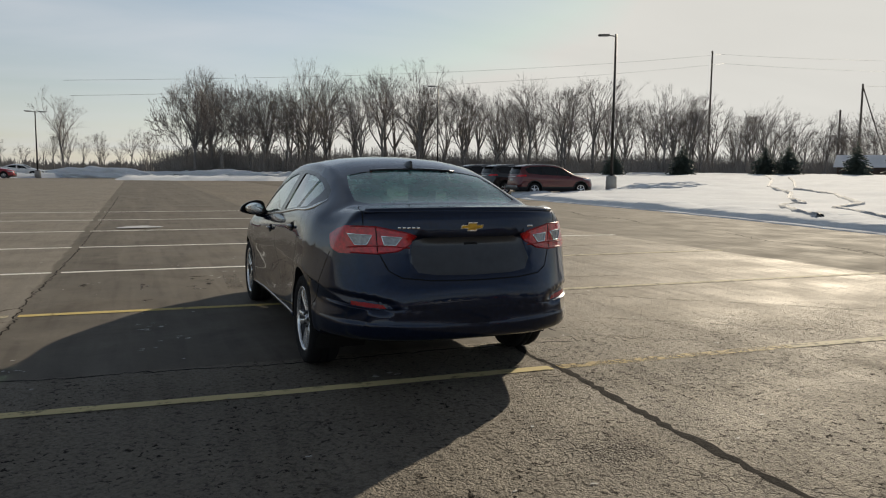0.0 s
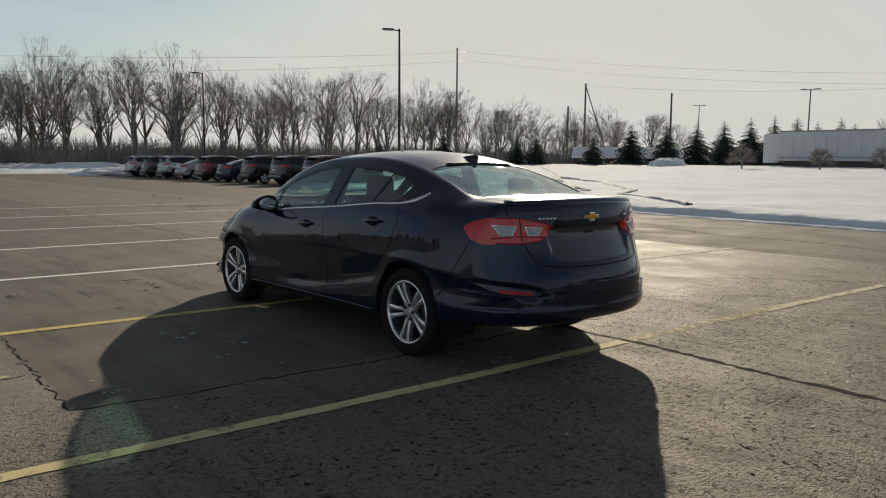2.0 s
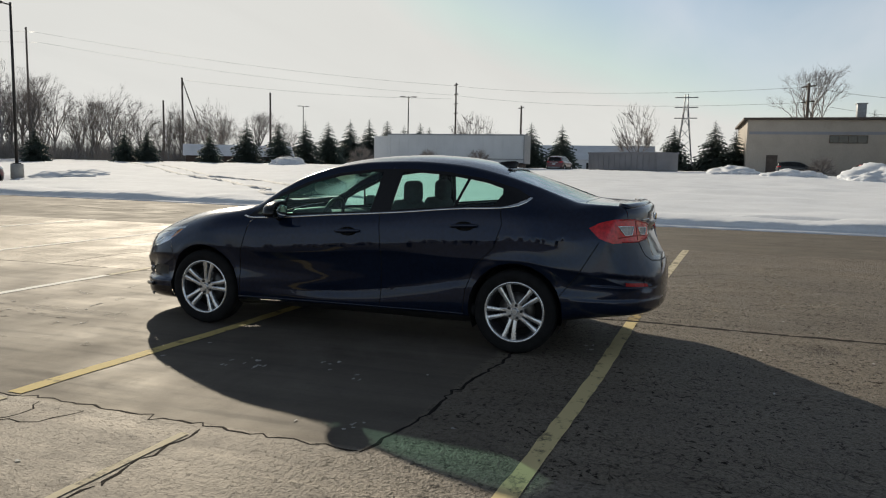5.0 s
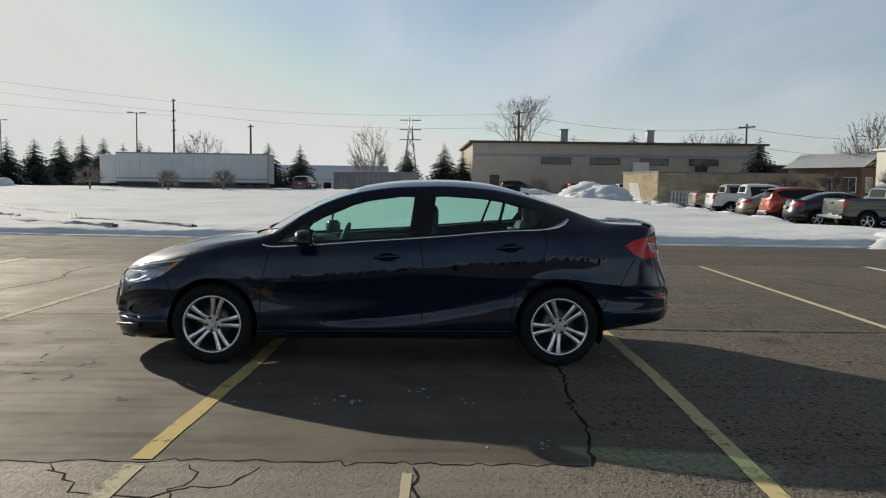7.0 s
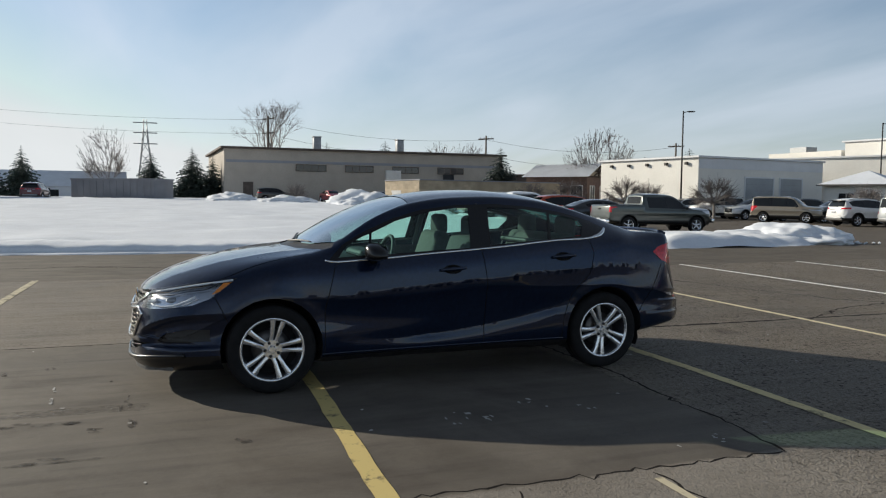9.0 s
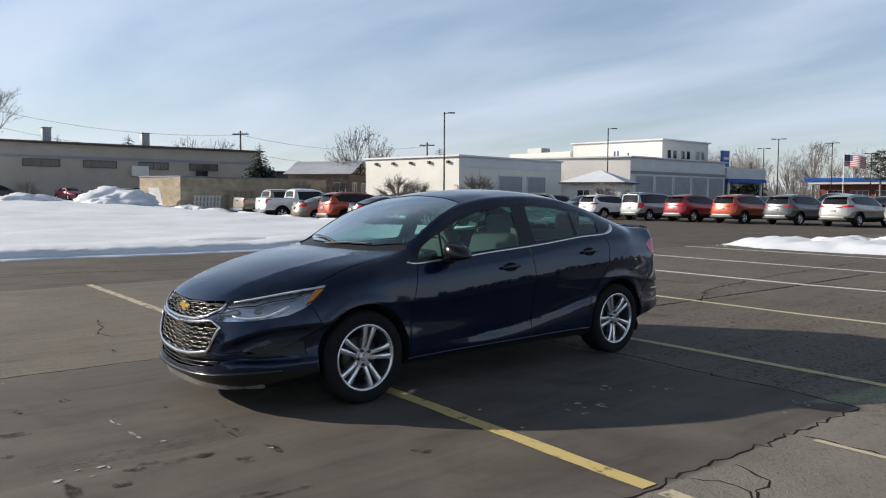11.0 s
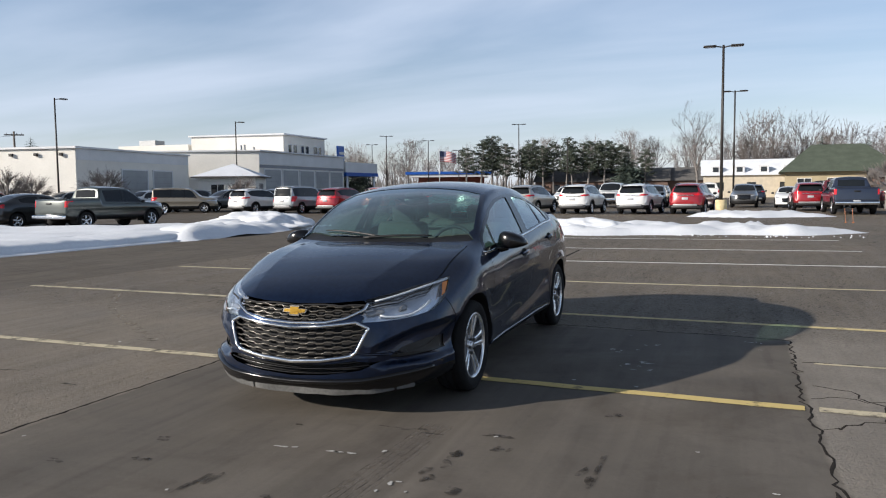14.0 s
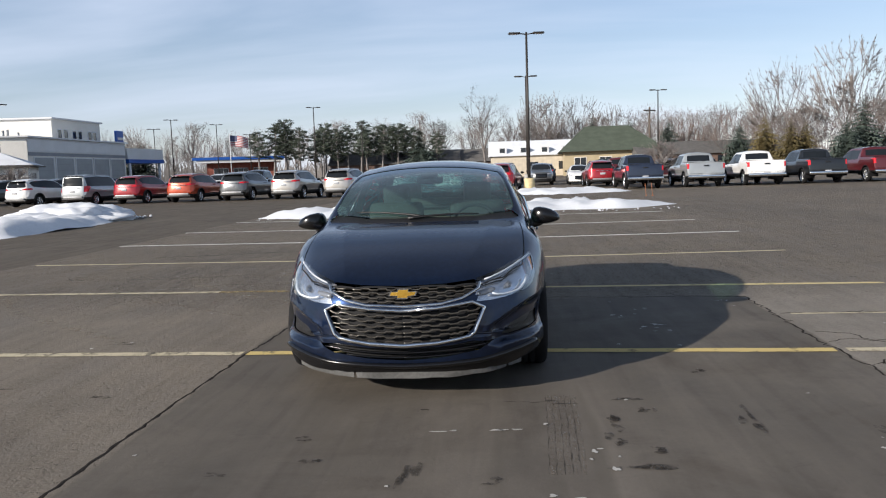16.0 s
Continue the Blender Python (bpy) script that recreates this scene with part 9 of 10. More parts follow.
lt = thing("lattice_tower", "grey steel lattice power tower far away", "tower", at=Matrix.Translation((183.3, 3.3, 0)))
for sx in (-1, 1):
    for sy in (-1, 1):
        part("leg", tube_bm([(sx * 2.2, sy * 2.2, 0), (sx * 0.5, sy * 0.5, 14), (sx * 0.3, sy * 0.3, 19)], 0.12, 4), M["grey_steel"], lt)
for i in range(6):
    z0, z1 = i * 2.8, i * 2.8 + 2.8
    r0, r1 = 2.2 - 1.75 * z0 / 16.8, 2.2 - 1.75 * z1 / 16.8
    for k in range(4):
        a, b_ = math.pi / 4 + k * math.pi / 2, math.pi / 4 + (k + 1) * math.pi / 2
        part("brace", tube_bm([(1.41 * r0 * math.cos(a), 1.41 * r0 * math.sin(a), z0), (1.41 * r1 * math.cos(b_), 1.41 * r1 * math.sin(b_), z1)], 0.07, 4), M["grey_steel"], lt)
for z in (13.5, 16, 18.3):
    part("crossarm", tube_bm([(0, -2.6, z), (0, 2.6, z)], 0.12, 4), M["grey_steel"], lt)


def flag(x, y, top, label, s=1.0):
    F = thing("flag_pole", label, "flag", "flags", at=Matrix.Translation((x, y, 0)))
    part("mast", tube_bm([(0, 0, 0), (0, 0, top)], [0.09, 0.05], 8), M["white_metal"], F, "white mast")
    w_, h_ = 3.2 * s, 1.9 * s
    dr = Vector((-0.93, -0.35, 0))
    for r in range(13):
        z1, z0 = top - 0.3 - h_ * r / 13, top - 0.3 - h_ * (r + 1) / 13
        b = bmesh.new()
        rows = []
        start = 0.4 if r < 7 else 0.0
        for i in range(13):
            u = start + (1 - start) * i / 12
            off = Vector((0.35, -0.93, 0)) * 0.22 * math.sin(u * 7.0)
            p = dr * w_ * u + off
            drop = -0.55 * u * u * h_ * 0.5
            rows.append((b.verts.new((p.x, p.y, z0 + drop)), b.verts.new((p.x, p.y, z1 + drop))))
        for a, b_ in zip(rows, rows[1:]):
            b.faces.new((a[0], b_[0], b_[1], a[1]))
        part("stripe", b, M["flag_red"] if r % 2 == 0 else M["flag_white"], F, "red stripe" if r % 2 == 0 else "white stripe")
    b = bmesh.new()
    rows = []
    for i in range(6):
        u = 0.4 * i / 5
        off = Vector((0.35, -0.93, 0)) * 0.22 * math.sin(u * 7.0)
        p = dr * w_ * u + off
        drop = -0.55 * u * u * h_ * 0.5
        rows.append((b.verts.new((p.x, p.y, top - 0.3 - h_ * 7 / 13 + drop)), b.verts.new((p.x, p.y, top - 0.3 + drop))))
    for a, b_ in zip(rows, rows[1:]):
        b.faces.new((a[0], b_[0], b_[1], a[1]))
    part("canton", b, M["flag_blue"], F, "dark blue corner")


flag(40.5, -107.2, 8.0, "striped flag on a white mast", 0.85)
for x, y in ((-6.72, -26.4), (-6.95, -26.2)):
    mk = thing("marker_stake", "thin orange marker stake in the snow", "marker", "marker stakes", at=Matrix.Translation((x, y, 0)))
    part("stake", tube_bm([(0, 0, 0), (0.05, 0, 0.55)], 0.010, 6), M["orange"], mk)
    part("foot", lathe_bm([(0, 0.0005), (0.0, 0.05), (0.04, 0.03), (0.04, 0.0005)], 10, "z"), M["orange"], mk)

# ---- trees ----
def mesh_of(name, V, F):
    me = bpy.data.meshes.new(name)
    me.from_pydata(V, [], F)
    me.polygons.foreach_set("use_smooth", [True] * len(F))
    return me


def limb(V, F, a, b_, r0, r1, n_=4):
    d = (b_ - a)
    if d.length < 1e-6:
        return
    d = d.normalized()
    u = d.cross(Vector((0.3, 0.7, 0.2))).normalized()
    w = d.cross(u)
    o = len(V)
    for p, r in ((a, r0), (b_, r1)):
        for k in range(n_):
            t = math.tau * k / n_
            V.append(tuple(p + (u * math.cos(t) + w * math.sin(t)) * r))
    for k in range(n_):
        F.append((o + k, o + (k + 1) % n_, o + n_ + (k + 1) % n_, o + n_ + k))


def blade(V, F, p, d, ln, w):
    """One fine twig: a thin tapering sliver."""
    side = d.cross(Vector((0.31, 0.52, 0.79))).normalized() * w
    o = len(V)
    V += [tuple(p - side), tuple(p + side), tuple(p + d * ln)]
    F.append((o, o + 1, o + 2))


def winter_tree(seed, h, stem, limbs, lean, depth=5, keep=0.76, twigs=6, turn=0.42, rise=0.035):
    """Leafless tree: a tapering stem that forks into rising limbs, each forking again and again, with a haze of fine twigs at the ends.
    stem: share of the height below the crown; lean: how far the outer limbs lean out, in radians."""
    r_ = random.Random(seed)
    TV, TF, CV, CF = [], [], [], []

    def bent(d, amount):
        side = Vector((r_.gauss(0, 1), r_.gauss(0, 1), r_.gauss(0, 0.7)))
        side = (side - d * side.dot(d)).normalized()
        return (d * math.cos(amount) + side * math.sin(amount)).normalized()

    def grow(p, d, ln, r, lev):
        V, F = (TV, TF) if lev < 2 else (CV, CF)
        n_ = 3 if lev < 3 else 2
        for i in range(n_):
            d = (d + Vector((r_.gauss(0, 0.07), r_.gauss(0, 0.07), rise))).normalized()
            e = p + d * ln / n_
            if lev < depth - 1:
                limb(V, F, p, e, r * (1 - 0.36 * i / n_), r * (1 - 0.36 * (i + 1) / n_), 5 if lev < 1 else (4 if lev < 2 else 3))
            elif i == 0:
                blade(V, F, p, (d + Vector((0, 0, 0.03))).normalized(), ln * 1.05, r * 1.15)
            if lev >= 2:
                for _ in range(twigs // 2 if i == 0 else twigs - twigs // 2):
                    blade(CV, CF, p.lerp(e, r_.random()), bent(d, r_.uniform(0.35, 1.0)), h * r_.uniform(0.035, 0.085), 0.009)
            elif i == 1 and lev == 1:
                grow(e, bent(d, r_.uniform(0.5, 0.85)), ln * 0.55, r * 0.45, lev + 2)
            p = e
        if lev < depth:
            for k in range(3 if r_.random() < 0.28 else 2):
                q = bent(d, turn * r_.uniform(0.55, 1.35))
                grow(p, q, ln * keep * r_.uniform(0.72, 1.12), max(r * r_.uniform(0.50, 0.64), 0.010), lev + 1)
        else:
            for _ in range(twigs):
                blade(CV, CF, p, bent(d, r_.uniform(0.1, 0.8)), h * r_.uniform(0.03, 0.075), 0.008)
    p = Vector((0, 0, -0.1))
    for i in range(4):
        e = p + Vector((r_.gauss(0, 0.008 * h), r_.gauss(0, 0.008 * h), (h * stem + 0.1) / 4))
        limb(TV, TF, p, e, h * (0.0165 - 0.0012 * i), h * (0.0165 - 0.0012 * (i + 1)), 7)
        p = e
    total = sum(keep ** i for i in range(depth + 1))
    for k in range(limbs):
        tilt = lean * ((k + 0.35) / limbs) ** 0.7
        a_ = k * 2.4 + r_.gauss(0, 0.25)
        d = Vector((math.sin(tilt) * math.cos(a_), math.sin(tilt) * math.sin(a_), math.cos(tilt)))
        low = Vector((0, 0, -h * stem * 0.35 * r_.random() * (k / limbs)))
        grow(p + low, d, h * (1 - stem) / total * r_.uniform(0.95, 1.12) * (1.12 - 0.25 * tilt), h * 0.0092, 1 if limbs > 4 else 0)
    tall = sorted(v[2] for v in CV)
    k = h / tall[int(len(tall) * 0.997)]
    return mesh_of("trunk", [(x * k, y * k, z * k) for x, y, z in TV], TF), mesh_of("crown", [(x * k, y * k, z * k) for x, y, z in CV], CF)


def dome_tree(seed, h, wide, base, tips, twigs, squat=0.55):
    """Leafless spreading tree: limbs fan up from a low fork and split, again and again, towards tips spread through a domed crown.
    wide: crown radius, base: height of the fork, both as shares of the height."""
    r_ = random.Random(seed)
    TV, TF, CV, CF = [], [], [], []
    fork = Vector((r_.gauss(0, 0.1), r_.gauss(0, 0.1), h * base))
    cen = h * (base + (1 - base) * (1 - squat))
    lobes = [(r_.uniform(0, math.tau), r_.uniform(0.84, 1.10)) for _ in range(7)]
    root = Vector((0, 0, h * base * 0.2))
    ends = []
    while len(ends) < tips:
        d = Vector((r_.gauss(0, 1), r_.gauss(0, 1), r_.gauss(0, 1))).normalized()
        a_ = math.atan2(d.y, d.x)
        lobe = sum(k * max(math.cos(a_ - b_), 0) ** 3 for b_, k in lobes) / max(sum(max(math.cos(a_ - b_), 0) ** 3 for b_, _ in lobes), 0.05)
        f = r_.uniform(0.12, 1.0) ** 0.36 * (0.92 + 0.12 * noise.noise(d * 2.6 + Vector((seed, 0, 0)))) * (0.5 + 0.5 * lobe)
        p = Vector((d.x * wide * h * f, d.y * wide * h * f, cen + d.z * f * (h * squat * (1 - base) if d.z > 0 else h * (1 - base) * (1 - squat) * 0.92)))
        if math.hypot(p.x, p.y) < (p.z - fork.z) * 2.2 + 0.05 * h:
            ends.append(p)

    def grow(p, d, pts, lev):
        n_ = len(pts)
        r = 0.0092 * h * (n_ / tips) ** 0.50 + 0.006
        V, F = (TV, TF) if n_ > tips * 0.05 else (CV, CF)
        mid = sum(pts, Vector()) / n_
        if n_ == 1:
            q = mid
        else:
            q = p.lerp(mid, 0.42 if lev else 0.34)
        span = (q - p).length
        out = (q - fork).normalized()
        bow = p + d * span * 0.5
        k_ = 3 if n_ > 6 else 2
        last = p
        for i in range(1, k_ + 1):
            u = i / k_
            e = p * (1 - u) ** 2 + bow * 2 * u * (1 - u) + q * u * u + Vector((r_.gauss(0, 1), r_.gauss(0, 1), r_.gauss(0, 1))) * span * (0.022 if i < k_ else 0)
            if n_ > 3:
                limb(V, F, last, e, r * (1.12 - 0.12 * u), r * (1.0 - 0.15 * u), 5 if n_ > tips * 0.1 else 3)
            else:
                blade(V, F, last, (e - last).normalized(), (e - last).length * 1.2, r * 1.3)
            if n_ <= 10:
                for _ in range(twigs):
                    w = ((e - last).normalized() + out * 0.5 + Vector((r_.gauss(0, 0.34), r_.gauss(0, 0.34), r_.gauss(0.08, 0.30)))).normalized()
                    blade(CV, CF, last.lerp(e, r_.random()), w, h * r_.uniform(0.020, 0.050), 0.013)
            last = e
        d = (q - bow).normalized()
        if n_ == 1:
            for _ in range(twigs + 2):
                w = (d + out + Vector((r_.gauss(0, 0.55), r_.gauss(0, 0.55), r_.gauss(0.1, 0.45)))).normalized()
                blade(CV, CF, q, w, h * r_.uniform(0.012, 0.032), 0.012)
            return
        # the two halves lie to either side of the widest spread seen from the fork
        seen = [(v - root).normalized() * 3.0 + (v - q) * (0.4 / h) for v in pts]
        a = max(seen, key=lambda v: (v - seen[0]).length)
        b_ = max(seen, key=lambda v: (v - a).length)
        one = [v for v, k in zip(pts, seen) if (k - a).length <= (k - b_).length]
        two = [v for v, k in zip(pts, seen) if (k - a).length > (k - b_).length]
        for part_ in (one, two):
            if part_:
                aim = (sum(part_, Vector()) / len(part_) - q).normalized()
                grow(q, (d * 0.5 + aim * 0.5).normalized(), part_, lev + 1)
    p = Vector((0, 0, -0.1))
    for i in range(3):
        e = Vector((fork.x, fork.y, fork.z)) * ((i + 1) / 3)
        limb(TV, TF, p, e, h * (0.0215 - 0.002 * i), h * (0.0215 - 0.002 * (i + 1)), 8)
        p = e
    fans = [[] for _ in range(7)]
    turn0 = r_.uniform(0, math.tau)
    for v in ends:
        lat = math.hypot(v.x, v.y) / max(v.z - fork.z, 0.1)
        fans[6 if lat < 0.42 else int(((math.atan2(v.y, v.x) + turn0) % math.tau) / math.tau * 6) % 6].append(v)
    for f in fans:
        if f:
            m_ = sum(f, Vector()) / len(f)
            grow(fork - Vector((0, 0, h * 0.05 * r_.random())), ((m_ - fork).normalized() + Vector((0, 0, 0.55))).normalized(), f, 0)
    top = sorted(v[2] for v in CV)[int(len(CV) * 0.998)]
    k = h / top
    return mesh_of("trunk", [(x * k, y * k, z * k) for x, y, z in TV], TF), mesh_of("crown", [(x * k, y * k, z * k) for x, y, z in CV], CF)


def clipped_shrub(seed, h=3.2):
    """Small pollarded tree: a short stem, knotty limbs and a ball of straight yearly shoots."""
    r_ = random.Random(seed)
    TV, TF, CV, CF = [], [], [], []
    fork = Vector((0, 0, h * 0.34))
    limb(TV, TF, Vector((0, 0, -0.1)), fork, 0.10, 0.085, 7)
    for k in range(13):
        tilt, a_ = 1.75 * ((k + 0.4) / 13) ** 0.6, k * 2.4 + r_.gauss(0, 0.2)
        d = Vector((math.sin(tilt) * math.cos(a_), math.sin(tilt) * math.sin(a_), math.cos(tilt)))
        mid = fork + d * h * 0.16 + Vector((r_.gauss(0, 0.05), r_.gauss(0, 0.05), 0.03))
        tip = mid + (d + Vector((0, 0, 0.2))).normalized() * h * 0.17
        limb(TV, TF, fork, mid, 0.06, 0.045, 5); limb(TV, TF, mid, tip, 0.045, 0.035, 5)
        for _ in range(46):
            q = mid.lerp(tip, r_.uniform(0.3, 1.05))
            e = (d * 0.9 + Vector((r_.gauss(0, 0.55), r_.gauss(0, 0.55), r_.gauss(0.05, 0.50)))).normalized()
            f = q + e * h * r_.uniform(0.12, 0.30)
            limb(CV, CF, q, f, 0.013, 0.006, 3)
            for _ in range(2):
                blade(CV, CF, q.lerp(f, r_.uniform(0.4, 1)), (e + Vector((r_.gauss(0, 0.5), r_.gauss(0, 0.5), r_.gauss(0, 0.5)))).normalized(), h * 0.10, 0.008)
    top = max(v[2] for v in CV)
    return mesh_of("trunk", [(x * h / top, y * h / top, z * h / top) for x, y, z in TV], TF), mesh_of("crown", [(x * h / top, y * h / top, z * h / top) for x, y, z in CV], CF)


def tree_thing(name, trunk, crown, x, y, z, s, rz, label, cat, group, m_t, m_c, tall=1.0):
    t_ = thing(name, label, cat, group, at=Matrix.Translation((x, y, z)) @ Matrix.Rotation(rz, 4, "Z") @ Matrix.Diagonal((s, s, s * tall, 1)))
    part("trunk", trunk, m_t, t_)
    part("crown", crown, m_c, t_)
    return t_


WOOD = [winter_tree(11 + i, 13.0 + (i % 3), 0.26 + 0.06 * (i % 3), 6, 0.60 + 0.16 * (i % 2), depth=5, keep=0.80, twigs=4, turn=0.40) for i in range(8)]
BROAD = [dome_tree(61 + i, 12.0, (0.44, 0.48, 0.40)[i], (0.20, 0.24, 0.22)[i], 470, 5, (0.62, 0.55, 0.66)[i]) for i in range(3)]
BUSH = [clipped_shrub(91 + i) for i in range(2)]
rng = random.Random(5)
EDGE = [(3.5, 104), (13, 103), (30, 97.5), (46, 93.5), (62, 87), (78, 82), (96, 78), (112, 66)]
n_t = 0
for row, (back, step) in enumerate(((0, 3.3), (6, 3.1), (13, 2.9))):
    for (a, b_) in zip(EDGE, EDGE[1:]):
        ln = along(a, b_)
        for i in range(int(ln / step)):
            u = (i + rng.random()) / (ln / step)
            x, y = a[0] + (b_[0] - a[0]) * u + rng.gauss(0, 0.8) + back * 0.35, a[1] + (b_[1] - a[1]) * u + rng.gauss(0, 1.0) + back
            tk, cr = WOOD[rng.randrange(len(WOOD))]
            s = rng.uniform(0.84, 1.12) * (1.04 - 0.42 * min(max((x - 45) / 60, 0), 1))
            tree_thing("bare_tree", tk, cr, x, y, 0, s, rng.uniform(0, 6.28), "tall bare winter tree in the wood edge", "tree", "trees of the wood", M["bark"], M["twig"])
            n_t += 1
# undergrowth of the wood, one tangle of stems
V_, F_ = [], []
for i in range(38000):
    k = rng.randrange(len(EDGE) - 1)
    a, b_ = EDGE[k], EDGE[k + 1]
    u = rng.random()
    x, y = a[0] + (b_[0] - a[0]) * u + rng.gauss(0, 1.5), a[1] + (b_[1] - a[1]) * u + rng.uniform(-1.0, 22)
    h = rng.uniform(1.4, 5.0) * rng.uniform(0.35, 1)
    w = rng.uniform(0.02, 0.07)
    lx, ly = rng.gauss(0, 0.8), rng.gauss(0, 0.8)
    o = len(V_)
    V_ += [(x - w, y, 0), (x + w, y, 0), (x + lx + w * 0.3, y + ly, h), (x + lx - w * 0.3, y + ly, h)]
    F_.append((o, o + 1, o + 2, o + 3))
    for _ in range(2):
        t = rng.uniform(0.3, 0.9)
        o2 = len(V_)
        px, py, pz = x + lx * t, y + ly * t, h * t
        qx, qy, qz = px + rng.gauss(0, 0.7), py + rng.gauss(0, 0.4), pz + rng.uniform(0.3, 1.0)
        V_ += [(px, py, pz - 0.03), (px, py, pz + 0.03), (qx, qy, qz)]
        F_.append((o2, o2 + 1, o2 + 2))
tagged(part("undergrowth", mesh_of("undergrowth", V_, F_), M["brush"]), "tangled brown undergrowth along the wood", "undergrowth", kind="stuff")

# far woods on the other sides, low on the horizon
V_, F_ = [], []
for i in range(26000):
    ang = rng.uniform(0, math.tau)
    ax, ay = math.sin(ang), math.cos(ang)
    if ax < -0.72:
        continue
    r = rng.uniform(230, 290)
    x, y = ax * r, ay * r
    h = rng.uniform(2.0, 6.0) * (0.8 + 0.3 * math.sin(ang * 17) * math.sin(ang * 5 + 1)) * rng.uniform(0.5, 1) * (1.7 if ay < -0.5 else 1.0)
    w = rng.uniform(0.08, 0.22)
    tx, ty = math.cos(ang), -math.sin(ang)
    lx = rng.gauss(0, 1.2)
    o = len(V_)
    for q, z in ((-w, 0), (w, 0), (w + lx * 0.5, h * 0.6), (lx, h), (lx * 0.5 - w, h * 0.6)):
        V_.append((x + tx * q, y + ty * q, z))
    F_.append([o + k for k in range(5)])
tagged(part("far_woods", mesh_of("far_woods", V_, F_), M["brush"], smooth=False), "hazy bare woods on the horizon", "woods", kind="stuff")

# bare woods far behind the northern end of the lot
for i in range(44):
    u = (i + rng.random()) / 44
    tk, cr = WOOD[rng.randrange(len(WOOD))]
    tree_thing("bare_tree", tk, cr, -112 + 118 * u, 196 + rng.uniform(-12, 30), 0, rng.uniform(0.42, 0.80), rng.uniform(0, 6.28), "bare winter tree in far woods beyond the lot", "tree", "trees of the far woods", M["bark"], M["twig"])
# single bare trees
for x, y, h, kind in ((-10.7, 103.2, 10.2, 0), (116, 8.0, 11.2, 1), (132.2, -17.7, 16.3, 0), (143, 42.5, 12, 1), (114.2, -48.1, 10.8, 1), (76.5, -50.3, 10.3, 1), (125.1, -47.7, 11.4, 1), (61.1, -119.2, 10.3, 1), (90.8, 67.6, 10.4, 1),
                      (2.2, -123.3, 13.9, 0), (-6.4, -125.2, 13.5, 1), (-9.7, -127.1, 13.8, 1), (-13.9, -124.7, 12.7, 1), (-27.6, -114.3, 9.8, 1), (-30.3, -98.1, 9.1, 1), (-35.6, -91.6, 13.4, 1), (-41.2, -86.2, 14.8, 1), (-50.0, -98.0, 10.4, 1), (-38.0, -101.0, 8.6, 1), (-43.5, -104.0, 9.0, 1), (10.8, -134.9, 10.5, 0), (-31.2, -118.6, 10.0, 1), (55.2, -132.5, 9.8, 1), (66, -128, 9.0, 1), (28, -140, 11, 0), (40, -142, 11, 0), (-20, -126, 11.5, 1), (-52, -84, 11, 1), (-24, -120, 10, 0), (14, -138, 11, 0), (-3, -132, 12, 0), (4.6, 105.3, 12.0, 1), (13.0, 103.0, 13.6, 1), (9, 102, 12.4, 1)):
    tk, cr = (WOOD if kind == 0 else BROAD)[rng.randrange(3)]
    tree_thing("bare_tree", tk, cr, x, y, 0, h / (13.0 if kind == 0 else 12.0), rng.uniform(0, 6.28), "lone bare winter tree with a wide fine crown", "tree", "lone bare trees", M["bark"], M["twig"])
# southern wood, a long hazy belt behind the parked rows
for i in range(88):
    u = (i + rng.random()) / 88
    x, y = 120 - 215 * u, -165 + 50 * max(0, u - 0.45) + rng.gauss(0, 7)
    tk, cr = WOOD[rng.randrange(len(WOOD))]
    tree_thing("bare_tree", tk, cr, x, y, 0, rng.uniform(0.72, 1.0), rng.uniform(0, 6.28), "bare winter tree in the belt behind the lot", "tree", "trees of the southern belt", M["bark"], M["twig"])
# dense reddish thicket of small bare trees behind the pickups
THICKET = [dome_tree(81 + i, 7.0, 0.36, 0.10, 170, 4, 0.60) for i in range(2)]
for i in range(26):
    u = (i + rng.random()) / 26
    tk, cr = THICKET[rng.randrange(2)]
    tree_thing("bare_tree", tk, cr, -24 - 46 * u + rng.gauss(0, 1), -113 + 20 * u + rng.uniform(-5, 5), 0, rng.uniform(0.85, 1.35), rng.uniform(0, 6.28), "small dense bare tree in a reddish thicket", "tree", "trees of the thicket", M["bark"], M["red_twig"])
for x, y, h in ((59.6, 21.8, 2.3), (61.0, 17.4, 2.4), (59.2, 28.3, 2.6), (42.9, -31.5, 3.6), (43.6, -34.0, 3.2), (42.1, -39.2, 3.7), (35.7, -47.8, 3.1), (54.2, -33.1, 3.6), (86, -14.2, 3.2), (58.9, -31.9, 3.6), (-11.6, -47.0, 3.4)):
    tk, cr = BUSH[rng.randrange(2)]
    tree_thing("bare_shrub", tk, cr, x, y, 0.8 if 30 > y > 10 and x > 40 else (0.2 if y > -30 and x > 60 else 0), h / 3.2, rng.uniform(0, 6.28), "round clipped bare shrub with dense twigs", "shrub", "bare shrubs", M["bark"], M["twig"])


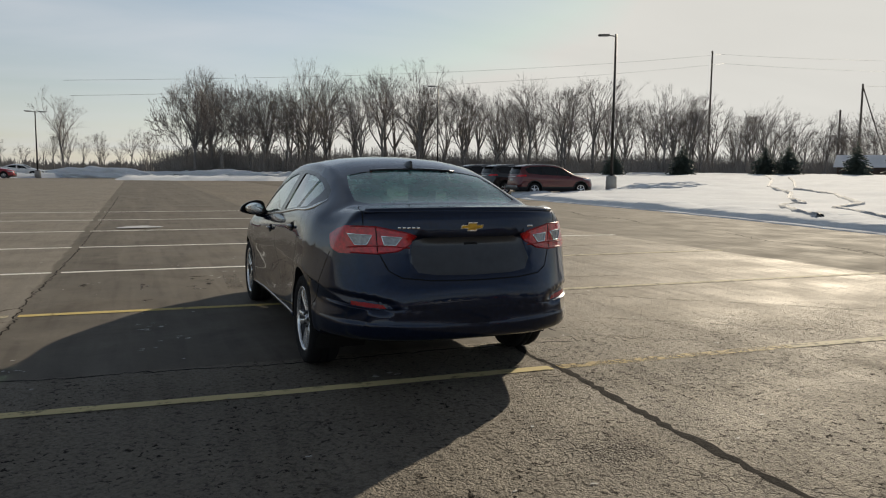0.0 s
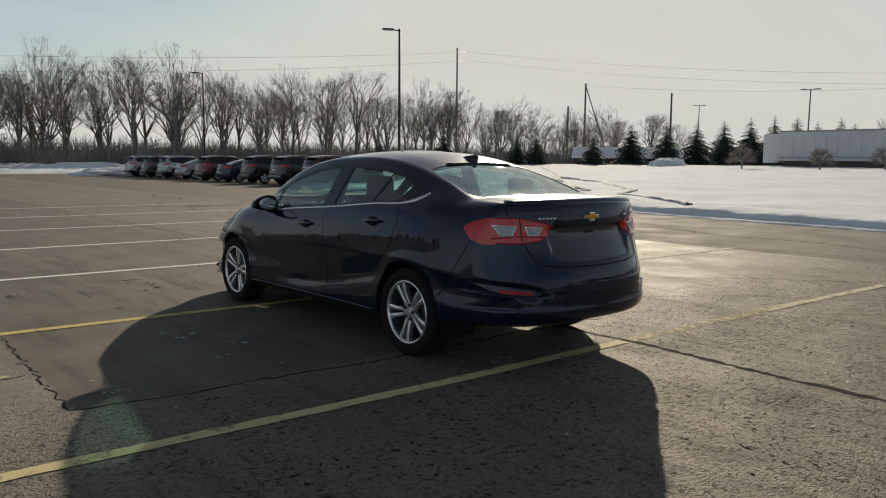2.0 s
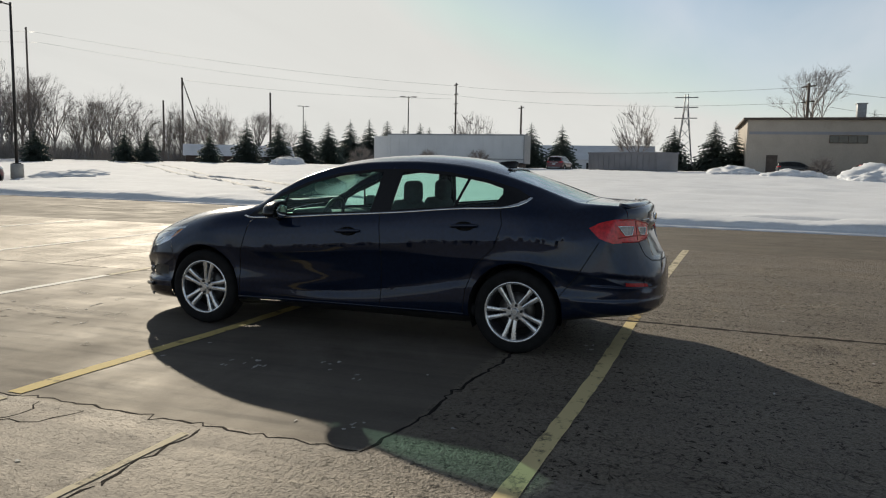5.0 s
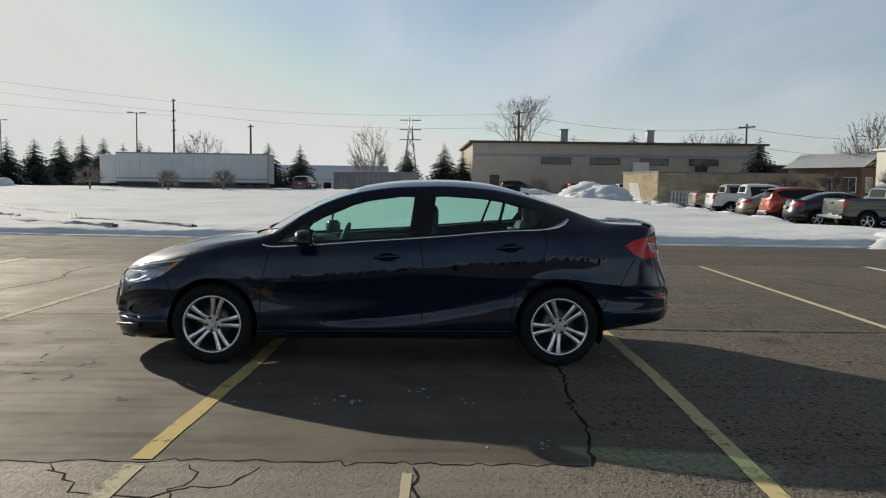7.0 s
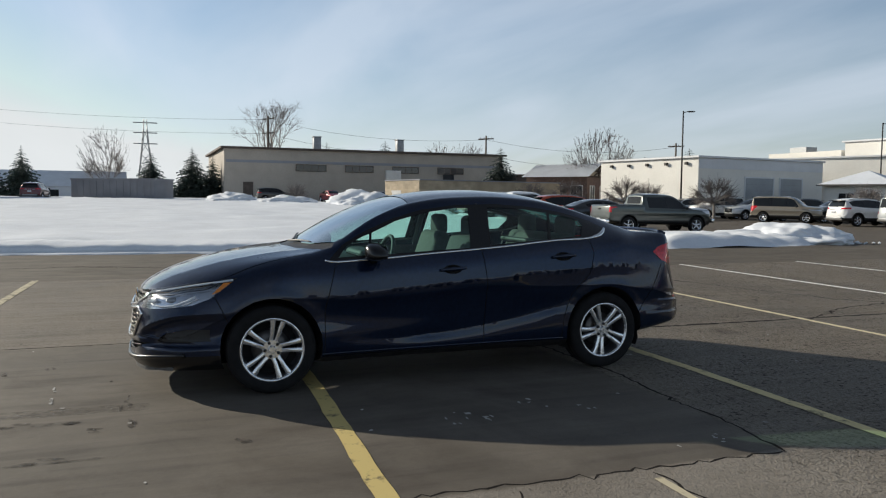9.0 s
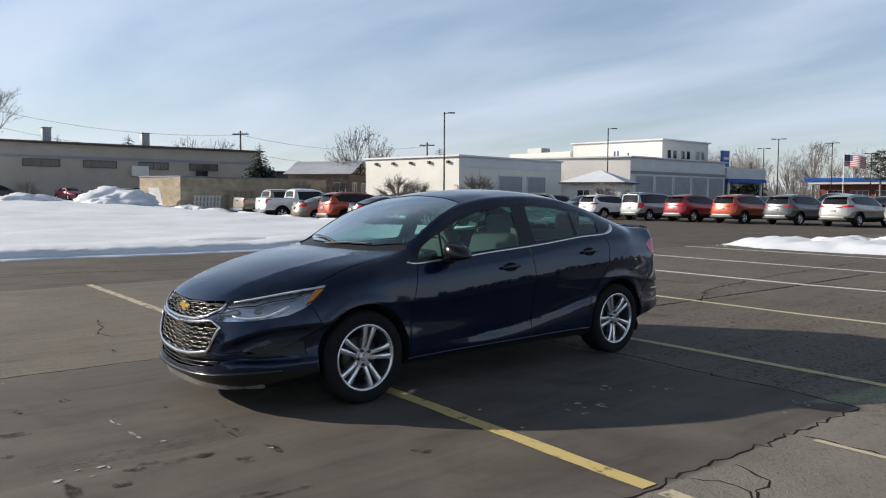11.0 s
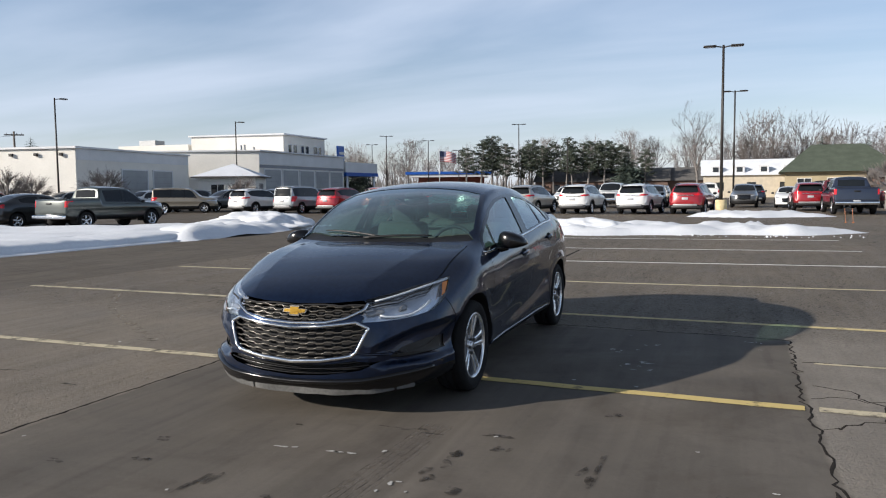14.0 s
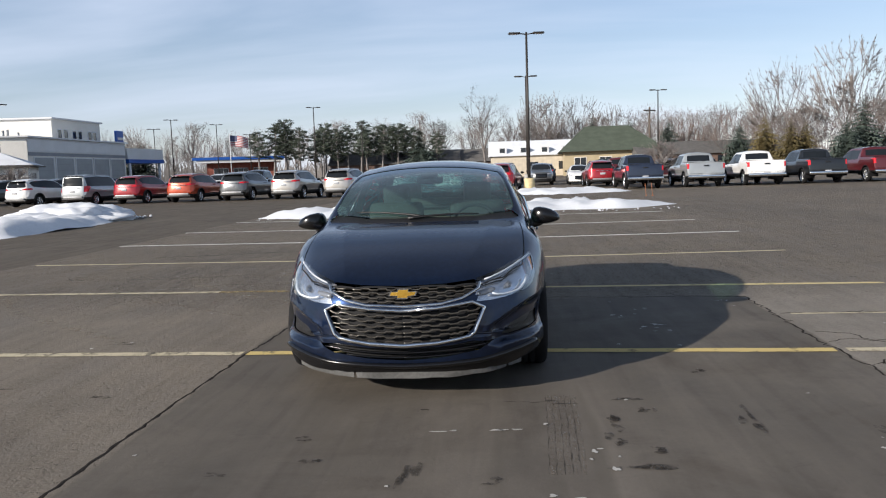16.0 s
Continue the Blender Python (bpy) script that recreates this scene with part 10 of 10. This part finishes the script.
def spruce_mesh(seed, h=8.0, tiers=24, width=0.30):
    """Spruce: whorls of drooping boughs, each a fan of needle sprays."""
    r_ = random.Random(seed)
    TV, TF, CV, CF = [], [], [], []
    limb(TV, TF, Vector((0, 0, -0.1)), Vector((0, 0, h * 0.97)), h * 0.018, 0.01, 6)
    for i in range(tiers):
        u = (i + 0.3) / tiers
        z = h * (0.06 + 0.92 * u)
        ln = h * width * (1 - u) ** 0.85 * r_.uniform(0.8, 1.15) + 0.06
        n_ = max(int(13 * (1 - u)) + 4, 5)
        for k in range(n_):
            a = math.tau * (k + r_.random()) / n_
            L_ = ln * r_.uniform(0.7, 1.12)
            d = Vector((math.cos(a), math.sin(a), 0))
            t = Vector((-d.y, d.x, 0))
            zz = z + r_.gauss(0, h * 0.012)
            for s in range(4):
                f0, f1 = s / 4, (s + 1) / 4
                p0 = d * L_ * f0 + Vector((0, 0, zz - L_ * 0.28 * f0 ** 1.3))
                p1 = d * L_ * f1 + Vector((0, 0, zz - L_ * 0.28 * f1 ** 1.3 + 0.05 * L_ * f1))
                for sd in (-1, 1):
                    wv = L_ * 0.27 * (1 - f0 * 0.55)
                    q = p0.lerp(p1, 0.9) + t * sd * wv + Vector((0, 0, -wv * r_.uniform(0.25, 0.7)))
                    o = len(CV)
                    CV += [tuple(p0), tuple(p1), tuple(q)]
                    CF.append((o, o + 1, o + 2))
    return mesh_of("trunk", TV, TF), mesh_of("crown", CV, CF)


def pine_mesh(seed, h=11.0):
    """Tall pine: bare lower stem, level limbs and an uneven crown of flat needle pads with sky between them."""
    r_ = random.Random(seed)
    TV, TF, CV, CF = [], [], [], []
    top = Vector((r_.gauss(0, 0.3), r_.gauss(0, 0.3), h * 0.97))
    limb(TV, TF, Vector((0, 0, -0.1)), top, 0.22, 0.04, 6)
    low = r_.uniform(0.36, 0.52)
    n_ = 40
    for i in range(n_):
        u = low + (0.99 - low) * (i + r_.random()) / n_
        base = Vector((0, 0, 0)).lerp(top, u)
        a = i * 2.4 + r_.gauss(0, 0.5)
        v = (u - low) / (1 - low)
        L_ = h * 0.165 * (0.55 + 0.75 * v) * (1 - v) ** 0.55 * 1.25 * r_.uniform(0.6, 1.15) + 0.25
        tip = base + Vector((math.cos(a) * L_, math.sin(a) * L_, L_ * r_.uniform(0.05, 0.35)))
        limb(TV, TF, base, tip, 0.045, 0.015, 3)
        for c in range(max(int(L_ * 3.2), 2)):
            f = r_.uniform(0.35, 1.05)
            cen = base.lerp(tip, f) + Vector((r_.gauss(0, 0.22 * L_ * f * 0.6), r_.gauss(0, 0.22 * L_ * f * 0.6), r_.gauss(0.05, 0.08)))
            for k in range(22):
                d = Vector((r_.gauss(0, 1), r_.gauss(0, 1), r_.gauss(0.30, 0.45))).normalized() * r_.uniform(0.28, 0.55)
                sv = Vector((r_.gauss(0, 1), r_.gauss(0, 1), r_.gauss(0, 1))).normalized() * 0.055
                q = cen + Vector((r_.gauss(0, 0.16), r_.gauss(0, 0.16), r_.gauss(0, 0.06)))
                o = len(CV)
                CV += [tuple(q - sv), tuple(q + sv), tuple(q + d)]
                CF.append((o, o + 1, o + 2))
    return mesh_of("trunk", TV, TF), mesh_of("crown", CV, CF)


SPR = [spruce_mesh(201 + i, 8.0, 38, 0.44 + 0.03 * i) for i in range(3)]
GOLD = spruce_mesh(231, 8.0, 38, 0.40)
PINE = [pine_mesh(301 + i) for i in range(4)]
for x, y, t_ in ((104.2, -30.7, 10.3), (111.1, -23.3, 10.2), (84.7, -40.7, 8.5), (99.3, -73.6, 8.9), (94.9, -79.1, 10.3), (101.2, -71.1, 8.5), (-28.0, -84.3, 6.0), (-35.5, -73.9, 5.7), (-38.0, -76.0, 7.5), (-14.9, -114.5, 9.2), (-20.8, -114.7, 8.6), (-25.0, -107.8, 8.3), (13.1, -123.5, 8.6), (63.1, -117.5, 8.3), (60.4, -119.0, 8.1), (-41.5, -75, 7.0), (69.0, 52.4, 5.2), (76.0, 52.0, 6.7), (87.0, 54.2, 7.2), (97.0, 55.6, 7.9), (107.0, 57.0, 8.5), (117.0, 57.9, 9.4), (127.0, 58.8, 10.2), (136.0, 59.0, 10.5), (137.5, 56.0, 9.5), (162.0, 61.9, 11.6), (185.0, 68.1, 11.8), (165.0, 52.5, 10.2), (101.1, 21.6, 7.9), (101.9, 17.3, 7.7), (103.3, 2.2, 7.7), (103.3, -3.1, 8.3), (103.2, -5.8, 7.3), (51.7, 71.8, 4.5), (58.1, 67.0, 5.3), (64.9, 61.0, 5.2), (66.6, 59.3, 5.2)):
    tk, cr = SPR[rng.randrange(3)]
    tree_thing("spruce", tk, cr, x, y, 0.6 if x > 40 and y > -10 else 0, (t_ - (0.6 if x > 40 and y > -10 else 0)) / 8.0, rng.uniform(0, 6.28), "dark green spruce with drooping boughs", "tree", "spruces", M["bark"], M["needle"])
for x, y, t_ in ((-29.7, -80.7, 6.7), (-31.2, -77.2, 5.9), (-32.9, -77.6, 5.6)):
    tree_thing("arborvitae", GOLD[0], GOLD[1], x, y, 0, t_ / 8.0, rng.uniform(0, 6.28), "yellow-green evergreen beside the pickups", "tree", "evergreens", M["bark"], M["evergreen_gold"])
for x, y, t_ in ((39.3, -117.2, 11.3), (37.2, -118.0, 11.7), (35.1, -118.6, 11.7), (33.0, -119.3, 11.2), (29.3, -120.3, 9.7), (26.8, -120.9, 10.5), (25.2, -121.3, 10.1), (23.2, -121.8, 10.9), (22.0, -122.0, 11.1), (19.7, -122.5, 11.5), (17.0, -122.9, 11.7), (14.6, -123.3, 9.7), (10.5, -123.8, 9.6), (18.6, -124.9, 9.7), (36.2, -121, 11.0), (31.2, -122, 10.5), (21, -125, 10.8), (27.8, -124, 10.2), (30.2, -126, 10.9), (16.0, -126, 10.6)):
    tk, cr = PINE[rng.randrange(4)]
    tree_thing("pine", tk, cr, x, y, 0, t_ / 11.0, rng.uniform(0, 6.28), "tall dark pine with a tufted crown", "tree", "pines", M["bark"], M["pine"], 0.86 + rng.uniform(-0.10, 0.10))
